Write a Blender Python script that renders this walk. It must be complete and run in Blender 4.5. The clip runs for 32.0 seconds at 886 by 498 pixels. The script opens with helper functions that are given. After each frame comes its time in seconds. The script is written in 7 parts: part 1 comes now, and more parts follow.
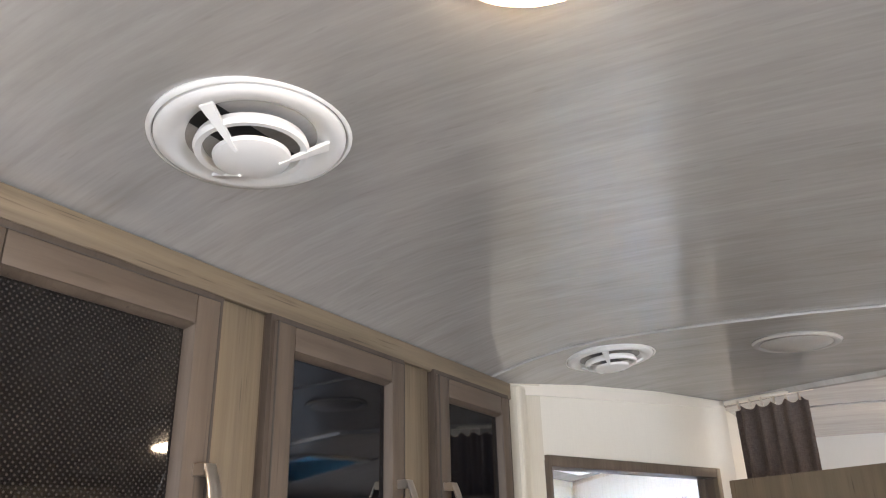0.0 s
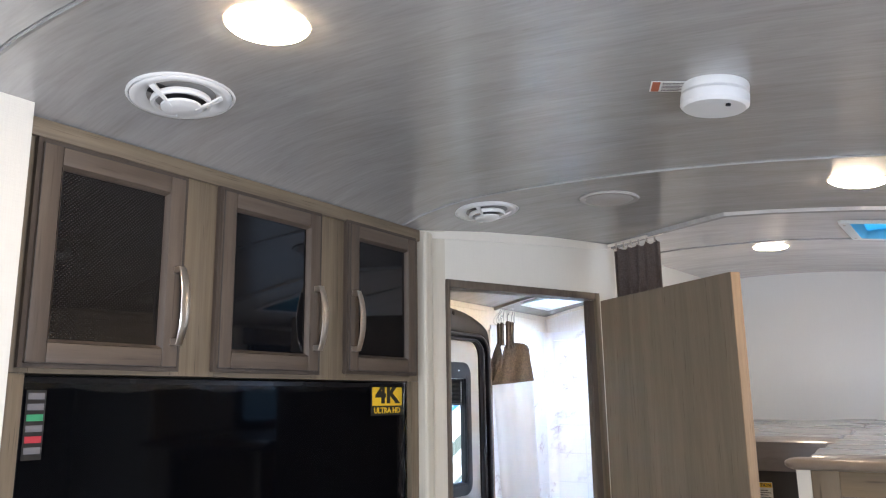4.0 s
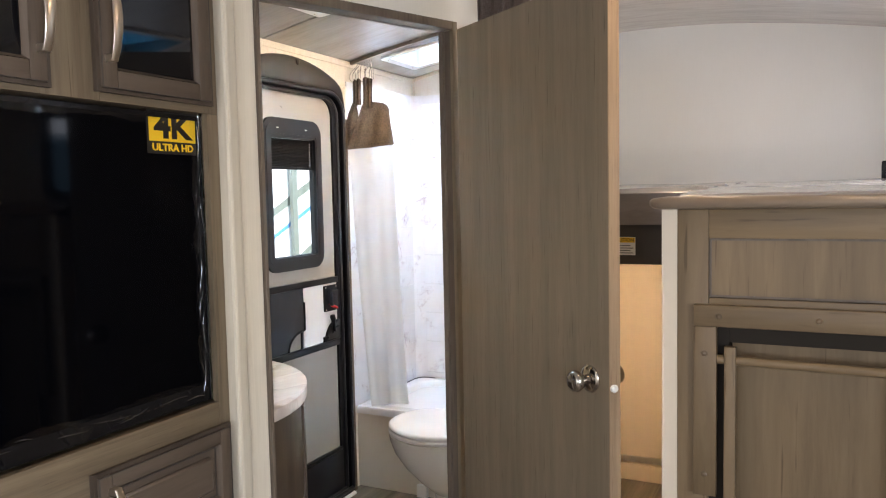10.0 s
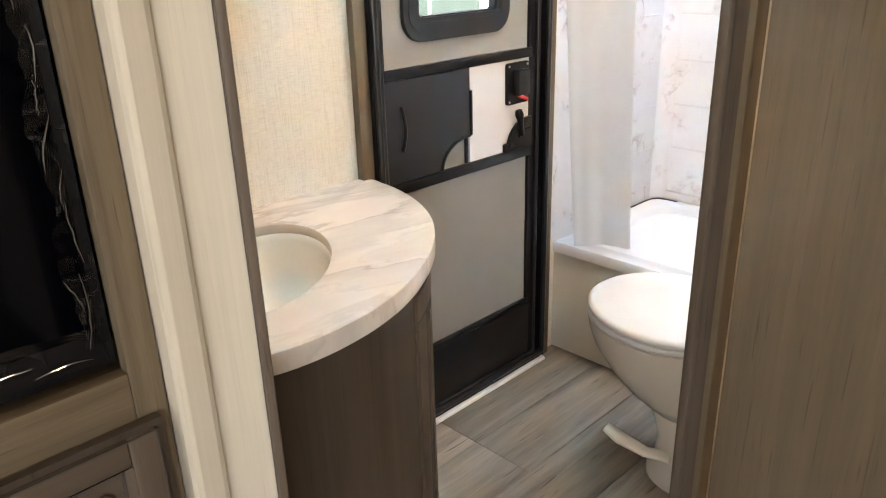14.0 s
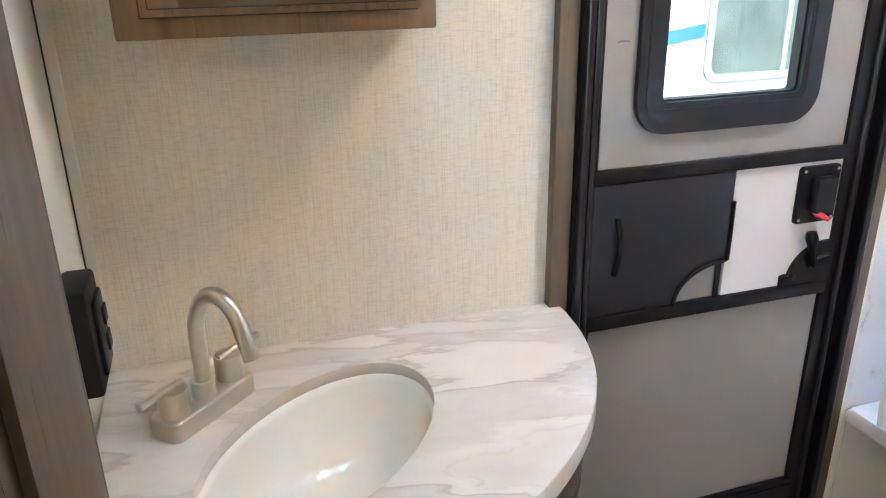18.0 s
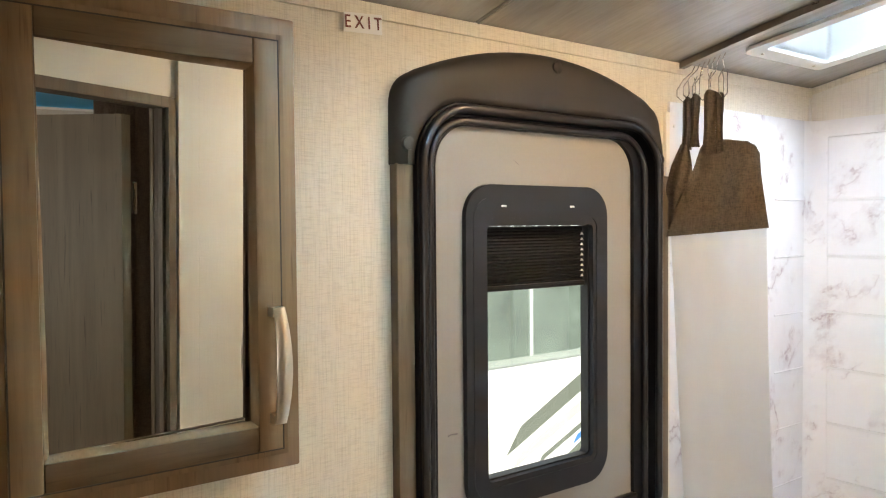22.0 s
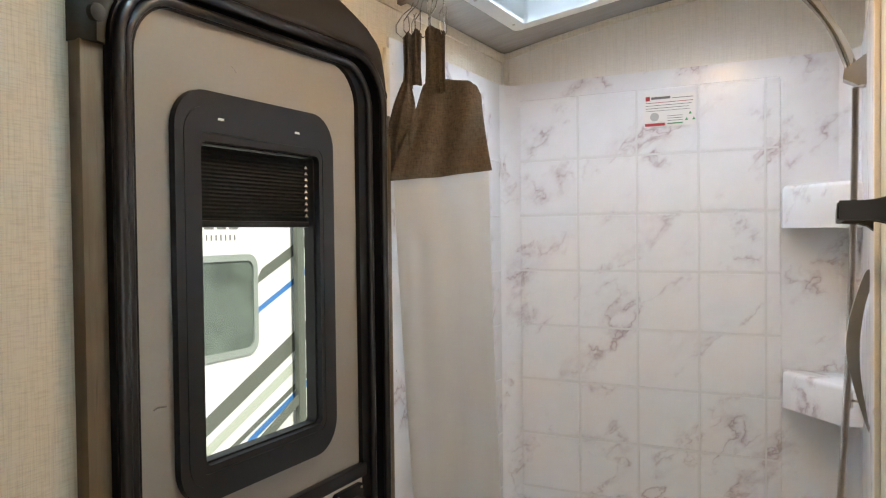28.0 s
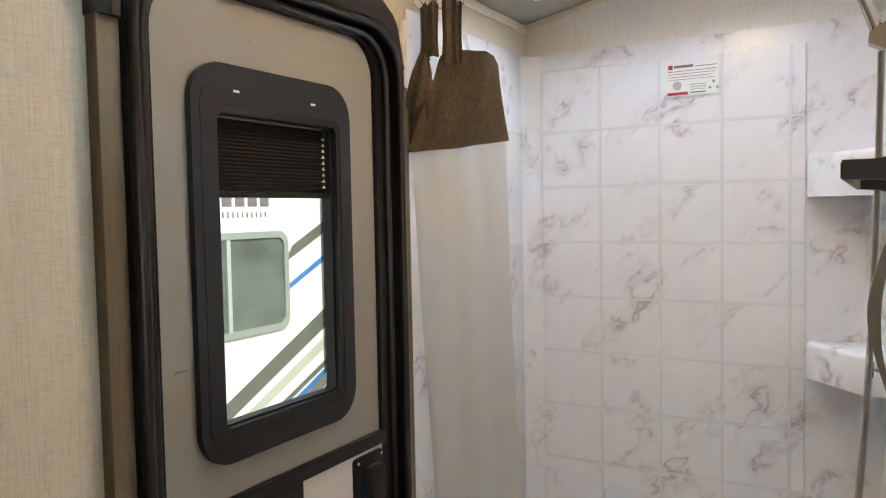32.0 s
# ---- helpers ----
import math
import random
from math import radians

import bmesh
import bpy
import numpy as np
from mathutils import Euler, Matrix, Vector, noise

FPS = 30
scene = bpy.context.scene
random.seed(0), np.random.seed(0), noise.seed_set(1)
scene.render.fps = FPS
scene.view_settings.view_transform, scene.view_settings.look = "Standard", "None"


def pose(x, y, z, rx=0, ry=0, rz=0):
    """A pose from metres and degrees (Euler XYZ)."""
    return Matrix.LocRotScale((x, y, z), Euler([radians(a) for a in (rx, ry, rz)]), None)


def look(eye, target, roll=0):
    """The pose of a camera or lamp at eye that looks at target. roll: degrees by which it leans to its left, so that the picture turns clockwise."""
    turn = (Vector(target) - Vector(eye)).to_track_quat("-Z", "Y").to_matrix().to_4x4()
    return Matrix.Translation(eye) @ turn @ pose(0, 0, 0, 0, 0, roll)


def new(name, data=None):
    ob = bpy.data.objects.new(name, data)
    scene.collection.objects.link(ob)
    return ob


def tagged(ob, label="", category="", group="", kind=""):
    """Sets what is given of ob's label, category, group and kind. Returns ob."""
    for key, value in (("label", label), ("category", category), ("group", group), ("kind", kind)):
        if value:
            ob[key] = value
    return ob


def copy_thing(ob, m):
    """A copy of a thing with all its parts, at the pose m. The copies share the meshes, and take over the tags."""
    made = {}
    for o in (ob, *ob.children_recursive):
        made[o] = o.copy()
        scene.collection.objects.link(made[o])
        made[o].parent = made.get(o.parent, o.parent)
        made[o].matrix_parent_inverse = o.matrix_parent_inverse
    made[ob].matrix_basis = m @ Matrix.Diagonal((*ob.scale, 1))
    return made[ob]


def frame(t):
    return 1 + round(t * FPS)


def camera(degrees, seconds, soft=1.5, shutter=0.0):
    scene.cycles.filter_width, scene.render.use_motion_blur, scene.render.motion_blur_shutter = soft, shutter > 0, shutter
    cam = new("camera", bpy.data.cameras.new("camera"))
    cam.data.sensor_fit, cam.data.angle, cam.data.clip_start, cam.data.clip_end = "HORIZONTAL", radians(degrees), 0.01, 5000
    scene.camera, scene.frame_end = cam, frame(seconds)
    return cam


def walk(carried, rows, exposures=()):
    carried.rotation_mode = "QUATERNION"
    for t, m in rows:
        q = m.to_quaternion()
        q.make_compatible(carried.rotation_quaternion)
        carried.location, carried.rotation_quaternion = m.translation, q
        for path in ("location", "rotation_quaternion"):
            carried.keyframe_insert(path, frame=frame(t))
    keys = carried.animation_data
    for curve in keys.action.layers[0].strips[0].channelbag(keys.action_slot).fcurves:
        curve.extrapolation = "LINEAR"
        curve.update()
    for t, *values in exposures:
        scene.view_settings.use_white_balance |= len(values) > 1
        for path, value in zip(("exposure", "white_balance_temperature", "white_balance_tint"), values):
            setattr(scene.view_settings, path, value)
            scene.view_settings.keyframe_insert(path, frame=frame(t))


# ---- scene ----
cam = camera(61.1, 32.0, soft=1.15)
PATH = [
    (0, (0.598, 0.575, 1.626), (-0.307, 2.195, 2.372), -1.4),
    (0.5, (0.647, 0.561, 1.613), (-0.304, 2.163, 2.341), -1.3),
    (1, (0.741, 0.522, 1.57), (-0.253, 2.119, 2.251), -1.0),
    (1.5, (0.847, 0.452, 1.53), (-0.189, 2.034, 2.18), -0.9),
    (2, (0.861, 0.395, 1.524), (-0.136, 2.018, 2.133), -1.3),
    (2.5, (0.979, 0.35, 1.498), (-0.065, 1.959, 2.064), -1.4),
    (4.5, (1.275, 0.23, 1.438), (0.176, 1.862, 1.792), -0.8),
    (5, (1.319, 0.223, 1.425), (0.252, 1.886, 1.738), 0.0),
    (5.5, (1.355, 0.231, 1.413), (0.368, 1.95, 1.68), 0.3),
    (6, (1.382, 0.243, 1.398), (0.499, 2.024, 1.616), -0.4),
    (6.5, (1.396, 0.249, 1.394), (0.589, 2.07, 1.576), -1.0),
    (7, (1.399, 0.254, 1.383), (0.648, 2.102, 1.525), -1.0),
    (7.5, (1.398, 0.269, 1.37), (0.679, 2.133, 1.456), -0.7),
    (8, (1.38, 0.302, 1.358), (0.674, 2.172, 1.395), 0.1),
    (8.5, (1.337, 0.368, 1.355), (0.63, 2.239, 1.367), 0.9),
    (9, (1.274, 0.479, 1.345), (0.546, 2.342, 1.314), 0.5),
    (9.5, (1.212, 0.576, 1.333), (0.423, 2.412, 1.258), -0.7),
    (10, (1.151, 0.696, 1.314), (0.261, 2.481, 1.173), -1.2),
    (10.5, (1.083, 0.854, 1.314), (0.08, 2.569, 1.09), -1.2),
    (11, (1.022, 0.977, 1.289), (-0.042, 2.638, 0.961), -0.9),
    (11.5, (0.945, 1.115, 1.274), (-0.161, 2.728, 0.856), -0.8),
    (12, (0.855, 1.233, 1.275), (-0.319, 2.781, 0.804), -1.0),
    (12.5, (0.786, 1.353, 1.25), (-0.45, 2.83, 0.711), -1.7),
    (13, (0.73, 1.502, 1.255), (-0.547, 2.915, 0.644), -2.0),
    (13.5, (0.683, 1.625, 1.245), (-0.617, 2.987, 0.571), -2.0),
    (15.5, (0.398, 2.039, 1.22), (-1.012, 3.061, 0.236), 0.7),
    (16, (0.374, 2.118, 1.213), (-1.122, 3.005, 0.224), 1.0),
    (16.5, (0.363, 2.177, 1.23), (-1.198, 2.94, 0.238), 2.6),
    (17, (0.361, 2.214, 1.247), (-1.266, 2.894, 0.302), 3.5),
    (17.5, (0.352, 2.227, 1.277), (-1.355, 2.835, 0.43), 2.0),
    (18, (0.377, 2.239, 1.312), (-1.402, 2.8, 0.592), -1.0),
    (18.5, (0.373, 2.21, 1.368), (-1.4, 2.866, 0.716), -0.2),
    (19, (0.365, 2.192, 1.397), (-1.381, 2.979, 0.822), 0.7),
    (19.5, (0.373, 2.171, 1.416), (-1.361, 3.044, 0.937), 0.2),
    (20, (0.374, 2.144, 1.451), (-1.363, 3.072, 1.101), -0.4),
    (20.5, (0.368, 2.131, 1.478), (-1.345, 3.133, 1.226), -0.5),
    (21, (0.369, 2.122, 1.504), (-1.317, 3.182, 1.325), -0.4),
    (21.5, (0.357, 2.116, 1.523), (-1.297, 3.234, 1.414), -0.7),
    (22, (0.344, 2.098, 1.553), (-1.266, 3.284, 1.49), -0.5),
    (22.5, (0.313, 2.081, 1.567), (-1.212, 3.376, 1.544), 0.1),
    (23, (0.293, 2.073, 1.575), (-1.126, 3.483, 1.594), 0.1),
    (23.5, (0.252, 2.068, 1.578), (-1.054, 3.581, 1.647), 0.9),
    (24, (0.213, 2.067, 1.577), (-0.993, 3.66, 1.679), 1.7),
    (24.5, (0.18, 2.057, 1.573), (-0.915, 3.727, 1.685), 1.8),
    (25, (0.15, 2.054, 1.569), (-0.846, 3.784, 1.683), 1.4),
    (25.5, (0.127, 2.061, 1.556), (-0.808, 3.827, 1.654), 0.7),
    (26, (0.11, 2.093, 1.528), (-0.795, 3.874, 1.601), 0.6),
    (26.5, (0.109, 2.124, 1.493), (-0.782, 3.914, 1.531), 0.5),
    (28.5, (0.104, 2.175, 1.402), (-0.825, 3.945, 1.337), -0.9),
    (29, (0.1, 2.181, 1.394), (-0.817, 3.956, 1.305), -0.6),
    (29.5, (0.112, 2.173, 1.398), (-0.809, 3.946, 1.31), -1.6),
    (30, (0.134, 2.175, 1.413), (-0.81, 3.936, 1.329), -2.1),
    (30.5, (0.133, 2.172, 1.412), (-0.833, 3.922, 1.335), -1.1),
    (31, (0.138, 2.173, 1.41), (-0.835, 3.918, 1.335), -0.9),
    (31.5, (0.148, 2.171, 1.404), (-0.842, 3.907, 1.316), -0.9),
    (32, (0.139, 2.17, 1.403), (-0.859, 3.9, 1.303), -1.1),
]
walk(cam, [(t, look(eye, target, roll)) for t, eye, target, roll in PATH], exposures=[(0.0, 1.76, 6050, 16), (1.0, 1.76, 6000, 16), (2.0, 1.63, 5750, 16), (3.0, 1.54, 5700, 16), (5.0, 1.45, 5500, 15), (6.0, 1.52, 6000, 15), (8.0, 1.40, 6120, 15), (9.0, 1.34, 6000, 16), (10.0, 1.53, 6250, 17), (11.0, 1.65, 6450, 16), (12.0, 1.72, 6200, 16), (13.0, 1.76, 6450, 16), (14.0, 1.68, 6850, 16), (16.0, 1.36, 7250, 16), (17.0, 1.51, 6900, 16), (18.0, 1.46, 5950, 17), (19.0, 1.37, 6500, 16), (20.0, 1.23, 6800, 16), (21.0, 1.02, 7050, 16), (22.0, 0.91, 7350, 15), (23.0, 0.50, 7150, 14), (24.0, 0.22, 7250, 14), (25.0, 0.20, 7250, 15), (26.0, 0.20, 7250, 15), (29.0, 0.26, 7450, 15), (32.0, 0.25, 7400, 15)])


# ---- world, sun, daylight ----
world = bpy.data.worlds.new("world")
scene.world = world
world.use_nodes = True
wn = world.node_tree.nodes
sky_tex = wn.new("ShaderNodeTexSky")
sky_tex.sky_type = "NISHITA"
sky_tex.sun_disc = False
SUN_EL, SUN_AZ = 43.0, 104.0
sky_tex.sun_elevation, sky_tex.sun_rotation = radians(SUN_EL), radians(SUN_AZ)
wn["Background"].inputs[1].default_value = 0.14
world.node_tree.links.new(sky_tex.outputs[0], wn["Background"].inputs[0])


def lamp(name, kind, m, energy, color, size=0.5, size_y=None, angle=None):
    data = bpy.data.lights.new(name, kind)
    data.energy, data.color = energy, color
    if kind == "AREA":
        data.shape, data.size, data.size_y = "RECTANGLE", size, size_y or size
    if kind == "SUN":
        data.angle = radians(angle)
    ob = new(name, data)
    ob.matrix_world = m
    return ob


sun_dir = Vector((math.sin(radians(SUN_AZ)) * math.cos(radians(SUN_EL)), math.cos(radians(SUN_AZ)) * math.cos(radians(SUN_EL)), math.sin(radians(SUN_EL))))
lamp("sun", "SUN", look((8, -2, 12), Vector((8, -2, 12)) - sun_dir), 5.0, (1.0, 0.95, 0.88), angle=0.5)
SKY = (0.88, 0.94, 1.0)
ZENITH = (0.63, 0.81, 1.0)
# the sky's light in the openings
lamp("sky_in_shower_skylight", "AREA", look((-0.32, 3.80, 2.22), (-0.32, 3.80, 0)), 35, ZENITH, 0.46, 0.24)
lamp("sky_in_bunk_window", "AREA", look((1.64, 3.16, 1.53), (0.0, 3.16, 1.3)), 2.0, SKY, 0.70, 0.34)
lamp("sky_in_slide_window", "AREA", look((2.26, 0.2, 1.2), (0.0, 0.2, 1.1)), 13, SKY, 1.2, 0.6)
lamp("sky_in_front_window", "AREA", look((0.8, -2.1, 1.35), (0.8, 2.0, 1.2)), 10, SKY, 1.0, 0.55)
lamp("sky_in_bath_vent", "AREA", look((-0.27, 2.78, 2.13), (-0.27, 2.78, 0)), 32, SKY, 0.26, 0.26)


# ---- materials ----
def mat(name, color, rough=0.5, metal=0.0, spec=0.5):
    m = bpy.data.materials.new(name)
    m.use_nodes = True
    b = m.node_tree.nodes["Principled BSDF"]
    b.inputs["Base Color"].default_value = (*color, 1)
    b.inputs["Roughness"].default_value = rough
    b.inputs["Metallic"].default_value = metal
    b.inputs["Specular IOR Level"].default_value = spec
    return m


def nd(m, kind, **inputs):
    n = m.node_tree.nodes.new(kind)
    for k, v in inputs.items():
        n.inputs[k.replace("_", " ")].default_value = v
    return n


def ln(m, a, b):
    m.node_tree.links.new(a, b)


def coords(m, scale, which="Object", rot=(0, 0, 0)):
    tc = nd(m, "ShaderNodeTexCoord")
    mp = nd(m, "ShaderNodeMapping")
    mp.inputs["Scale"].default_value = scale
    turn = nd(m, "ShaderNodeMapping")
    turn.inputs["Rotation"].default_value = [radians(a) for a in rot]
    ln(m, tc.outputs[which], turn.inputs["Vector"])
    ln(m, turn.outputs["Vector"], mp.inputs["Vector"])
    return mp.outputs["Vector"]


def ramp(m, fac, stops):
    r = nd(m, "ShaderNodeValToRGB")
    els = r.color_ramp.elements
    while len(els) < len(stops):
        els.new(0.5)
    for e, (p, c) in zip(els, stops):
        e.position, e.color = p, (*c, 1)
    ln(m, fac, r.inputs["Fac"])
    return r.outputs["Color"]


def noise_tex(m, vec, scale, detail=4.0, rough=0.55, dist=0.0):
    n = nd(m, "ShaderNodeTexNoise", Scale=scale, Detail=detail, Roughness=rough, Distortion=dist)
    ln(m, vec, n.inputs["Vector"])
    return n.outputs["Fac"]


def mix(m, fac, a, b, mode="MIX"):
    n = nd(m, "ShaderNodeMix")
    n.data_type, n.blend_type = "RGBA", mode
    pairs = ((n.inputs[0], fac), (n.inputs[6], a), (n.inputs[7], b))
    for sock, v in pairs:
        if isinstance(v, bpy.types.NodeSocket):
            ln(m, v, sock)
        elif isinstance(v, (int, float)):
            sock.default_value = v
        else:
            sock.default_value = (*v, 1)
    return n.outputs[2]


def bump(m, height, strength, distance=0.01):
    n = nd(m, "ShaderNodeBump", Strength=strength, Distance=distance)
    ln(m, height, n.inputs["Height"])
    ln(m, n.outputs["Normal"], m.node_tree.nodes["Principled BSDF"].inputs["Normal"])


def base(m, color):
    ln(m, color, m.node_tree.nodes["Principled BSDF"].inputs["Base Color"])


def rough_by(m, fac, lo, hi):
    r = nd(m, "ShaderNodeMapRange")
    r.inputs["To Min"].default_value, r.inputs["To Max"].default_value = lo, hi
    ln(m, fac, r.inputs["Value"])
    ln(m, r.outputs[0], m.node_tree.nodes["Principled BSDF"].inputs["Roughness"])


def wood(name, dark, mid, light, grain=(24, 24, 1.6), rough=(0.38, 0.55), vary=0.25, bumps=0.12, marks=0.3, spec=0.28, jitter=0.08):
    m = mat(name, mid, spec=spec)
    oi = nd(m, "ShaderNodeObjectInfo")
    cut = nd(m, "ShaderNodeMath")
    cut.operation = "MULTIPLY"
    ln(m, oi.outputs["Random"], cut.inputs[0])
    cut.inputs[1].default_value = 37.0

    def shifted(scale):
        a = nd(m, "ShaderNodeVectorMath")
        a.operation = "ADD"
        ln(m, coords(m, scale), a.inputs[0])
        ln(m, cut.outputs[0], a.inputs[1])
        return a.outputs[0]

    v = shifted(grain)
    wide = noise_tex(m, shifted(tuple(g * 0.45 for g in grain)), 1.6, 3, 0.5, 0.5)
    fine = noise_tex(m, v, 3.0, 6, 0.7, 0.6)
    c = ramp(m, fine, [(0.30, dark), (0.52, mid), (0.75, light)])
    c2 = ramp(m, wide, [(0.35, tuple(x * (1 - vary) for x in mid)), (0.65, tuple(min(1, x * (1 + vary)) for x in mid))])
    both = mix(m, 0.60, c, c2)
    # small dark ticks and knots
    tick = noise_tex(m, coords(m, (grain[0] * 3.4, grain[1] * 3.4, grain[2] * 2.6) if grain[1] > 5 else (grain[0] * 3.4, grain[1] * 2.6, grain[2] * 3.4)), 2.2, 2, 0.5)
    tk = ramp(m, tick, [(0.0, (1, 1, 1)), (0.64, (1, 1, 1)), (0.74, (1 - marks, 1 - marks * 1.06, 1 - marks * 1.1))])
    jit = nd(m, "ShaderNodeMapRange")
    jit.inputs["To Min"].default_value, jit.inputs["To Max"].default_value = 1 - jitter, 1 + jitter
    ln(m, oi.outputs["Random"], jit.inputs["Value"])
    hsv = nd(m, "ShaderNodeHueSaturation")
    ln(m, jit.outputs[0], hsv.inputs["Value"])
    ln(m, mix(m, 1.0, both, tk, "MULTIPLY"), hsv.inputs["Color"])
    base(m, hsv.outputs["Color"])
    rough_by(m, fine, *rough)
    bump(m, fine, bumps, 0.002)
    return m


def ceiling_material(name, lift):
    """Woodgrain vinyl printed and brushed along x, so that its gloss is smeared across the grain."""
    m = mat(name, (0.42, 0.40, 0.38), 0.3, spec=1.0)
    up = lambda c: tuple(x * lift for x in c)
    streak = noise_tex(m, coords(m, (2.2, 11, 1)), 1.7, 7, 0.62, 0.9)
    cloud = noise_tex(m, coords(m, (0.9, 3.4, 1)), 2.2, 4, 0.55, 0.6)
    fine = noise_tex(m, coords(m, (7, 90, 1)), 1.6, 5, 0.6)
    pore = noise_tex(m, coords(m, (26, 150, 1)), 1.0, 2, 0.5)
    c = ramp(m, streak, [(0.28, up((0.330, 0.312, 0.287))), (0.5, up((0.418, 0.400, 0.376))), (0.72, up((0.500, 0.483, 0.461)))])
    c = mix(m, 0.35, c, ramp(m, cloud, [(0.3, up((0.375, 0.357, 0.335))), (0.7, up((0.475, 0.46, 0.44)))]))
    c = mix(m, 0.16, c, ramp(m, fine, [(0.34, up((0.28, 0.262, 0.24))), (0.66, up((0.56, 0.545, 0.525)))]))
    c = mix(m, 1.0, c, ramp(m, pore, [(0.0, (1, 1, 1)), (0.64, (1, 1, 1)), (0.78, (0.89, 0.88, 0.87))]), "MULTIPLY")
    base(m, c)
    rough_by(m, cloud, 0.21, 0.28)
    b = m.node_tree.nodes["Principled BSDF"]
    b.inputs["IOR"].default_value = 1.88
    b.inputs["Anisotropic"].default_value = 0.92
    way = nd(m, "ShaderNodeCombineXYZ", X=0.0, Y=1.0, Z=0.0)
    ln(m, way.outputs[0], b.inputs["Tangent"])
    bump(m, fine, 0.015, 0.002)
    return m


def linen_material(name, a, b, amount=0.5):
    """Woven-look wall vinyl: long vertical and short level threads."""
    m = mat(name, a, 0.55)
    pale = tuple(min(1, x * 1.07) for x in a)
    up = noise_tex(m, coords(m, (520, 520, 14)), 1.0, 2, 0.6)
    side = noise_tex(m, coords(m, (38, 38, 560)), 1.0, 2, 0.6)
    slub = noise_tex(m, coords(m, (210, 210, 60)), 1.0, 2, 0.5)
    blot = noise_tex(m, coords(m, (6, 6, 6)), 1.0, 3, 0.5)
    cu = ramp(m, up, [(0.34, tuple(x * 0.94 for x in b)), (0.50, a), (0.68, pale)])
    cs = ramp(m, side, [(0.36, b), (0.50, a), (0.70, pale)])
    both = mix(m, 0.5, cu, cs)
    both = mix(m, ramp(m, slub, [(0.54, (0, 0, 0)), (0.72, (0.35, 0.35, 0.35))]), both, b)
    c = mix(m, amount, a, both)
    c = mix(m, 0.25, c, ramp(m, blot, [(0.35, tuple(x * 0.94 for x in a)), (0.65, a)]))
    base(m, c)
    add = nd(m, "ShaderNodeMath")
    ln(m, up, add.inputs[0])
    ln(m, side, add.inputs[1])
    bump(m, add.outputs[0], 0.14, 0.002)
    return m


def marble_material(name, body, vein, scale, wide=0.06, rough=0.28, stretch=(1, 1, 1), rot=(0, 0, 0), soft=0.35, hold=0.5, gaps=(0.36, 0.64)):
    m = mat(name, body, rough)
    v = coords(m, tuple(s * scale for s in stretch), rot=rot)
    warp = nd(m, "ShaderNodeTexNoise", Scale=1.4, Detail=5.0, Roughness=0.6)
    ln(m, v, warp.inputs["Vector"])
    add = nd(m, "ShaderNodeVectorMath")
    add.operation = "MULTIPLY_ADD"
    ln(m, warp.outputs["Color"], add.inputs[0])
    add.inputs[1].default_value = (1.2, 1.2, 1.2)
    ln(m, v, add.inputs[2])
    n = noise_tex(m, add.outputs[0], 0.9, 3.5, 0.5, 0.4)
    sub = nd(m, "ShaderNodeMath")
    sub.operation = "SUBTRACT"
    ln(m, n, sub.inputs[0])
    sub.inputs[1].default_value = 0.5
    ab = nd(m, "ShaderNodeMath")
    ab.operation = "ABSOLUTE"
    ln(m, sub.outputs[0], ab.inputs[0])
    line = ramp(m, ab.outputs[0], [(0.0, (1, 1, 1)), (wide * 0.3, (0.5, 0.5, 0.5)), (wide, (0.16, 0.16, 0.16)), (wide * 2.6, (0, 0, 0))])
    patch = ramp(m, noise_tex(m, v, 1.35, 5, 0.6), [(gaps[0], (0, 0, 0)), (gaps[1], (1, 1, 1))])
    fac = mix(m, 1.0, line, patch, "MULTIPLY")
    cloud = noise_tex(m, v, 2.3, 4, 0.6, 0.5)
    c = mix(m, soft, body, ramp(m, cloud, [(0.35, tuple(x * 0.90 for x in body)), (0.65, body)]))
    sc = nd(m, "ShaderNodeMath")
    sc.operation = "MULTIPLY"
    ln(m, fac, sc.inputs[0])
    sc.inputs[1].default_value = hold
    base(m, mix(m, sc.outputs[0], c, vein))
    return m


def speckled(name, color, rough, amount=0.06, scale=90, metal=0.0, bumps=0.06, spec=0.5):
    m = mat(name, color, rough, metal, spec)
    n = noise_tex(m, coords(m, (1, 1, 1)), scale, 4, 0.6)
    w = noise_tex(m, coords(m, (1, 1, 1)), 5, 3, 0.5)
    c = ramp(m, n, [(0.3, tuple(x * (1 - amount) for x in color)), (0.7, tuple(min(1, x * (1 + amount)) for x in color))])
    c = mix(m, 0.5, c, ramp(m, w, [(0.3, tuple(x * (1 - amount) for x in color)), (0.7, tuple(min(1, x * (1 + amount)) for x in color))]))
    base(m, c)
    rough_by(m, w, rough * 0.85, min(1, rough * 1.15))
    bump(m, n, bumps, 0.001)
    return m


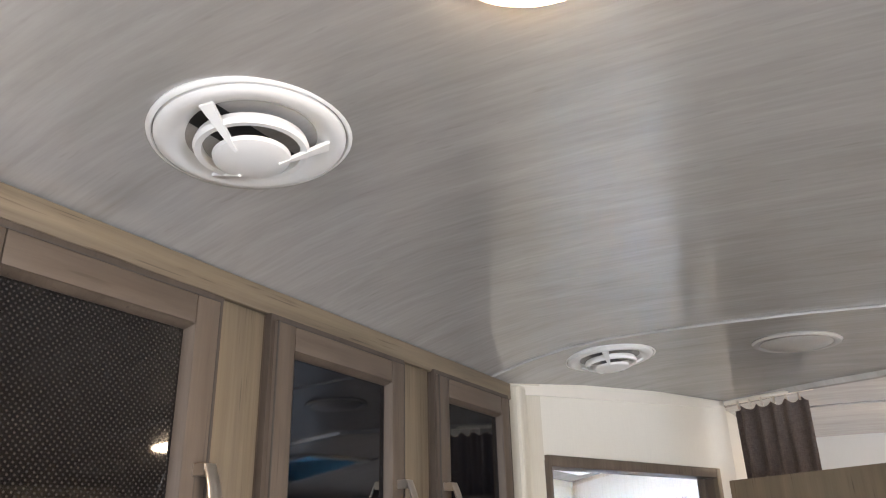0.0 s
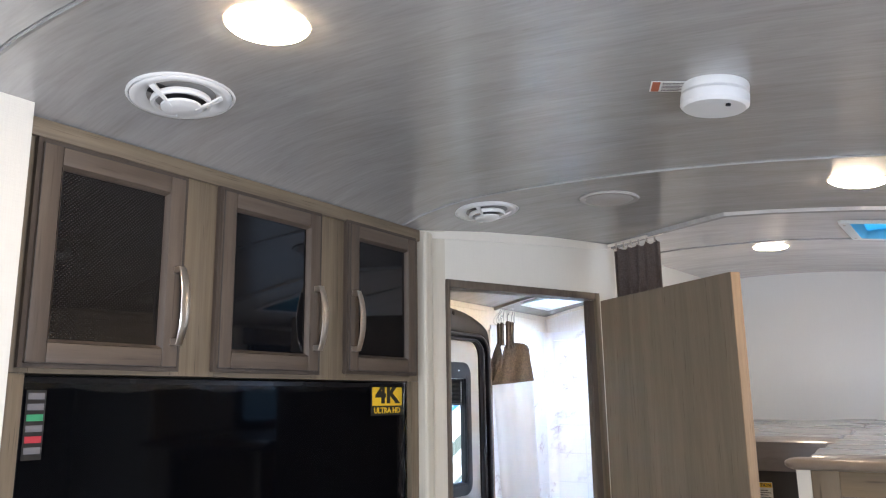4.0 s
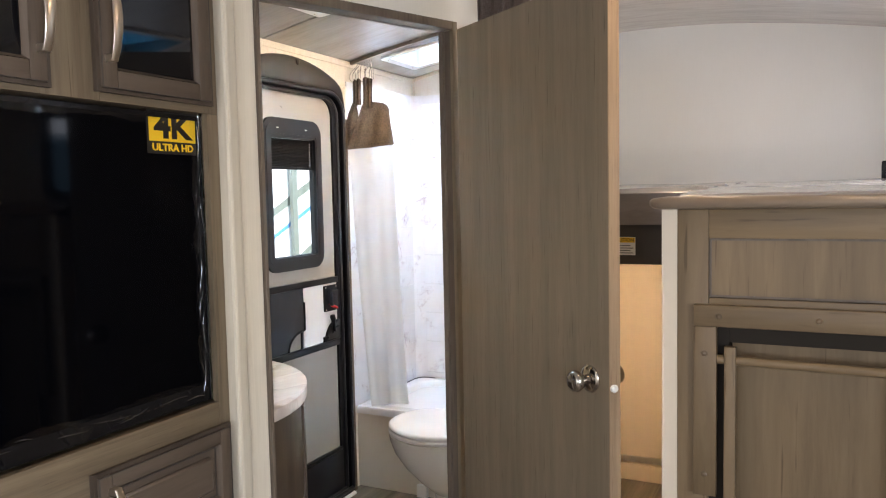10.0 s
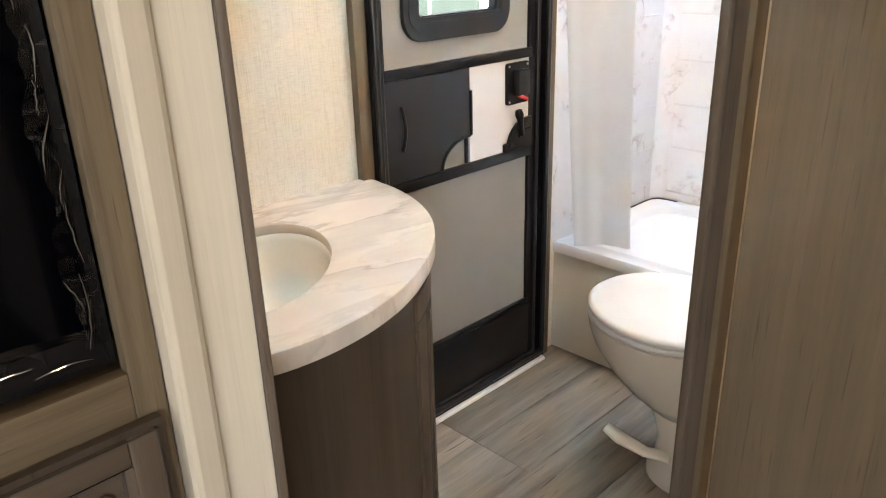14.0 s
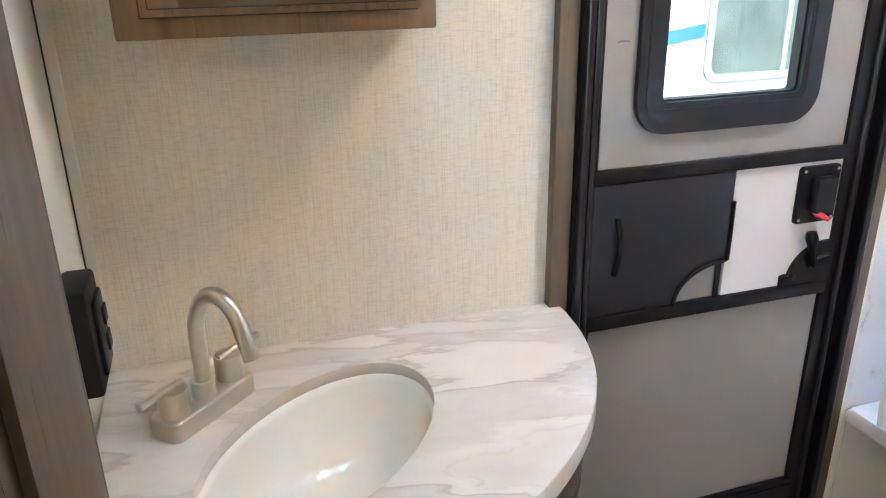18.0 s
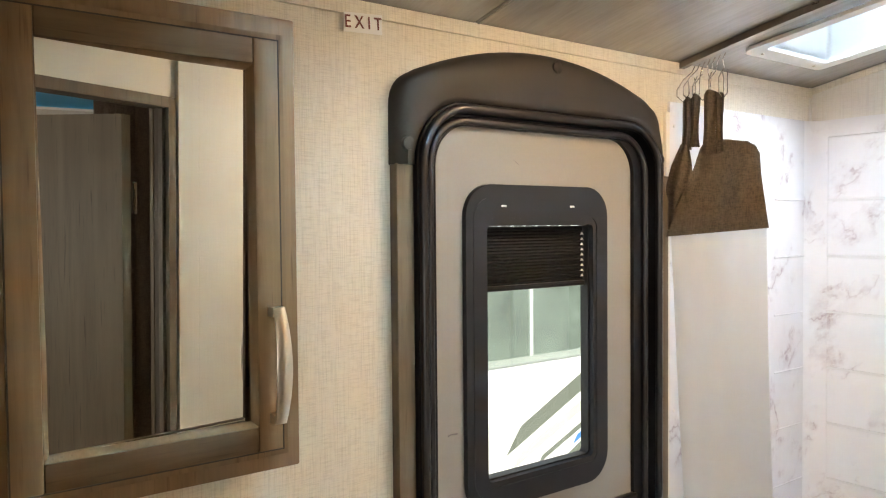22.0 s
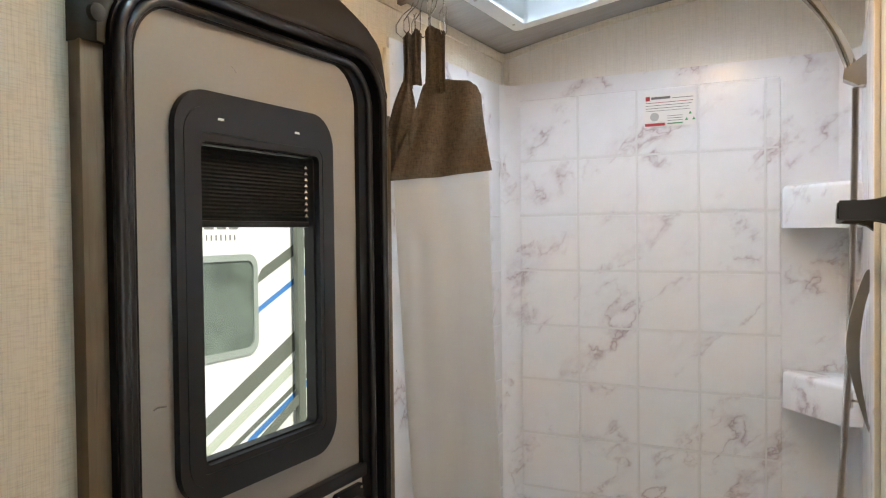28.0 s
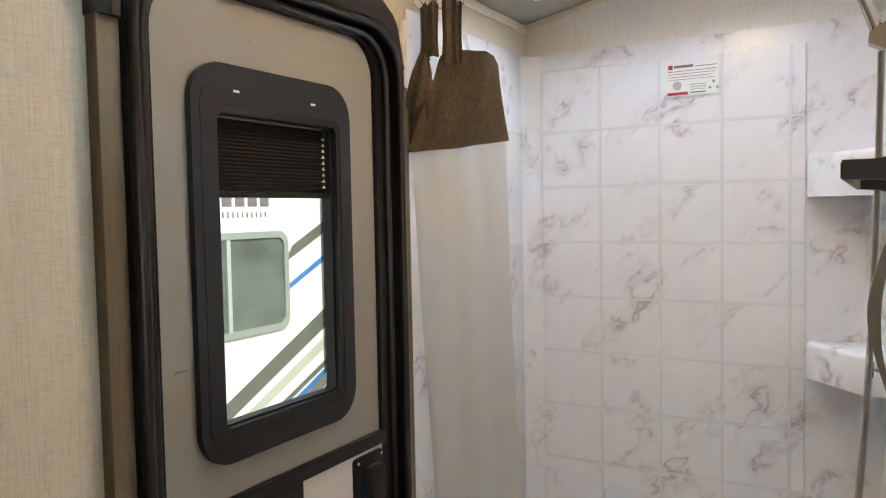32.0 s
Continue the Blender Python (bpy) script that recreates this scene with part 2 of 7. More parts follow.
def fabric(name, color, rough=0.9, scale=500, amount=0.25, through_light=0.0):
    m = mat(name, color, rough, spec=0.2)
    a = noise_tex(m, coords(m, (scale * 0.25, scale * 0.25, scale)), 1.0, 3, 0.6)
    b = noise_tex(m, coords(m, (scale, scale, scale * 0.2)), 1.0, 3, 0.6)
    d, l = tuple(x * (1 - amount) for x in color), tuple(min(1, x * (1 + amount)) for x in color)
    base(m, mix(m, 0.5, ramp(m, a, [(0.35, d), (0.65, l)]), ramp(m, b, [(0.35, d), (0.65, l)])))
    bump(m, a, 0.25, 0.002)
    if through_light:
        out = m.node_tree.nodes["Material Output"]
        tr = nd(m, "ShaderNodeBsdfTranslucent")
        tr.inputs["Color"].default_value = (*color, 1)
        ms = nd(m, "ShaderNodeMixShader")
        ms.inputs["Fac"].default_value = through_light
        ln(m, m.node_tree.nodes["Principled BSDF"].outputs[0], ms.inputs[1])
        ln(m, tr.outputs[0], ms.inputs[2])
        ln(m, ms.outputs[0], out.inputs["Surface"])
    return m


def glowing(name, color, strength):
    m = mat(name, color, 0.4)
    b = m.node_tree.nodes["Principled BSDF"]
    b.inputs["Emission Color"].default_value = (*color, 1)
    b.inputs["Emission Strength"].default_value = strength
    return m


def glass(name, color, rough=0.0, shine=0.05):
    m = bpy.data.materials.new(name)
    m.use_nodes = True
    nt = m.node_tree
    out = nt.nodes["Material Output"]
    nt.nodes.remove(nt.nodes["Principled BSDF"])
    tr, gl, ms = (nt.nodes.new(k) for k in ("ShaderNodeBsdfTransparent", "ShaderNodeBsdfGlossy", "ShaderNodeMixShader"))
    tr.inputs["Color"].default_value = (*color, 1)
    gl.inputs["Roughness"].default_value = rough
    ms.inputs["Fac"].default_value = shine
    ln(m, tr.outputs[0], ms.inputs[1])
    ln(m, gl.outputs[0], ms.inputs[2])
    ln(m, ms.outputs[0], out.inputs["Surface"])
    return m


def translucent(name, color, share=0.8):
    m = mat(name, color, 0.4)
    tr = nd(m, "ShaderNodeBsdfTranslucent")
    tr.inputs["Color"].default_value = (*color, 1)
    ms = nd(m, "ShaderNodeMixShader")
    ms.inputs["Fac"].default_value = share
    ln(m, m.node_tree.nodes["Principled BSDF"].outputs[0], ms.inputs[1])
    ln(m, tr.outputs[0], ms.inputs[2])
    ln(m, ms.outputs[0], m.node_tree.nodes["Material Output"].inputs["Surface"])
    return m


def perforated():
    """Dark glass with a fine grid of paler dots."""
    m = mat("perforated_glass", (0.006, 0.005, 0.005), 0.035)
    v = coords(m, (1, 205, 205), rot=(45, 0, 0))
    vo = nd(m, "ShaderNodeTexVoronoi", Scale=1.0, Randomness=0.0)
    ln(m, v, vo.inputs["Vector"])
    base(m, ramp(m, vo.outputs["Distance"], [(0.0, (0.036, 0.031, 0.027)), (0.16, (0.031, 0.027, 0.024)), (0.30, (0.007, 0.006, 0.0055))]))
    return m


def half_clear(name, color, share):
    """A milky sheet that lets part of the light straight through."""
    m = translucent(name, color, 0.9)
    out = m.node_tree.nodes["Material Output"]
    was = out.inputs["Surface"].links[0].from_socket
    tr = nd(m, "ShaderNodeBsdfTransparent")
    ms = nd(m, "ShaderNodeMixShader")
    ms.inputs["Fac"].default_value = share
    ln(m, was, ms.inputs[1])
    ln(m, tr.outputs[0], ms.inputs[2])
    ln(m, ms.outputs[0], out.inputs["Surface"])
    return m


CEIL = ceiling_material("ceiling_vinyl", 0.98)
# same vinyl, colours lifted to stand for brighter light on the bunk ceiling
CEIL_LIT = ceiling_material("ceiling_vinyl_lit", 1.80)
W_DOOR = wood("wood_cabinet_door", (0.064, 0.047, 0.034), (0.108, 0.082, 0.060), (0.150, 0.116, 0.088))
W_DOOR_H = wood("wood_cabinet_rail", (0.064, 0.047, 0.034), (0.108, 0.082, 0.060), (0.150, 0.116, 0.088), grain=(24, 1.6, 24))
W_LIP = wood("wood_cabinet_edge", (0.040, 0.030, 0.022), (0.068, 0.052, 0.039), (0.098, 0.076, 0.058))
W_FRAME = wood("wood_face_frame", (0.075, 0.056, 0.034), (0.165, 0.128, 0.083), (0.250, 0.202, 0.142), grain=(34, 34, 1.3), vary=0.34, marks=0.45)
W_FRAME_H = wood("wood_face_rail", (0.075, 0.056, 0.034), (0.165, 0.128, 0.083), (0.250, 0.202, 0.142), grain=(34, 1.3, 34), vary=0.34, marks=0.45)
W_LEAF = wood("wood_bath_door", (0.129, 0.098, 0.063), (0.182, 0.141, 0.093), (0.229, 0.180, 0.122), grain=(30, 30, 1.7), spec=0.42, vary=0.16, rough=(0.34, 0.50), marks=0.4)
W_EDGE = wood("wood_door_edge", (0.22, 0.15, 0.09), (0.34, 0.24, 0.15), (0.42, 0.31, 0.20), grain=(40, 40, 2))
W_CASE = wood("wood_casing", (0.080, 0.061, 0.045), (0.128, 0.100, 0.075), (0.172, 0.136, 0.104), grain=(30, 30, 1.8))
W_BUNK = wood("wood_bunk_front", (0.104, 0.069, 0.035), (0.172, 0.119, 0.064), (0.238, 0.170, 0.096), grain=(15, 15, 1.1), vary=0.3, marks=0.4)
W_BUNK_H = wood("wood_bunk_rail", (0.104, 0.069, 0.035), (0.172, 0.119, 0.064), (0.238, 0.170, 0.096), grain=(1.1, 15, 15), vary=0.3, marks=0.4)
W_MED = wood("wood_mirror_cabinet", (0.126, 0.082, 0.043), (0.220, 0.146, 0.082), (0.302, 0.207, 0.122), grain=(24, 24, 1.6), spec=0.4)
W_SIDE = wood("wood_door_side", (0.070, 0.052, 0.034), (0.120, 0.091, 0.060), (0.168, 0.130, 0.090), grain=(30, 30, 1.8))
W_NOSE = speckled("bunk_nosing", (0.205, 0.158, 0.115), 0.28, 0.06, 40)
SCREW_CAP = mat("screw_cap", (0.13, 0.090, 0.052), 0.28)
W_PLANK = wood("floor_plank", (0.066, 0.053, 0.041), (0.205, 0.172, 0.137), (0.36, 0.313, 0.258), grain=(18, 1.1, 18), rough=(0.35, 0.5), vary=0.5, bumps=0.25, marks=0.6, jitter=0.22)
WALL = linen_material("wall_cream", (0.74, 0.70, 0.60), (0.68, 0.63, 0.53), 0.35)
LINEN_PALE = linen_material("wall_linen_pale", (0.77, 0.745, 0.69), (0.63, 0.595, 0.525), 0.7)
WALL_W = linen_material("wall_white", (0.78, 0.76, 0.71), (0.74, 0.72, 0.66), 0.25)
LINEN = linen_material("wall_linen", (0.76, 0.71, 0.60), (0.53, 0.475, 0.375), 0.85)
TRIM_W = speckled("trim_white", (0.75, 0.70, 0.60), 0.4, 0.03)
POST = wood("corner_post_vinyl", (0.53, 0.475, 0.37), (0.62, 0.565, 0.45), (0.68, 0.625, 0.51), grain=(60, 60, 1.2), vary=0.06, marks=0.1, jitter=0.0)
SHIPLAP = speckled("shiplap_cream", (0.80, 0.695, 0.535), 0.45, 0.04, 30)
GROOVE = mat("joint_dark", (0.06, 0.05, 0.04), 0.8)
PLASTIC_W = speckled("plastic_white", (0.78, 0.77, 0.74), 0.35, 0.02)
PLASTIC_CREAM = speckled("plastic_cream", (0.74, 0.70, 0.60), 0.35, 0.02)
TUB = mat("tub_acrylic", (0.76, 0.76, 0.765), 0.2)
MARBLE = marble_material("shower_marble", (0.835, 0.835, 0.85), (0.40, 0.305, 0.33), 6.8, 0.036, 0.22, stretch=(1, 1, 0.66), rot=(0, -48, 0), soft=0.3, hold=0.80, gaps=(0.47, 0.61))


def flowing_marble(name, body, vein, rough=0.22):
    """Pale stone print with long thin veins that run one way, and soft bands beside them."""
    m = mat(name, body, rough)
    v = coords(m, (6.0, 1.9, 1), rot=(0, 0, 10))
    warp = nd(m, "ShaderNodeTexNoise", Scale=1.1, Detail=6.0, Roughness=0.6)
    ln(m, v, warp.inputs["Vector"])
    add = nd(m, "ShaderNodeVectorMath")
    add.operation = "MULTIPLY_ADD"
    ln(m, warp.outputs["Color"], add.inputs[0])
    add.inputs[1].default_value = (1.15, 1.15, 1.15)
    ln(m, v, add.inputs[2])
    n = noise_tex(m, add.outputs[0], 0.8, 2.5, 0.5)
    fade = noise_tex(m, v, 1.3, 3, 0.5)
    c = ramp(m, n, [(0.25, tuple(x * 0.94 for x in body)), (0.40, body), (0.47, tuple(x * 0.86 for x in body)), (0.54, body), (0.70, tuple(x * 0.88 for x in body))])
    for level, wide, hold in ((0.405, 0.014, 0.3), (0.50, 0.022, 0.5), (0.60, 0.012, 0.28)):
        line = ramp(m, n, [(0.0, (0, 0, 0)), (level - wide, (0, 0, 0)), (level, (hold, hold, hold)), (level + wide * 0.5, (0, 0, 0))])
        part_of = ramp(m, fade, [(0.36, (0, 0, 0)), (0.60, (1, 1, 1))])
        c = mix(m, mix(m, 1.0, line, part_of, "MULTIPLY"), c, vein)
    base(m, c)
    return m


COUNTER = flowing_marble("vanity_marble", (0.735, 0.675, 0.615), (0.35, 0.28, 0.24))
BASIN = mat("basin_ceramic", (0.88, 0.85, 0.77), 0.09)
TOILET = speckled("toilet_plastic", (0.66, 0.61, 0.52), 0.2, 0.02)
LID = speckled("toilet_lid", (0.68, 0.655, 0.62), 0.33, 0.015)
DOOR_GREY = speckled("entry_door_skin", (0.265, 0.252, 0.234), 0.5, 0.04, 160)
BLACK = speckled("black_trim", (0.005, 0.005, 0.0065), 0.36, 0.1, 40, spec=0.25)
CHARCOAL = speckled("charcoal_plastic", (0.012, 0.0128, 0.016), 0.5, 0.08, 220, spec=0.3)
HOODM = speckled("hood_plastic", (0.027, 0.024, 0.022), 0.55, 0.08, 300, bumps=0.2, spec=0.35)
RUBBER = mat("black_rubber", (0.006, 0.006, 0.007), 0.5)
BULB = mat("bulb_rubber", (0.007, 0.007, 0.009), 0.3)
NICKEL = mat("brushed_nickel", (0.62, 0.56, 0.48), 0.28, 1.0)
CHROME = mat("chrome", (0.75, 0.73, 0.70), 0.08, 1.0)
BLACKMETAL = mat("black_metal", (0.030, 0.026, 0.023), 0.28, 0.6)
KNOB = mat("dark_chrome", (0.42, 0.385, 0.35), 0.10, 1.0)
BRONZE = mat("dark_nickel", (0.34, 0.30, 0.26), 0.22, 1.0)
ALU = mat("aluminium", (0.72, 0.71, 0.70), 0.32, 1.0)
SCREEN = mat("tv_screen", (0.0008, 0.0010, 0.0018), 0.06, spec=0.11)
BEZEL = mat("tv_bezel", (0.006, 0.006, 0.007), 0.2, spec=0.35)
FILM = glass("clear_film", (0.97, 0.98, 1.0), 0.04, 0.05)
CREASE = mat("film_crease", (0.70, 0.75, 0.80), 0.16, 1.0)
DARKGLASS = mat("cabinet_glass", (0.003, 0.0035, 0.005), 0.04, spec=0.6)
MESHGLASS = perforated()
MIRROR = mat("mirror", (0.74, 0.73, 0.68), 0.01, 1.0)
PANE = glass("window_pane", (0.88, 0.95, 0.93))
PANE_CLEAR = glass("bunk_pane", (0.22, 0.29, 0.34))
BLIND = fabric("blind_cloth", (0.007, 0.007, 0.008), 0.85, 300, 0.3)
DRAPE = fabric("curtain_brown", (0.205, 0.168, 0.145), 0.9, 420, 0.25)
TAUPE = fabric("curtain_taupe", (0.166, 0.131, 0.099), 0.9, 330, 0.34)
SHEER = fabric("curtain_sheer", (0.85, 0.845, 0.82), 0.8, 300, 0.02, 0.70)
MATTRESS = marble_material("mattress_cover", (0.27, 0.245, 0.235), (0.085, 0.064, 0.053), 5.0, 0.16, 0.36, stretch=(0.3, 1, 1), soft=0.5, hold=0.55)
MATTRESS.node_tree.nodes["Principled BSDF"].inputs["Coat Weight"].default_value = 1.0
MATTRESS.node_tree.nodes["Principled BSDF"].inputs["Coat Roughness"].default_value = 0.09
LAMP = glowing("lamp_glass", (1.0, 0.75, 0.46), 29.0)
LAMP_BATH = glowing("lamp_glass_bath", (1.0, 0.72, 0.43), 112.0)
LAMP_RIM = translucent("lamp_rim", (0.82, 0.78, 0.70), 0.35)
SKYBLUE = translucent("skylight_film", (0.30, 0.74, 0.95), 0.95)
SKYWHITE = translucent("skylight_dome", (0.83, 0.86, 0.88), 0.9)
SKYCLEAR = half_clear("skylight_lens", (0.66, 0.72, 0.77), 0.25)
YELLOW = mat("sticker_yellow", (0.85, 0.55, 0.02), 0.3)
LABELB = mat("sticker_black", (0.02, 0.018, 0.016), 0.3)
LABELW = mat("label_white", (0.80, 0.79, 0.76), 0.4)
INK = mat("ink_grey", (0.16, 0.15, 0.15), 0.6)
INK_RED = mat("ink_red", (0.42, 0.03, 0.04), 0.5)
INK_EXIT = mat("ink_maroon", (0.16, 0.035, 0.025), 0.5)
INK_GREEN = mat("ink_green", (0.05, 0.28, 0.12), 0.5)
INK_RUST = mat("ink_rust", (0.45, 0.12, 0.05), 0.5)
RED = mat("red_plastic", (0.62, 0.02, 0.02), 0.35)
VAN_WHITE = speckled("trailer_skin", (0.84, 0.84, 0.84), 0.3, 0.02)
VAN_GLASS = speckled("trailer_window_tint", (0.115, 0.142, 0.125), 0.25, 0.5, 4)
VAN_DARK = mat("trailer_stripe_olive", (0.13, 0.14, 0.12), 0.35)
VAN_BLUE = mat("trailer_stripe_blue", (0.05, 0.20, 0.52), 0.35)
GROUND = speckled("gravel", (0.36, 0.34, 0.31), 0.9, 0.25, 14, bumps=0.6)
CREAM_LIT = speckled("bunk_panel", (0.70, 0.60, 0.46), 0.5, 0.03, 30)
RECESS_SHADE = mat("recess_shade", (0.022, 0.017, 0.012), 0.7, spec=0.15)
FILLER = speckled("filler_cream", (0.60, 0.52, 0.40), 0.5, 0.03, 30)
BOARD = mat("bunk_base_board", (0.055, 0.048, 0.042), 0.5)


# ---- building helpers ----
def bm_new():
    return bmesh.new()


def box(bm, x0, x1, y0, y1, z0, z1, bevel=0.0, seg=2):
    r = bmesh.ops.create_cube(bm, size=1.0)
    vs = r["verts"]
    for v in vs:
        v.co = Vector(((x0 + x1) / 2 + v.co.x * (x1 - x0), (y0 + y1) / 2 + v.co.y * (y1 - y0), (z0 + z1) / 2 + v.co.z * (z1 - z0)))
    if bevel > 0:
        es = list({e for v in vs for e in v.link_edges})
        bmesh.ops.bevel(bm, geom=es, offset=bevel, segments=seg, profile=0.5, affect="EDGES")
    return bm


def cyl(bm, c, axis, r, h, seg=24, r2=None, bevel=0.0):
    """A cylinder or cone whose base centre is c and that runs h along axis."""
    axis = Vector(axis).normalized()
    q = Vector((0, 0, 1)).rotation_difference(axis).to_matrix().to_4x4()
    m = Matrix.Translation(Vector(c) + axis * h / 2) @ q
    got = bmesh.ops.create_cone(bm, cap_ends=True, segments=seg, radius1=r, radius2=r if r2 is None else r2, depth=h, matrix=m)
    if bevel > 0:
        es = [e for e in {e for v in got["verts"] for e in v.link_edges} if any(len(f.verts) > 4 for f in e.link_faces)]
        bmesh.ops.bevel(bm, geom=es, offset=bevel, segments=2, profile=0.5, affect="EDGES")
    return bm


def lathe(bm, profile, seg=32, m=Matrix.Identity(4), squash=(1, 1)):
    """Turns a profile of (radius, height) round z."""
    rings = []
    for r, z in profile:
        if r < 1e-6:
            rings.append([bm.verts.new(m @ Vector((0, 0, z)))])
        else:
            rings.append([bm.verts.new(m @ Vector((r * squash[0] * math.cos(2 * math.pi * k / seg), r * squash[1] * math.sin(2 * math.pi * k / seg), z))) for k in range(seg)])
    for a, b in zip(rings, rings[1:]):
        for k in range(seg):
            n = (k + 1) % seg
            if len(a) == 1 and len(b) > 1:
                bm.faces.new((a[0], b[k], b[n]))
            elif len(b) == 1 and len(a) > 1:
                bm.faces.new((a[k], a[n], b[0]))
            elif len(a) > 1:
                bm.faces.new((a[k], a[n], b[n], b[k]))
    return bm


def sweep(bm, pts, r, seg=10, close=False, flat=1.0, cap=True):
    """A tube along points; flat squeezes it along its second axis; r may be a list."""
    pts = [Vector(p) for p in pts]
    n = len(pts)
    rs = r if isinstance(r, (list, tuple)) else [r] * n
    rings = []
    up = None
    for i, p in enumerate(pts):
        a = pts[(i - 1) % n] if (close or i) else pts[0]
        b = pts[(i + 1) % n] if (close or i < n - 1) else pts[-1]
        t = (b - a).normalized()
        if up is None:
            up = Vector((0, 0, 1)) if abs(t.z) < 0.9 else Vector((0, 1, 0))
        s = t.cross(up).normalized()
        up = s.cross(t).normalized()
        rings.append([bm.verts.new(p + rs[i] * (math.cos(2 * math.pi * k / seg) * s + flat * math.sin(2 * math.pi * k / seg) * up)) for k in range(seg)])
    for i in range(n if close else n - 1):
        A, B = rings[i], rings[(i + 1) % n]
        for k in range(seg):
            bm.faces.new((A[k], A[(k + 1) % seg], B[(k + 1) % seg], B[k]))
    if cap and not close:
        bm.faces.new(rings[0][::-1])
        bm.faces.new(rings[-1])
    return bm


def prism(bm, poly, to3, depth, bevel=0.0):
    """A flat polygon (u, v) laid out by to3(u, v, w) and given depth in w."""
    a = [bm.verts.new(to3(u, v, 0.0)) for u, v in poly]
    b = [bm.verts.new(to3(u, v, depth)) for u, v in poly]
    n = len(poly)
    f1, f2 = bm.faces.new(a), bm.faces.new(b[::-1])
    for k in range(n):
        bm.faces.new((a[k], b[k], b[(k + 1) % n], a[(k + 1) % n]))
    if bevel > 0:
        bmesh.ops.bevel(bm, geom=list(f2.edges), offset=bevel, segments=2, profile=0.5, affect="EDGES")
    return bm


def ring_prism(bm, outer, inner, to3, depth):
    """A frame between two outlines of the same number of points."""
    n = len(outer)
    oa, ia = [bm.verts.new(to3(u, v, 0)) for u, v in outer], [bm.verts.new(to3(u, v, 0)) for u, v in inner]
    ob, ib = [bm.verts.new(to3(u, v, depth)) for u, v in outer], [bm.verts.new(to3(u, v, depth)) for u, v in inner]
    for k in range(n):
        j = (k + 1) % n
        bm.faces.new((oa[k], oa[j], ia[j], ia[k]))
        bm.faces.new((ob[j], ob[k], ib[k], ib[j]))
        bm.faces.new((oa[j], oa[k], ob[k], ob[j]))
        bm.faces.new((ia[k], ia[j], ib[j], ib[k]))
    return bm


def round_rect(u0, u1, v0, v1, r, seg=6, rt=None):
    """Outline of a rounded rectangle; rt: radius of the two upper corners."""
    rt = r if rt is None else rt
    out = []
    for cu, cv, a0, rr in ((u1 - rt, v1 - rt, 0, rt), (u0 + rt, v1 - rt, 90, rt), (u0 + r, v0 + r, 180, r), (u1 - r, v0 + r, 270, r)):
        for k in range(seg + 1):
            a = radians(a0 + 90 * k / seg)
            out.append((cu + rr * math.cos(a), cv + rr * math.sin(a)))
    return out


def finish(name, bm, material, smooth=None):
    bmesh.ops.recalc_face_normals(bm, faces=bm.faces)
    me = bpy.data.meshes.new(name)
    bm.to_mesh(me)
    bm.free()
    me.materials.append(material)
    if smooth is not None:
        me.shade_smooth()
        me.set_sharp_from_angle(angle=radians(smooth))
    return me


def thing(name, at, label, category, group="", kind=""):
    e = new(name)
    e.location = at
    e.empty_display_size = 0.05
    return tagged(e, label, category, group, kind)


def solid(name, bm, material, label="", category="", group="", kind="", smooth=None):
    ob = new(name, finish(name, bm, material, smooth))
    return tagged(ob, label, category, group, kind)


def part(name, bm, material, parent, label="", smooth=40):
    """One mesh under a thing or a part; its points are given in the world (or, for things at the origin, in their own space)."""
    ob = new(name, finish(name, bm, material, smooth))
    ob.parent = parent
    off, p = Vector((0, 0, 0)), parent
    while p is not None:
        if p.type == "EMPTY":
            off = off + p.location
        p = p.parent
    if parent.type == "EMPTY":
        ob.matrix_parent_inverse = Matrix.Translation(-off)
    return tagged(ob, label)


def text_bm(words, size, m, depth=0.0006, align="CENTER", width=1.0, bold=0.012):
    cu = bpy.data.curves.new("words", "FONT")
    cu.body, cu.size, cu.align_x, cu.align_y, cu.extrude, cu.offset = words, size, align, "CENTER", depth, size * bold
    cu.resolution_u = 3
    ob = bpy.data.objects.new("words", cu)
    scene.collection.objects.link(ob)
    dg = bpy.context.evaluated_depsgraph_get()
    me = bpy.data.meshes.new_from_object(ob.evaluated_get(dg))
    bm = bmesh.new()
    bm.from_mesh(me)
    bmesh.ops.transform(bm, matrix=m @ Matrix.Diagonal((width, 1, 1, 1)), verts=bm.verts)
    bpy.data.objects.remove(ob)
    bpy.data.curves.remove(cu)
    bpy.data.meshes.remove(me)
    return bm


def face_x(x, flip=1):
    """Layout on a wall that faces +x: u is y, v is z, w goes out."""
    return lambda u, v, w: Vector((x + flip * w, u, v))


def face_y(y, flip=-1):
    """Layout on a wall that faces -y."""
    return lambda u, v, w: Vector((u, y + flip * w, v))


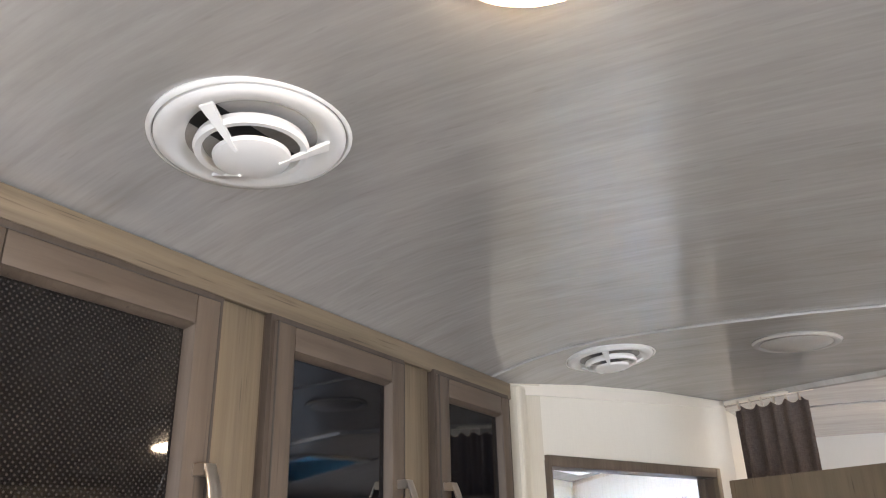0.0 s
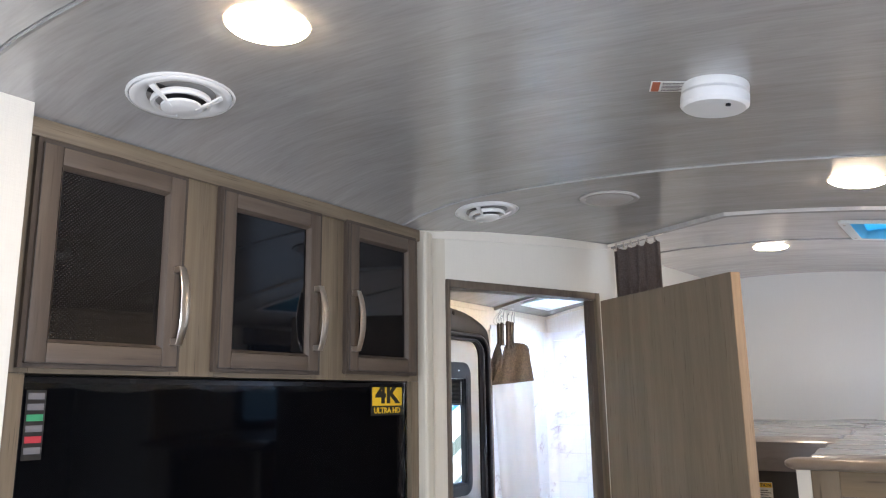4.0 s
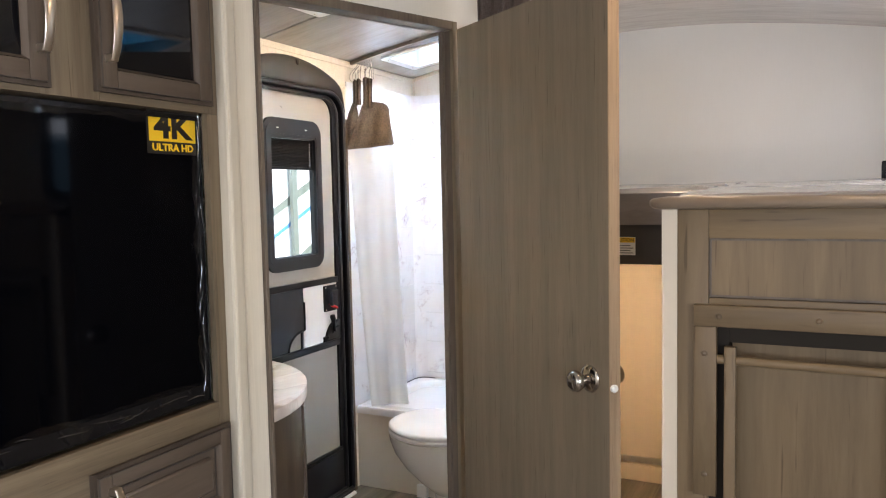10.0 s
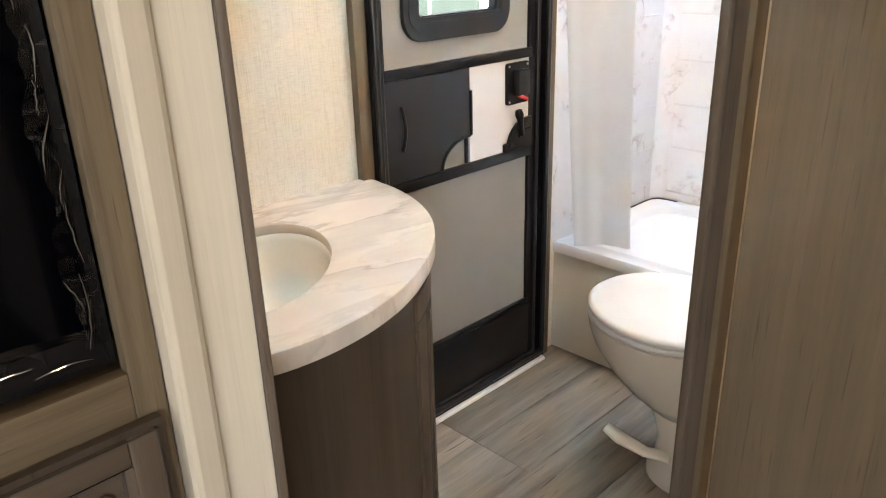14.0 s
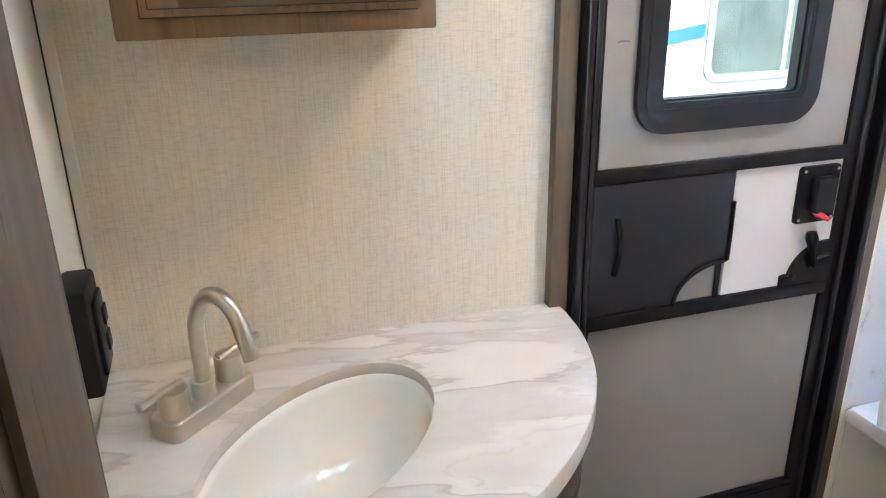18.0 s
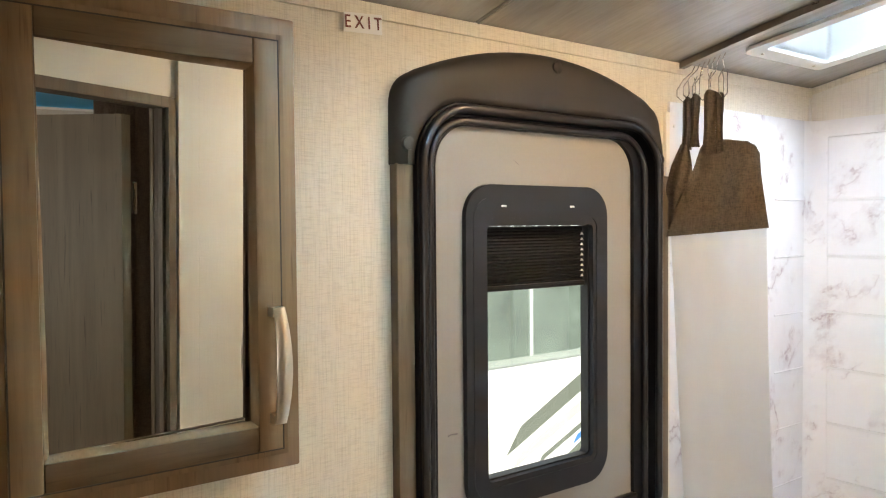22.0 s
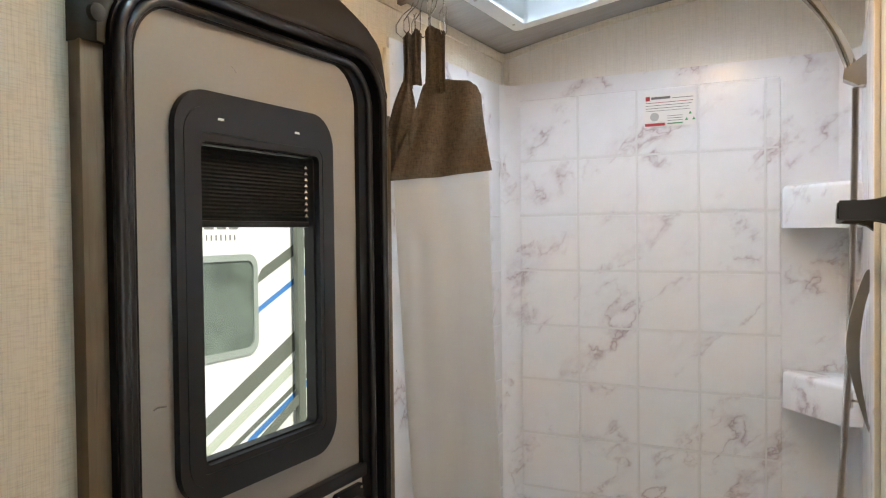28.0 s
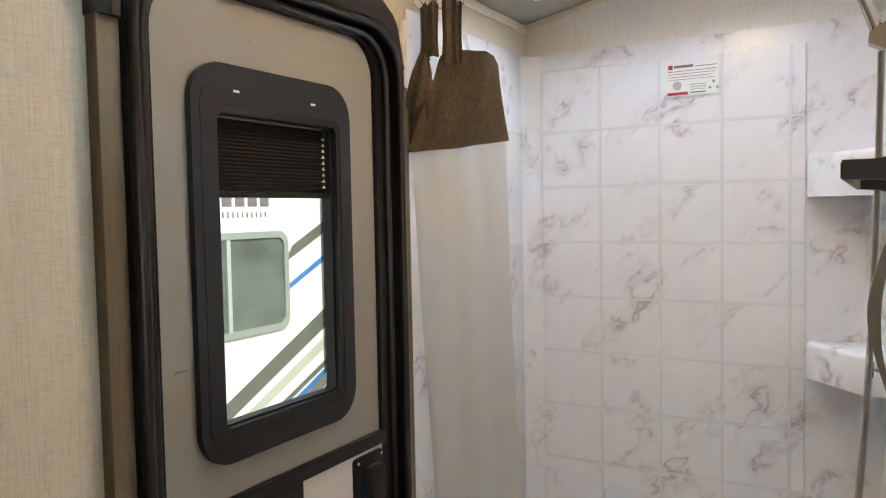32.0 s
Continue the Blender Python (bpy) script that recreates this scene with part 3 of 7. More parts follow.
def bow_handle(parent, at, up, out, length, lift, r=0.0080, name="handle", label="bow-shaped brushed nickel handle", material=None):
    """A bow pull: two feet and a bowed flat bar."""
    at, up, out = Vector(at), Vector(up).normalized(), Vector(out).normalized()
    side = up.cross(out)
    bm = bm_new()
    rings = []
    n = 16
    for k in range(n + 1):
        s = k / n * 2 - 1
        c = at + up * (s * length / 2) + out * (lift * (1 - 0.50 * abs(s) ** 2.4))
        w, h = r * (1.35 - 0.35 * abs(s)), 0.0024
        nrm = (out + up * s * 0.55).normalized()
        rings.append([bm.verts.new(c + side * u * w + nrm * v * h) for u, v in ((-1, -0.4), (-0.8, -1), (0.8, -1), (1, -0.4), (1, 0.4), (0.75, 1), (-0.75, 1), (-1, 0.4))])
    for a, b in zip(rings, rings[1:]):
        for k in range(8):
            bm.faces.new((a[k], a[(k + 1) % 8], b[(k + 1) % 8], b[k]))
    bm.faces.new(rings[0][::-1])
    bm.faces.new(rings[-1])
    for s in (-1, 1):
        a = at + up * (s * length / 2 * 0.94)
        q = [bm.verts.new(a + side * u * r * 1.05 + up * v * 0.006 + out * w) for w in (0, lift * 0.52) for u, v in ((-1, -1), (1, -1), (1, 1), (-1, 1))]
        bm.faces.new(q[:4])
        bm.faces.new(q[4:])
        for k in range(4):
            bm.faces.new((q[k], q[(k + 1) % 4], q[4 + (k + 1) % 4], q[4 + k]))
    return part(name, bm, material or NICKEL, parent, label, 50)


# ---- the plan ----
XL, XR, YB, YF = -0.713, 1.605, 4.13, -2.2
XC, HALF, DROP = 0.445, 1.16, 0.14
DW0, DWD = Vector((-0.046, 1.995, 0)), Vector((0.365, 0.931, 0)).normalized()
DWN = Vector((DWD.y, -DWD.x, 0))


def z_front(x, y=0):
    """The bowed ceiling: it falls faster over the cabinets than towards the slide-out."""
    return 1.987 - (0.58 if x < 0.22 else 0.082) * (x - 0.22) ** 2


def z_bunk(x, y):
    arch = min(1.968 - DROP * ((x - XC) / HALF) ** 2, z_front(x) - 0.005)
    return arch + 0.062 * (y - 2.43) / 1.7


def z_bath(x, y=0):
    return 2.045 - 0.13 * ((x - XC) / HALF) ** 2


def door_wall(s, w, z):
    """A place on the angled bathroom wall: s along it, w out of it towards the living room."""
    p = DW0 + DWD * s + DWN * w
    return Vector((p.x, p.y, z))


def y_edge(x):
    """Where the living room's ceiling ends."""
    if x <= -0.046:
        return 2.02
    if x <= 0.25:
        return 1.995 + (x + 0.046) * 0.755 / 0.296
    if x <= 0.72:
        return 2.75 - (x - 0.25) * 0.32 / 0.47
    return 2.43


def wall_boxes(name, boxes, material, label, category="wall"):
    bm = bm_new()
    for b in boxes:
        box(bm, *b)
    return solid(name, bm, material, label, category, kind="structure")


# ground and outdoor
bm = bm_new()
box(bm, -400, 400, -400, 400, -1.0, -0.75)
solid("ground", bm, GROUND, "pale gravel ground of the parking lot", "ground", kind="structure")

# floor: base sheet, planks come last in the file
bm = bm_new()
box(bm, -0.77, 1.66, YF, 4.18, -0.06, -0.004)
box(bm, 1.66, 2.36, -0.86, 2.42, -0.06, -0.004)
FLOOR = solid("floor", bm, GROOVE, "grey-brown wood-look vinyl plank floor", "floor", kind="structure")

# outer walls
wall_boxes("wall_left", [(-0.77, XL, YF, 2.795, -0.06, 2.12), (-0.77, XL, 3.445, 4.18, -0.06, 2.12), (-0.77, XL, 2.795, 3.445, 1.745, 2.12)], LINEN, "cream linen-patterned side wall of the bathroom")
wall_boxes("wall_rear", [(XL, 1.66, YB, 4.18, -0.06, 2.12)], WALL_W, "plain off-white rear wall above the bunk")
wall_boxes("wall_right", [(XR, 1.66, 2.34, 2.80, -0.06, 2.1), (XR, 1.66, 3.62, YB, -0.06, 2.1), (XR, 1.66, 2.80, 3.62, -0.06, 1.345), (XR, 1.66, 2.80, 3.62, 1.745, 2.1), (1.90, 1.96, YF, 2.34, 1.702, 2.1), (XR, 1.66, YF, -0.8, -0.06, 1.60)], WALL_W, "off-white side wall with the bunk window")
wall_boxes("wall_front", [(-0.77, 1.66, -2.26, YF, -0.06, 0.95), (-0.77, 1.66, -2.26, YF, 1.75, 2.1), (-0.77, 0.2, -2.26, YF, 0.95, 1.75), (1.4, 1.66, -2.26, YF, 0.95, 1.75)], WALL_W, "off-white front wall with a window")
wall_boxes("wall_slide_out", [(1.66, 2.30, 2.36, 2.42, -0.06, 1.70), (1.66, 2.30, -0.86, -0.8, -0.06, 1.70), (2.30, 2.36, -0.86, 2.42, -0.06, 0.85), (2.30, 2.36, -0.86, 2.42, 1.55, 1.70), (2.30, 2.36, -0.86, -0.5, 0.85, 1.55), (2.30, 2.36, 0.9, 2.42, 0.85, 1.55)], WALL, "cream walls of the slide-out")
wall_boxes("ceiling_slide_out", [(1.66, 2.36, -0.86, 2.42, 1.64, 1.70)], WALL_W, "white ceiling of the slide-out", "ceiling")

# inner walls
wall_boxes("wall_pantry", [(XL, -0.011, YF, 0.847, -0.004, 2.03)], WALL, "cream end wall of the pantry block")
wall_boxes("wall_vanity", [(XL, -0.062, 2.004, 2.052, -0.004, 2.03)], WALL, "cream wall at the end of the vanity")
bm = bm_new()
prism(bm, [(0.0, -0.004), (0.0895, -0.004), (0.0895, 2.06), (0.0, 2.06)], lambda u, v, w: door_wall(u, -0.108 + w, v), 0.108)
solid("wall_doorway_side", bm, POST, "cream vinyl-faced wall strip beside the bathroom doorway", "wall", kind="structure")
bm = bm_new()
for s0, s1, z0, z1, T in ((0.716, 0.815, -0.004, 2.06, -0.036), (0.0895, 0.716, 1.797, 2.06, -0.036)):
    prism(bm, [(s0, z0), (s1, z0), (s1, z1), (s0, z1)], lambda u, v, w: door_wall(u, T + w, v), -T)
solid("wall_bath_entry", bm, WALL, "angled off-white wall round the bathroom doorway", "wall", kind="structure")
wall_boxes("wall_bath_partition", [(0.172, 0.236, 2.74, YB, -0.004, 2.06), (0.172, 0.199, 2.693, 2.7399, -0.004, 2.06)], WALL, "cream partition between shower and bunk passage")
# white rounded corner post between the media wall and the doorway
bm = bm_new()
box(bm, -0.062, -0.022, 1.992, 2.03, -0.004, 1.942, 0.008)
solid("trim_corner_post", bm, POST, "cream rounded corner trim beside the television", "trim", kind="structure")


# ---- ceilings ----
def cells(xs, ys0, ys1, zf, cuts, holes, name, label, material=CEIL, gap=0.0012, thick=0.012):
    """Ceiling panels split at cuts, bowed across x, with holes left open."""
    bm = bm_new()
    bounds = [None] + cuts + [None]
    for a, b in zip(bounds, bounds[1:]):
        for x0, x1 in zip(xs, xs[1:]):
            lo0, lo1 = (ys0(x0), ys0(x1)) if a is None else (a + gap, a + gap)
            hi0, hi1 = (ys1(x0), ys1(x1)) if b is None else (b - gap, b - gap)
            segs = [(lo0, lo1, hi0, hi1)]
            for hx0, hx1, hy0, hy1 in holes:
                if x0 >= hx0 - 1e-6 and x1 <= hx1 + 1e-6:
                    out = []
                    for l0, l1, h0, h1 in segs:
                        if h0 <= hy0 or l0 >= hy1:
                            out.append((l0, l1, h0, h1))
                            continue
                        if l0 < hy0:
                            out.append((l0, l1, hy0, hy0))
                        if h0 > hy1:
                            out.append((hy1, hy1, h0, h1))
                    segs = out
            for l0, l1, h0, h1 in segs:
                if h0 - l0 < 1e-4 and h1 - l1 < 1e-4:
                    continue
                ps = [(x0, l0), (x1, l1), (x1, h1), (x0, h0)]
                lo = [bm.verts.new((x, y, zf(x, y))) for x, y in ps]
                up = [bm.verts.new((x, y, zf(x, y) + thick)) for x, y in ps]
                bm.faces.new(lo)
                bm.faces.new(up[::-1])
                for k in range(4):
                    j = (k + 1) % 4
                    if (k in (1, 3)):
                        continue
                    bm.faces.new((lo[k], up[k], up[j], lo[j]))
    bmesh.ops.remove_doubles(bm, verts=bm.verts, dist=1e-5)
    return solid(name, bm, material, label, "ceiling", kind="structure", smooth=30)


def steps(a, b, n, extra=()):
    return sorted(set([round(a + (b - a) * k / n, 5) for k in range(n + 1)] + [round(e, 5) for e in extra]))


BUNK_SKY = (1.012, 1.332, 2.628, 2.946)
SHOWER_SKY = (-0.575, -0.065, 3.665, 3.93)
BATH_VENT = (-0.42, -0.12, 2.64, 2.93)
xs = steps(-0.75, 1.92, 27, (-0.046, 0.25, 0.72))
cells(xs, lambda x: YF, y_edge, lambda x, y: z_front(min(x, 1.62)), [-0.45, 0.735, 1.905], [], "ceiling_living", "glossy grey woodgrain vinyl ceiling panels of the living room")
xs = steps(0.236, 1.62, 16, (0.25, 0.72, BUNK_SKY[0], BUNK_SKY[1]))
cells(xs, lambda x: y_edge(x) - 0.004, lambda x: YB + 0.01, z_bunk, [2.985], [BUNK_SKY], "ceiling_bunk", "glossy vinyl ceiling over the bunk, its brighter light put into the colour", CEIL_LIT)
xs = [x for x in steps(-0.75, 0.236, 16, (-0.046, SHOWER_SKY[0], SHOWER_SKY[1], BATH_VENT[0], BATH_VENT[1])) if x <= 0.236]
cells(xs, lambda x: (y_edge(x) if x < 0.236 else 2.70) - 0.01, lambda x: YB + 0.01, z_bath, [2.952], [SHOWER_SKY, BATH_VENT], "ceiling_bath", "grey woodgrain vinyl ceiling of the bathroom")
# dark joint backing and outer roof with the same holes
HOLES = [BUNK_SKY, SHOWER_SKY, BATH_VENT]
xs = steps(-0.80, 1.70, 10, [h for b in HOLES for h in b[:2]])
cells(xs, lambda x: YF - 0.1, lambda x: 4.22, lambda x, y: 2.075 - 0.0 * x, [], HOLES, "roof", "white rubber roof of the trailer", VAN_WHITE, thick=0.02)
# strip where the living-room ceiling meets the lower bunk ceiling
bm = bm_new()
pts = [(0.25, 2.75), (0.485, 2.59), (0.72, 2.43)] + [(0.72 + 0.885 * k / 8, 2.43) for k in range(1, 9)]
for (xa, ya), (xb, yb) in zip(pts, pts[1:]):
    a = [bm.verts.new((xa, ya - 0.014, z_front(xa) + 0.002)), bm.verts.new((xb, yb - 0.014, z_front(xb) + 0.002)), bm.verts.new((xb, yb - 0.010, z_bunk(xb, yb) - 0.004)), bm.verts.new((xa, ya - 0.010, z_bunk(xa, ya) - 0.004))]
    b = [bm.verts.new(v.co + Vector((0, 0.022, 0))) for v in a]
    bm.faces.new(a)
    bm.faces.new(b[::-1])
    for k in range(4):
        bm.faces.new((a[k], b[k], b[(k + 1) % 4], a[(k + 1) % 4]))
solid("trim_ceiling_edge", bm, CEIL, "thin strip along the edge of the living-room ceiling", "trim", kind="structure")


def joint_strip(y, x0, x1, zf, name="trim_ceiling_joint"):
    bm = bm_new()
    xs = steps(x0, x1, 20)
    for a, b in zip(xs, xs[1:]):
        lo = [bm.verts.new((x, yy, zf(x, y) + dz)) for x, yy, dz in ((a, y + 0.0025, -0.0050), (b, y + 0.0025, -0.0050), (b, y + 0.011, -0.0008), (a, y + 0.011, -0.0008))]
        up = [bm.verts.new(v.co + Vector((0, 0, 0.004))) for v in lo]
        bm.faces.new(lo)
        bm.faces.new(up[::-1])
        for k in (0, 2):
            bm.faces.new((lo[k], up[k], up[k + 1], lo[k + 1]))
    bmesh.ops.remove_doubles(bm, verts=bm.verts, dist=1e-5)
    return solid(name, bm, CEIL, "thin batten over a ceiling panel joint", "trim", kind="structure")


joint_strip(1.905, -0.05, 1.60, z_front)
joint_strip(0.735, -0.01, 1.60, z_front)
joint_strip(2.985, 0.24, 1.60, z_bunk)
joint_strip(2.952, -0.71, 0.17, z_bath)


def ceiling_trim(pts, name, label, d=0.024, t=0.005, material=TRIM_W):
    """A thin moulding under the ceiling along a wall: points with the outward way."""
    bm = bm_new()
    for (p, q, n) in pts:
        p, q, n = Vector(p), Vector(q), Vector(n) * t
        a = [p, q, q - Vector((0, 0, d)), p - Vector((0, 0, d))]
        va, vb = [bm.verts.new(v) for v in a], [bm.verts.new(v + n) for v in a]
        bm.faces.new(vb)
        for k in range(4):
            bm.faces.new((va[k], vb[k], vb[(k + 1) % 4], va[(k + 1) % 4]))
    return solid(name, bm, material, label, "trim", kind="structure")


ceiling_trim([((XL, 2.052, z_bath(XL) - 0.002), (XL, YB, z_bath(XL) - 0.002), (1, 0, 0))], "trim_bath_side", "cream moulding at the top of the bathroom side wall", material=LINEN)
tops = [(XL + (0.172 - XL) * k / 8) for k in range(9)]
ceiling_trim([((a, YB, z_bath(a) - 0.002), (b, YB, z_bath(b) - 0.002), (0, -1, 0)) for a, b in zip(tops, tops[1:])], "trim_bath_rear", "cream moulding at the top of the shower wall", 0.016, 0.008, material=LINEN)
ceiling_trim([(door_wall(0.0, 0, z_front(-0.046) - 0.002), door_wall(0.80, 0, z_front(0.25) - 0.0), DWN)], "trim_bath_entry", "off-white moulding above the bathroom doorway", 0.02, 0.005)

# linen facing above the shower surround
bm = bm_new()
box(bm, XL, 0.172, YB - 0.004, YB, 1.82, 1.99)
solid("wall_shower_top", bm, LINEN_PALE, "cream finely woven wall above the shower surround", "wall", kind="structure")


for n_, b_ in (("trim_shower_corner", (XL + 0.0005, XL + 0.016, YB - 0.0070, YB - 0.0042, 1.8262, 1.955)), ("trim_shower_corner_side", (XL + 0.0005, XL + 0.0033, YB - 0.020, YB - 0.0072, 1.8262, 1.955))):
    bm = bm_new()
    box(bm, *b_, 0.0008)
    solid(n_, bm, LINEN_PALE, "cream corner moulding above the shower surround", "trim", kind="structure")


# ---- round ceiling fittings, built at the origin facing down ----
def tilt_at(x, y, zf):
    e = 0.02
    return Vector(((zf(x - e, y) - zf(x + e, y)), (zf(x, y - e) - zf(x, y + e)), 2 * e)).normalized()


def hang(ob, x, y, zf, spin=0.0):
    q = Vector((0, 0, 1)).rotation_difference(tilt_at(x, y, zf)).to_matrix().to_4x4()
    return Matrix.Translation((x, y, zf(x, y) - 0.0005)) @ q @ Matrix.Rotation(radians(spin), 4, "Z")


def ceiling_vent():
    e = thing("ceiling_vent", (0, 0, 0), "round white plastic ceiling air vent with a tilted centre disc", "air vent", "round air vents")
    bm = bm_new()
    lathe(bm, [(0.0855, 0.0), (0.0855, -0.006), (0.082, -0.0088), (0.076, -0.0092), (0.068, -0.0072), (0.058, -0.0012), (0.057, 0.0)], 48)
    part("frame", bm, PLASTIC_W, e)
    bm = bm_new()
    lathe(bm, [(0.0865, 0.0), (0.0915, 0.0), (0.0922, -0.0025), (0.090, -0.0050), (0.0880, -0.0055), (0.0868, -0.004), (0.0865, 0.0)], 48)
    part("outer_ring", bm, PLASTIC_W, e)
    bm = bm_new()
    lathe(bm, [(0.0, -0.0006), (0.058, -0.0006), (0.058, 0.0), (0.0, 0.0)], 32)
    part("duct_opening", bm, RUBBER, e, "dark opening of the duct")
    bm = bm_new()
    lathe(bm, [(0.0500, -0.008), (0.0520, -0.014), (0.0500, -0.0185), (0.0445, -0.0180), (0.0435, -0.011), (0.0500, -0.008)], 40)
    part("inner_ring", bm, PLASTIC_W, e)
    bm = bm_new()
    lathe(bm, [(0.0, -0.0290), (0.026, -0.0284), (0.034, -0.0255), (0.035, -0.0215), (0.0, -0.019)], 32)
    part("centre_disc", bm, PLASTIC_W, e)
    for k in range(3):
        a = radians(100 + 120 * k)
        bm = bm_new()
        d, s = Vector((math.cos(a), math.sin(a), 0)), Vector((-math.sin(a), math.cos(a), 0))
        p = [bm.verts.new(d * r + s * w + Vector((0, 0, z))) for r, w, z in ((0.024, 0.001, -0.0308), (0.024, -0.0015, -0.0308), (0.070, -0.006, -0.0098), (0.070, 0.007, -0.0098))]
        q = [bm.verts.new(v.co + Vector((0, 0, 0.004))) for v in p]
        bm.faces.new(p)
        bm.faces.new(q[::-1])
        for i in range(4):
            bm.faces.new((p[i], q[i], q[(i + 1) % 4], p[(i + 1) % 4]))
        part("fin", bm, PLASTIC_W, e)
    return e


def ceiling_light():
    e = thing("ceiling_light", (0, 0, 0), "small round lit ceiling light with a frosted dome", "ceiling light", "round ceiling lights")
    bm = bm_new()
    lathe(bm, [(0.0580, -0.0004), (0.0612, -0.0004), (0.0618, -0.0010), (0.0613, -0.0030), (0.0602, -0.0037), (0.0586, -0.0034), (0.0580, -0.0004)], 40)
    part("rim", bm, LAMP_RIM, e, "milky plastic rim")
    bm = bm_new()
    lathe(bm, [(0.0576, -0.0010), (0.0574, -0.0040), (0.0550, -0.0066), (0.048, -0.0096), (0.036, -0.0118), (0.019, -0.0134), (0.0, -0.0140)], 40)
    part("dome", bm, LAMP, e, "glowing frosted dome")
    return e


def ceiling_speaker():
    e = thing("ceiling_speaker", (0, 0, 0), "round flat pale ceiling speaker with a shiny rim", "speaker", "ceiling speakers")
    bm = bm_new()
    lathe(bm, [(0.078, 0.0), (0.080, -0.003), (0.077, -0.0065), (0.070, -0.0075), (0.064, -0.005), (0.064, 0.0)], 44)
    part("rim", bm, mat("speaker_rim", (0.48, 0.455, 0.425), 0.08), e)
    bm = bm_new()
    lathe(bm, [(0.064, -0.0045), (0.056, -0.0085), (0.036, -0.0120), (0.0, -0.0135)], 36)
    part("grille", bm, speckled("speaker_grille", (0.42, 0.395, 0.365), 0.32, 0.12, 700, bumps=0.4), e, "finely perforated pale grille")
    return e


V, L, S = ceiling_vent(), ceiling_light(), ceiling_speaker()
copy_thing(V, hang(V, 0.159, 2.042, z_front, 60))
V.matrix_basis = hang(V, 0.154, 1.015, z_front, 60)
copy_thing(L, hang(L, 1.085, 2.118, z_front))
copy_thing(L, hang(L, 0.705, 3.13, z_bunk))
bath_light = copy_thing(L, hang(L, -0.250, 3.20, z_bath))
for ob in bath_light.children:
    if ob.name.startswith("dome"):
        ob.data = ob.data.copy()
        ob.data.materials[0] = LAMP_BATH
L.matrix_basis = hang(L, 0.471, 0.924, z_front)
copy_thing(S, hang(S, 1.353, 2.088, z_front))
S.matrix_basis = hang(S, 0.500, 2.115, z_front)

# smoke alarm and its label
e = thing("smoke_alarm", (0.956, 1.436, z_front(0.959)), "round white plastic smoke alarm on the ceiling", "smoke alarm")
z0 = z_front(0.959)
m0 = Matrix.Translation((0.956, 1.436, z0)) @ Vector((0, 0, 1)).rotation_difference(tilt_at(0.956, 1.436, z_front)).to_matrix().to_4x4()
bm = bm_new()
lathe(bm, [(0.0, 0.002), (0.050, 0.002), (0.052, -0.004), (0.052, -0.014), (0.046, -0.016), (0.046, -0.018), (0.0, -0.018)], 40, m0)
part("base", bm, PLASTIC_W, e)
bm = bm_new()
lathe(bm, [(0.046, -0.0175), (0.053, -0.019), (0.053, -0.034), (0.048, -0.039), (0.0, -0.041)], 40, m0)
part("cover", bm, PLASTIC_W, e)
bm = bm_new()
lathe(bm, [(0.004, -0.038), (0.004, -0.0425), (0.0, -0.0425)], 12, m0 @ Matrix.Translation((0.026, -0.018, 0)))
part("test_button", bm, CHARCOAL, e, "small grey test button")

e = thing("warning_label", (0.89, 1.39, z_front(0.89)), "small white warning label with a rust-red band on the ceiling", "label")


def on_ceiling(u, v, w):
    a = radians(24)
    u, v = u * 0.72, v * 0.80
    x, y = 0.872 + u * math.cos(a) - v * math.sin(a), 1.377 + u * math.sin(a) + v * math.cos(a)
    return Vector((x, y, z_front(x) - 0.0012 - w))


bm = bm_new()
prism(bm, [(0, 0), (0.075, 0), (0.075, 0.058), (0, 0.058)], on_ceiling, 0.0006)
part("sheet", bm, LABELW, e)
bm = bm_new()
prism(bm, [(0.003, 0.003), (0.020, 0.003), (0.020, 0.055), (0.003, 0.055)], lambda u, v, w: on_ceiling(u, v, w + 0.0008), 0.0004)
part("band", bm, INK_RUST, e, "rust-red band")
for k in range(6):
    bm = bm_new()
    prism(bm, [(0.025, 0.008 + 0.008 * k), (0.070 - 0.006 * (k % 2), 0.008 + 0.008 * k), (0.070 - 0.006 * (k % 2), 0.0105 + 0.008 * k), (0.025, 0.0105 + 0.008 * k)], lambda u, v, w: on_ceiling(u, v, w + 0.0008), 0.0004)
    part("line_of_print", bm, INK, e)


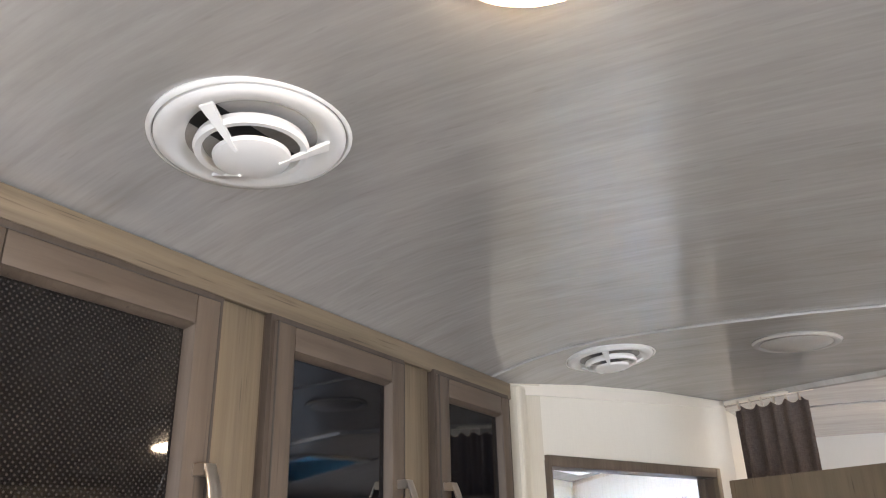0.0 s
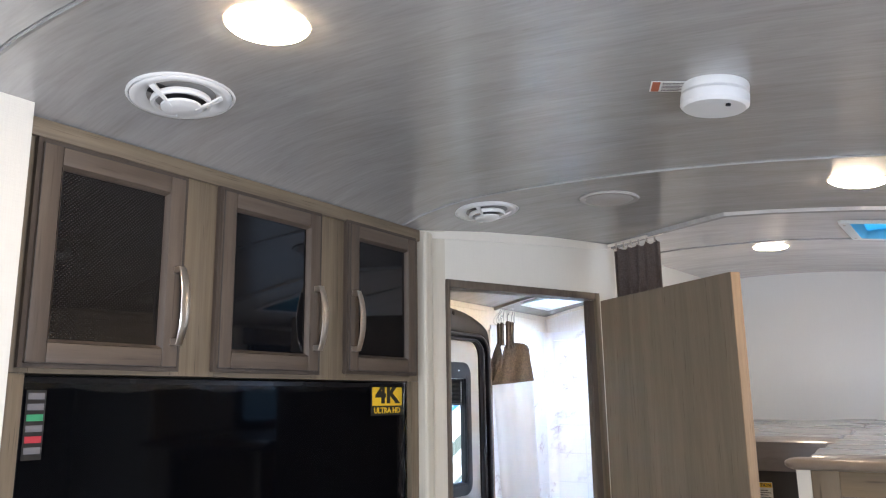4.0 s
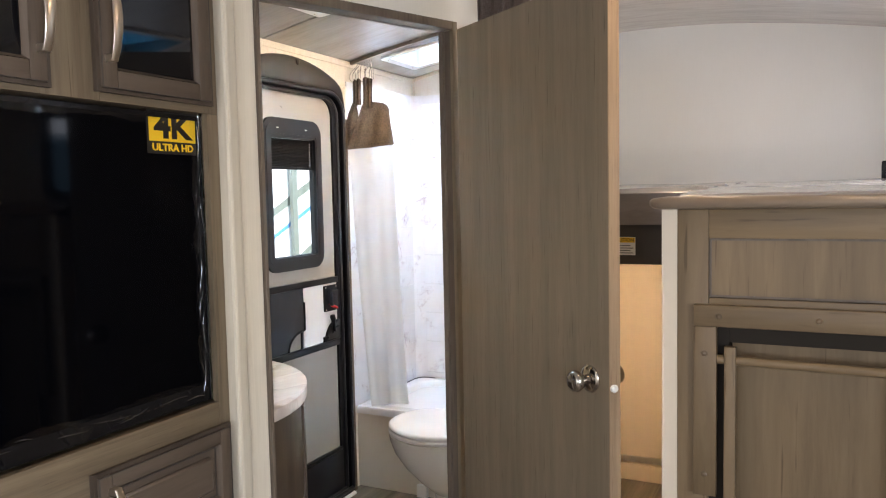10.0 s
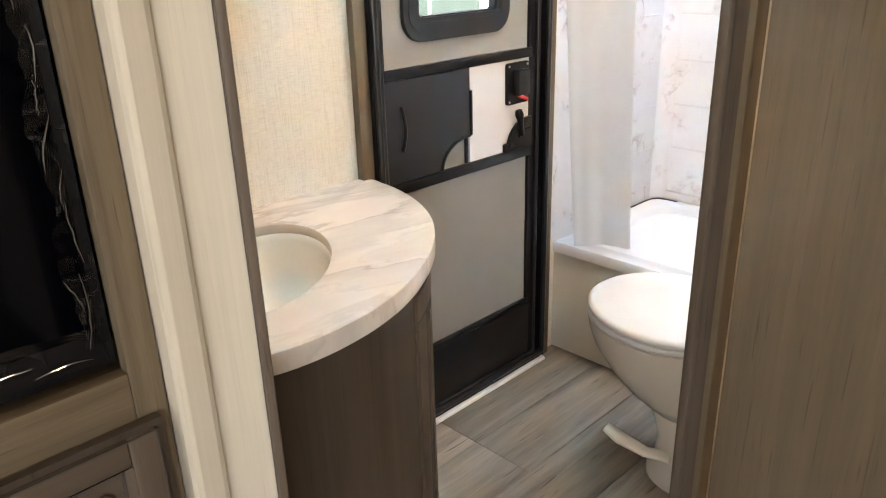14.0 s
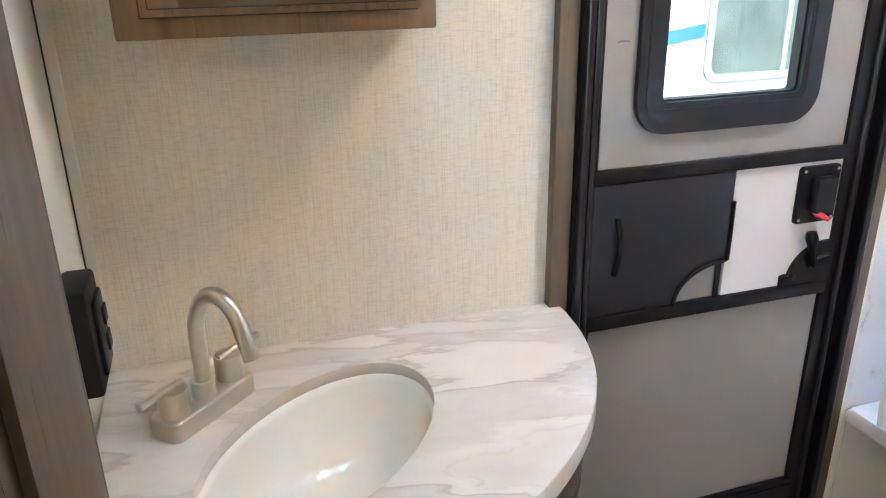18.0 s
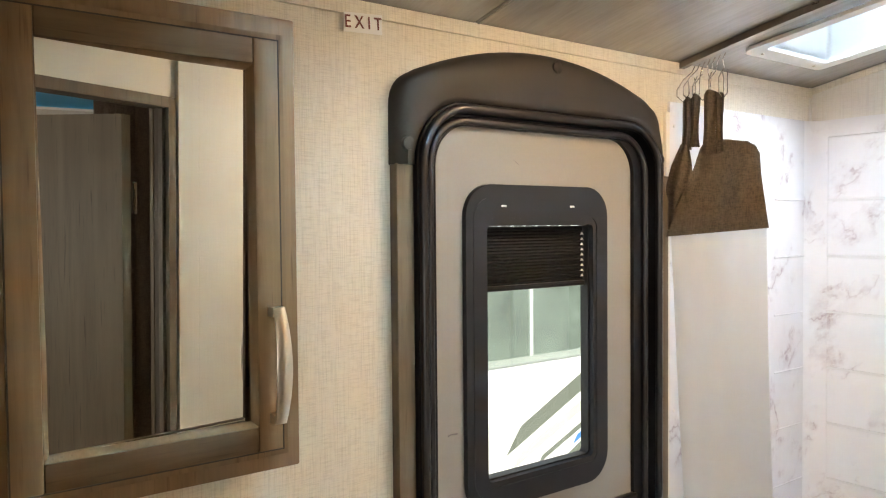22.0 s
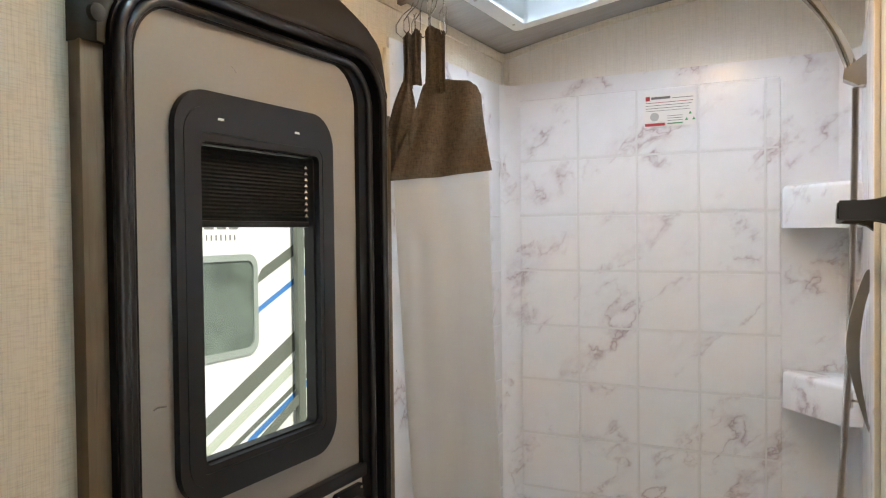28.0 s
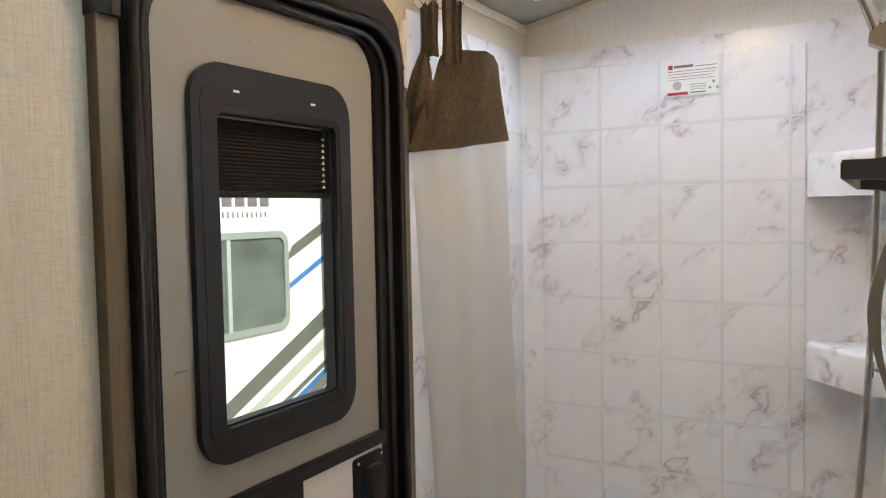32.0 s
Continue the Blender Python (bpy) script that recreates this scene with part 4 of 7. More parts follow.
# ---- skylights ----
def skylight(name, hole, zf, flange, dome, label, height=0.12, lens_label="", frame_mat=PLASTIC_W, lens=None):
    x0, x1, y0, y1 = hole
    cx, cy = (x0 + x1) / 2, (y0 + y1) / 2
    e = thing(name, (cx, cy, zf(cx, cy)), label, "skylight")
    bm = bm_new()
    o = round_rect(x0 - flange, x1 + flange, y0 - flange, y1 + flange, 0.02, 4)
    i = round_rect(x0, x1, y0, y1, 0.012, 4)
    slope = lambda u, v, w: Vector((u, v, zf(u, v) - 0.001 - w))
    ring_prism(bm, o, i, slope, 0.008)
    part("flange", bm, frame_mat, e, "white plastic flange")
    bm = bm_new()
    lo = [bm.verts.new((u, v, zf(u, v) - 0.008)) for u, v in i]
    k = round_rect(x0 + 0.02, x1 - 0.02, y0 + 0.02, y1 - 0.02, 0.012, 4)
    up = [bm.verts.new((u, v, 2.005 + height)) for u, v in k]
    n = len(lo)
    for q in range(n):
        bm.faces.new((lo[q], lo[(q + 1) % n], up[(q + 1) % n], up[q]))
    part("well", bm, dome, e, "deep translucent well")
    bm = bm_new()
    prism(bm, round_rect(x0 + 0.015, x1 - 0.015, y0 + 0.015, y1 - 0.015, 0.012, 4), lambda u, v, w: Vector((u, v, 2.006 + height + w)), 0.003)
    part("lens", bm, lens or dome, e, lens_label)
    for sx, sy in ((x0 - flange * 0.55, y0 + 0.02), (x0 - flange * 0.55, y1 - 0.02), (x1 + flange * 0.55, y0 + 0.02), (x1 + flange * 0.55, y1 - 0.02), (cx, y0 - flange * 0.55), (cx, y1 + flange * 0.55)):
        bm = bm_new()
        cyl(bm, (sx, sy, zf(sx, sy) - 0.0115), (0, 0, 1), 0.0035, 0.003, 10)
        part("screw", bm, NICKEL, e)
    return e


bunk_sky = skylight("skylight_bunk", BUNK_SKY, z_bunk, 0.028, SKYBLUE, "skylight with a bright blue film over the bunk", -0.044, "bright blue film")
# unseen outer dome, added to spread the sunlight evenly over the blue film
bm = bm_new()
x0, x1, y0, y1 = BUNK_SKY
loft_lo = round_rect(x0 - 0.03, x1 + 0.03, y0 - 0.03, y1 + 0.03, 0.03, 4)
prism(bm, loft_lo, lambda u, v, w: Vector((u, v, 2.075 + w)), 0.006, 0.002)
part("outer_dome", bm, SKYWHITE, bunk_sky, "unseen milky outer dome that spreads the sun over the film")
skylight("skylight_shower", SHOWER_SKY, z_bath, 0.036, SKYWHITE, "bright white skylight over the shower", 0.13, "milky dome", lens=SKYCLEAR)
skylight("roof_vent_bath", BATH_VENT, z_bath, 0.03, translucent("vent_lid", (0.60, 0.78, 0.86), 0.8), "white roof vent in the bathroom ceiling", 0.09, "pale blue lid")


# ---- media wall: overhead cabinet, television, base ----
def framed_door(parent, y0, y1, z0, z1, x, stile, glass_mat, glass_label, name="door", raised=False, pull=None, pull_horizontal=False, stile_mat=None, rail_mat=None, t=0.02):
    """A cabinet door on a face that looks to +x; x is its front."""
    sm, rm = stile_mat or W_DOOR, rail_mat or W_DOOR_H
    bm = bm_new()
    o = 0.008
    ring_prism(bm, [(y0 + 0.002, z0 + 0.002), (y1 - 0.002, z0 + 0.002), (y1 - 0.002, z1 - 0.002), (y0 + 0.002, z1 - 0.002)], [(y0 + stile, z0 + stile), (y1 - stile, z0 + stile), (y1 - stile, z1 - stile), (y0 + stile, z1 - stile)], face_x(x - t), 0.004)
    d = part(name, bm, sm, parent)
    bm = bm_new()
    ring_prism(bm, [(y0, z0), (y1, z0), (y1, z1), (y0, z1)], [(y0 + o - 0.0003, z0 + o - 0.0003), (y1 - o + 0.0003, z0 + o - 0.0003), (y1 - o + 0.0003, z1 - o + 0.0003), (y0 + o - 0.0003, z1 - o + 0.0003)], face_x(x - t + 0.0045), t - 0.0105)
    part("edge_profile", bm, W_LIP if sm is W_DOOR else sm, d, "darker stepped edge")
    for a, b in ((y0 + o, y0 + stile), (y1 - stile, y1 - o)):
        bm = bm_new()
        box(bm, x - t + 0.0045, x, a, b, z0 + o, z1 - o, 0.003)
        part("stile", bm, sm, d)
    for a, b in ((z0 + o, z0 + stile), (z1 - stile, z1 - o)):
        bm = bm_new()
        box(bm, x - t + 0.0045, x - 0.0006, y0 + stile + 0.0003, y1 - stile - 0.0003, a + 0.0005, b - 0.0005, 0.002)
        part("rail", bm, rm, d)
    # inner bead
    bm = bm_new()
    i0 = [(y0 + stile, z0 + stile), (y1 - stile, z0 + stile), (y1 - stile, z1 - stile), (y0 + stile, z1 - stile)]
    w = 0.006
    i1 = [(y0 + stile + w, z0 + stile + w), (y1 - stile - w, z0 + stile + w), (y1 - stile - w, z1 - stile - w), (y0 + stile + w, z1 - stile - w)]
    n = 4
    a = [bm.verts.new((x - 0.001, u, v)) for u, v in i0]
    b = [bm.verts.new((x - 0.009, u, v)) for u, v in i1]
    c = [bm.verts.new((x - 0.014, u, v)) for u, v in i1]
    for k in range(4):
        j = (k + 1) % 4
        bm.faces.new((a[k], a[j], b[j], b[k]))
        bm.faces.new((b[k], b[j], c[j], c[k]))
    part("bead", bm, sm, d)
    # dark line of the outer edge profile
    bm = bm_new()
    e1, e2 = 0.0082, 0.0098
    ring_prism(bm, [(y0 + e1, z0 + e1), (y1 - e1, z0 + e1), (y1 - e1, z1 - e1), (y0 + e1, z1 - e1)], [(y0 + e2, z0 + e2), (y1 - e2, z0 + e2), (y1 - e2, z1 - e2), (y0 + e2, z1 - e2)], face_x(x - 0.002), 0.0022)
    part("edge_line", bm, GROOVE, d, "dark line of the edge profile")
    bm = bm_new()
    if raised:
        g = 0.022
        box(bm, x - t + 0.002, x - 0.013, y0 + stile, y1 - stile, z0 + stile, z1 - stile)
        part("panel", bm, rm, d)
        bm = bm_new()
        box(bm, x - 0.0129, x - 0.003, y0 + stile + g, y1 - stile - g, z0 + stile + g, z1 - stile - g, 0.006, 1)
        part("raised_field", bm, rm, d)
        bm = bm_new()
        ring_prism(bm, [(y0 + stile + 0.0065, z0 + stile + 0.0065), (y1 - stile - 0.0065, z0 + stile + 0.0065), (y1 - stile - 0.0065, z1 - stile - 0.0065), (y0 + stile + 0.0065, z1 - stile - 0.0065)], [(y0 + stile + 0.0095, z0 + stile + 0.0095), (y1 - stile - 0.0095, z0 + stile + 0.0095), (y1 - stile - 0.0095, z1 - stile - 0.0095), (y0 + stile + 0.0095, z1 - stile - 0.0095)], face_x(x - 0.0129), 0.0012)
        part("groove", bm, GROOVE, d, "dark line round the raised field")
    else:
        box(bm, x - 0.0185, x - 0.0125, y0 + stile, y1 - stile, z0 + stile, z1 - stile)
        part("glass", bm, glass_mat, d, glass_label)
    if pull:
        py, pz, ln_ = pull
        bow_handle(d, (x, py, pz), (0, 0, 1), (1, 0, 0), ln_, 0.030)
    return d


cab = thing("overhead_cabinet", (-0.35, 1.4, 1.505), "grey-brown wooden overhead cabinet with three dark glass doors", "cabinet")
bm = bm_new()
box(bm, XL, -0.068, 0.849, 1.990, 1.505, 1.525)
box(bm, XL, -0.068, 0.849, 0.865, 1.525, 1.86)
box(bm, XL, -0.068, 1.974, 1.990, 1.525, 1.86)
part("carcass", bm, W_FRAME, cab)
for y0, y1 in ((0.849, 0.897), (1.170, 1.275), (1.560, 1.682), (1.950, 1.990)):
    bm = bm_new()
    box(bm, -0.0675, -0.050, y0, y1, 1.505, 1.938, 0.001)
    part("stile", bm, W_FRAME, cab)
for z0, z1 in ((1.505, 1.552), (1.870, 1.938)):
    for y0, y1 in ((0.8975, 1.1695), (1.2755, 1.5595), (1.6825, 1.9495)):
        bm = bm_new()
        box(bm, -0.0675, -0.0505, y0, y1, z0, z1)
        part("rail", bm, W_FRAME_H, cab)
bm = bm_new()
box(bm, -0.0495, -0.040, 0.849, 1.990, 1.910, 1.944, 0.003)
part("crown", bm, W_FRAME_H, cab)
framed_door(cab, 0.872, 1.180, 1.513, 1.908, -0.030, 0.043, MESHGLASS, "dark perforated speaker glass", pull=(1.161, 1.640, 0.150))
framed_door(cab, 1.262, 1.574, 1.515, 1.910, -0.030, 0.042, DARKGLASS, "dark glossy glass", pull=(1.553, 1.648, 0.150))
framed_door(cab, 1.667, 1.964, 1.520, 1.914, -0.030, 0.043, DARKGLASS, "dark glossy glass", pull=(1.690, 1.652, 0.150))

tv = thing("television", (-0.10, 1.43, 0.864), "large flat black glossy television with clear film still on its edges", "television")
bm = bm_new()
box(bm, -0.130, -0.079, 0.895, 1.958, 0.866, 1.500, 0.006)
part("housing", bm, BEZEL, tv)
bm = bm_new()
box(bm, -0.0788, -0.0765, 0.905, 1.948, 0.906, 1.490)
part("screen", bm, SCREEN, tv, "black glossy screen")
bm = bm_new()
ring_prism(bm, [(0.896, 0.867), (1.957, 0.867), (1.957, 1.499), (0.896, 1.499)], [(0.906, 0.904), (1.947, 0.904), (1.947, 1.489), (0.906, 1.489)], face_x(-0.0788), 0.006)
part("bezel", bm, BEZEL, tv)
# clear film folded round the edge: wavy strips
random.seed(5)
for kind in ("right", "bottom", "top"):
    bm = bm_new()
    rows_ = []
    for k in range(61):
        s = k / 60
        if kind == "right":
            p, q = Vector((0, 1.930 + 0.004 * math.sin(s * 31) + random.uniform(-0.003, 0.003), 0.89 + 0.60 * s)), Vector((0, 1.9575, 0.89 + 0.60 * s))
        elif kind == "bottom":
            p, q = Vector((0, 0.90 + 1.05 * s, 0.914 + 0.004 * math.sin(s * 23) + random.uniform(-0.003, 0.003))), Vector((0, 0.90 + 1.05 * s, 0.868))
        else:
            p, q = Vector((0, 0.90 + 1.05 * s, 1.478 + 0.004 * math.sin(s * 27) + random.uniform(-0.003, 0.003))), Vector((0, 0.90 + 1.05 * s, 1.499))
        mid = (p + q) / 2
        rows_.append([bm.verts.new((-0.0755 + random.uniform(0.0006, 0.0036), v.y, v.z)) for v in (p, mid, q)])
    for a, b in zip(rows_, rows_[1:]):
        for c in (0, 1):
            bm.faces.new((a[c], b[c], b[c + 1], a[c + 1]))
    f = part("clear_film", bm, FILM, tv, "crumpled clear protective film", 80)
    f.visible_shadow = False
random.seed(8)
for k in range(26):
    bm = bm_new()
    if k < 14:
        z, ln_ = 0.885 + 0.042 * k + random.uniform(0, 0.02), random.uniform(0.02, 0.08)
        y, drift = random.uniform(1.934, 1.952), random.uniform(-0.010, 0.010)
        pts = [(-0.0712, y + drift * j / 8 + 0.004 * math.sin(3.0 * j / 8 + k) + random.uniform(-0.0008, 0.0008), z + ln_ * j / 8) for j in range(9)]
    else:
        y, ln_ = 1.00 + 0.078 * (k - 14) + random.uniform(0, 0.03), random.uniform(0.03, 0.10)
        z, drift = random.uniform(0.880, 0.908), random.uniform(-0.008, 0.008)
        pts = [(-0.0712, y + ln_ * j / 8, z + drift * j / 8 + 0.004 * math.sin(2.6 * j / 8 + k) + random.uniform(-0.0008, 0.0008)) for j in range(9)]
    wide = random.uniform(0.0003, 0.0009)
    sweep(bm, pts, [0.0002 + wide * math.sin(math.pi * j / 8) for j in range(9)], 5)
    part("film_crease", bm, CREASE, tv, "bright crease in the clear film")
for k in range(7):
    bm = bm_new()
    box(bm, -0.0727, -0.0722, 1.722 + 0.018 * k, 1.729 + 0.018 * k, 0.885, 0.8872)
    part("button_mark", bm, BRONZE, tv)

st = thing("resolution_sticker", (-0.0755, 1.882, 1.415), "yellow and black screen resolution sticker on the television", "sticker")
bm = bm_new()
prism(bm, [(1.812, 1.414), (1.950, 1.414), (1.950, 1.503), (1.812, 1.503)], face_x(-0.0760), 0.0006)
part("backing", bm, LABELB, st)
bm = bm_new()
prism(bm, [(1.817, 1.440), (1.945, 1.440), (1.945, 1.499), (1.817, 1.499)], face_x(-0.0752), 0.0004)
part("yellow_field", bm, YELLOW, st, "yellow field")
WX = Matrix(((0, 0, 1, 0), (1, 0, 0, 0), (0, 1, 0, 0), (0, 0, 0, 1)))
part("large_lettering", text_bm("4K", 0.070, Matrix.Translation((-0.0746, 1.881, 1.4695)) @ WX, width=1.22, bold=0.035), LABELB, st, "black lettering 4K", None)
part("small_lettering", text_bm("ULTRA HD", 0.021, Matrix.Translation((-0.0750, 1.881, 1.4270)) @ WX, width=1.12, bold=0.03), YELLOW, st, "yellow lettering ULTRA HD", None)
# specification strip at the other corner of the screen
lb = thing("specification_sticker", (-0.0755, 0.925, 1.36), "narrow dark specification sticker with small coloured boxes on the television", "sticker")
bm = bm_new()
prism(bm, [(0.912, 1.362), (0.946, 1.362), (0.946, 1.478), (0.912, 1.478)], face_x(-0.0760), 0.0006)
part("backing", bm, LABELB, lb)
for k in range(6):
    bm = bm_new()
    prism(bm, [(0.915, 1.372 + 0.018 * k), (0.943, 1.372 + 0.018 * k), (0.943, 1.383 + 0.018 * k), (0.915, 1.383 + 0.018 * k)], face_x(-0.0752), 0.0004)
    part("printed_box", bm, (INK, INK_RED, INK, INK_GREEN, INK, INK)[k], lb)

base_cab = thing("media_base_cabinet", (-0.35, 1.42, 0.0), "tan wooden base cabinet below the television with a raised-panel door", "cabinet")
bm = bm_new()
box(bm, XL, -0.068, 0.849, 1.990, 0.0, 0.855)
part("body", bm, W_FRAME, base_cab)
for y0, y1, z0, z1, mt in ((1.958, 1.990, 0.0, 1.505, W_FRAME), (0.849, 0.893, 0.0, 1.505, W_FRAME)):
    bm = bm_new()
    box(bm, -0.0675, -0.050, y0, y1, z0, z1 - 0.0005, 0.001)
    part("stile", bm, mt, base_cab)
bm = bm_new()
box(bm, -0.0675, -0.0505, 0.8935, 1.9575, 0.0, 0.862, 0.001)
part("front", bm, W_FRAME_H, base_cab)
bm = bm_new()
box(bm, XL + 0.02, -0.135, 0.8935, 1.9575, 0.856, 1.504)
part("niche_back", bm, mat("niche_dark", (0.02, 0.018, 0.016), 0.7), base_cab, "dark back of the television niche")
framed_door(base_cab, 1.613, 1.976, 0.612, 0.812, -0.030, 0.038, None, "", name="drawer_front", raised=True, pull=(1.649, 0.712, 0.130))
framed_door(base_cab, 1.613, 1.976, 0.150, 0.575, -0.030, 0.045, None, "", name="door", raised=True, pull=(1.649, 0.46, 0.130))
fp = thing("electric_fireplace", (-0.04, 1.2, 0.25), "black electric fireplace front set in the base cabinet", "fireplace")
bm = bm_new()
box(bm, -0.0495, -0.018, 0.90, 1.522, 0.250, 0.784, 0.004)
part("front", bm, BLACK, fp)
bm = bm_new()
box(bm, -0.0178, -0.016, 0.94, 1.482, 0.290, 0.744)
part("glass", bm, DARKGLASS, fp, "dark glass")

# ---- bathroom doorway ----
case = thing("door_casing", (0.09, 2.35, 0.0), "dark grey-brown wooden casing round the bathroom doorway", "door frame", kind="structure")
DH = 1.783
for s0, s1, z0, z1 in ((0.0905, 0.100, 0.0, 1.806), (0.705, 0.724, 0.0, 1.806), (0.1003, 0.7047, DH, 1.806)):
    bm = bm_new()
    prism(bm, [(s0, z0), (s1, z0), (s1, z1), (s0, z1)], lambda u, v, w: door_wall(u, w, v), 0.012, 0.002)
    part("casing", bm, W_LEAF if s0 > 0.5 else W_CASE, case)
    bm = bm_new()
    prism(bm, [(s0, z0), (s1, z0), (s1, z1), (s0, z1)], lambda u, v, w: door_wall(u, -0.048 + w, v), 0.0115)
    if s0 > 0.095:
        part("inner_casing", bm, W_CASE, case)
    else:
        bm.free()
for s0, s1, z0, z1 in ((0.0900, 0.0985, 0.0, DH), (0.7065, 0.7155, 0.0, DH), (0.0990, 0.7060, DH + 0.0005, 1.7965)):
    bm = bm_new()
    prism(bm, [(s0, z0), (s1, z0), (s1, z1), (s0, z1)], lambda u, v, w: door_wall(u, -0.0360 + w, v), 0.0358)
    part("jamb", bm, W_CASE, case)
for s0, s1, w0, w1 in ((0.0987, 0.109, -0.1165, -0.050), (0.697, 0.7063, -0.0355, -0.023)):
    bm = bm_new()
    prism(bm, [(s0, 0.0), (s1, 0.0), (s1, DH - 0.001), (s0, DH - 0.001)], lambda u, v, w: door_wall(u, w0 + w, v), w1 - w0, 0.0015)
    part("stop", bm, W_CASE, case)
bm = bm_new()
prism(bm, [(0.0900, 0.0), (0.0985, 0.0), (0.0985, DH), (0.0900, DH)], lambda u, v, w: door_wall(u, -0.1165 + w, v), 0.080)
part("deep_jamb", bm, W_CASE, case)
bm = bm_new()
prism(bm, [(0.056, 0.0), (0.109, 0.0), (0.109, 1.80), (0.056, 1.80)], lambda u, v, w: door_wall(u, -0.1185 + w, v), 0.0018)
part("inner_casing", bm, W_CASE, case)
sp = thing("strike_plate", tuple(door_wall(0.100, -0.028, 0.90)), "dark nickel strike plate with a brass hole on the door jamb", "strike plate")
bm = bm_new()
out = [(-0.047, 0.894), (-0.047, 0.944), (-0.043, 0.950), (-0.031, 0.953)] + [(-0.031 + 0.0275 * math.sin(math.pi * k / 10), 0.919 + 0.034 * math.cos(math.pi * k / 10)) for k in range(1, 10)] + [(-0.031, 0.885), (-0.043, 0.888)]
prism(bm, out, lambda u, v, w: door_wall(0.1003 + w, u, v), 0.0016)
part("plate", bm, mat("strike_nickel", (0.10, 0.085, 0.072), 0.35, 1.0), sp)
bm = bm_new()
prism(bm, round_rect(-0.0425, -0.0305, 0.902, 0.936, 0.0058, 6), lambda u, v, w: door_wall(0.1020 + w, u, v), 0.0005)
part("latch_hole", bm, mat("dull_brass", (0.30, 0.18, 0.05), 0.4, 1.0), sp, "brass-coloured latch hole")
for z in (0.893, 0.945):
    bm = bm_new()
    cyl(bm, door_wall(0.1018, -0.0365, z), DWD, 0.0032, 0.0012, 12)
    part("screw", bm, NICKEL, sp)

# the open leaf
HG, FR = Vector((0.258, 2.600, 0)), Vector((0.760, 2.265, 0))
LD = (FR - HG).normalized()
LN = Vector((LD.y, -LD.x, 0))
LW = (FR - HG).length


def leaf_at(s, w, z):
    p = HG + LD * s + LN * w
    return Vector((p.x, p.y, z))


leaf = thing("bathroom_door", tuple(leaf_at(LW / 2, 0, 0.02)), "grey-brown wood-look bathroom door standing open", "door", kind="structure")
bm = bm_new()
prism(bm, [(0.0, 0.015), (LW - 0.003, 0.015), (LW - 0.003, 1.770), (0.0, 1.770)], lambda u, v, w: leaf_at(u, -w, v), 0.030, 0.0)
part("leaf", bm, W_LEAF, leaf)
bm = bm_new()
prism(bm, [(LW - 0.0029, 0.015), (LW, 0.015), (LW, 1.770), (LW - 0.0029, 1.770)], lambda u, v, w: leaf_at(u, -w, v), 0.030)
part("edge_band", bm, W_EDGE, leaf, "lighter tan edge band")
for sgn, off in ((1, 0.0), (-1, -0.030)):
    c = leaf_at(LW - 0.062, off, 0.905)
    n = LN * sgn
    q = Vector((0, 0, 1)).rotation_difference(n).to_matrix().to_4x4()
    bm = bm_new()
    lathe(bm, [(0.0, 0.0), (0.030, 0.0), (0.031, 0.003), (0.027, 0.007), (0.012, 0.010), (0.010, 0.022), (0.013, 0.028), (0.021, 0.033), (0.024, 0.041), (0.022, 0.050), (0.014, 0.055), (0.0, 0.056)], 32, Matrix.Translation(c) @ q)
    part("knob", bm, KNOB, leaf, "shiny nickel door knob", 60)
bm = bm_new()
lathe(bm, [(0.008, 0.0), (0.009, 0.006), (0.006, 0.010), (0.0, 0.011)], 16, Matrix.Translation(leaf_at(LW, -0.009, 0.895)) @ Vector((0, 0, 1)).rotation_difference(LD).to_matrix().to_4x4())
part("latch", bm, PLASTIC_W, leaf, "small white latch on the edge")
for z in (0.25, 1.55):
    bm = bm_new()
    cyl(bm, leaf_at(-0.006, -0.036, z), (0, 0, 1), 0.005, 0.07, 12)
    part("hinge", bm, BRONZE, leaf, "dark metal hinge")


# gathered curtain beside the passage
def gathered(name, p0, p1, z_top, z_bot, folds, depth, material, label, thick=0.004, flare=1.0, sag=0.012):
    p0, p1 = Vector(p0), Vector(p1)
    d = (p1 - p0)
    n = Vector((-d.y, d.x, 0)).normalized()
    bm = bm_new()
    cols, rws = folds * 10, 18
    grid = []
    for r in range(rws + 1):
        v = r / rws
        row = []
        for c in range(cols + 1):
            u = c / cols
            ph = u * folds * 2 * math.pi
            amp = depth * (0.55 + 0.45 * v) * (0.7 + 0.3 * math.sin(3.1 * u + 2))
            off = math.sin(ph + 0.5 * math.sin(ph * 0.37 + 3 * v)) * amp
            w = (u - 0.5) * (1 + (flare - 1) * v) + 0.5
            p = p0 + d * w + n * off
            z = z_top + (z_bot - z_top) * v - sag * (0.5 + 0.5 * math.cos(ph)) * (1 - v)
            row.append(bm.verts.new((p.x, p.y, z)))
        grid.append(row)
    for a, b in zip(grid, grid[1:]):
        for c in range(cols):
            bm.faces.new((a[c], a[c + 1], b[c + 1], b[c]))
    bmesh.ops.solidify(bm, geom=bm.faces[:], thickness=thick)
    return bm


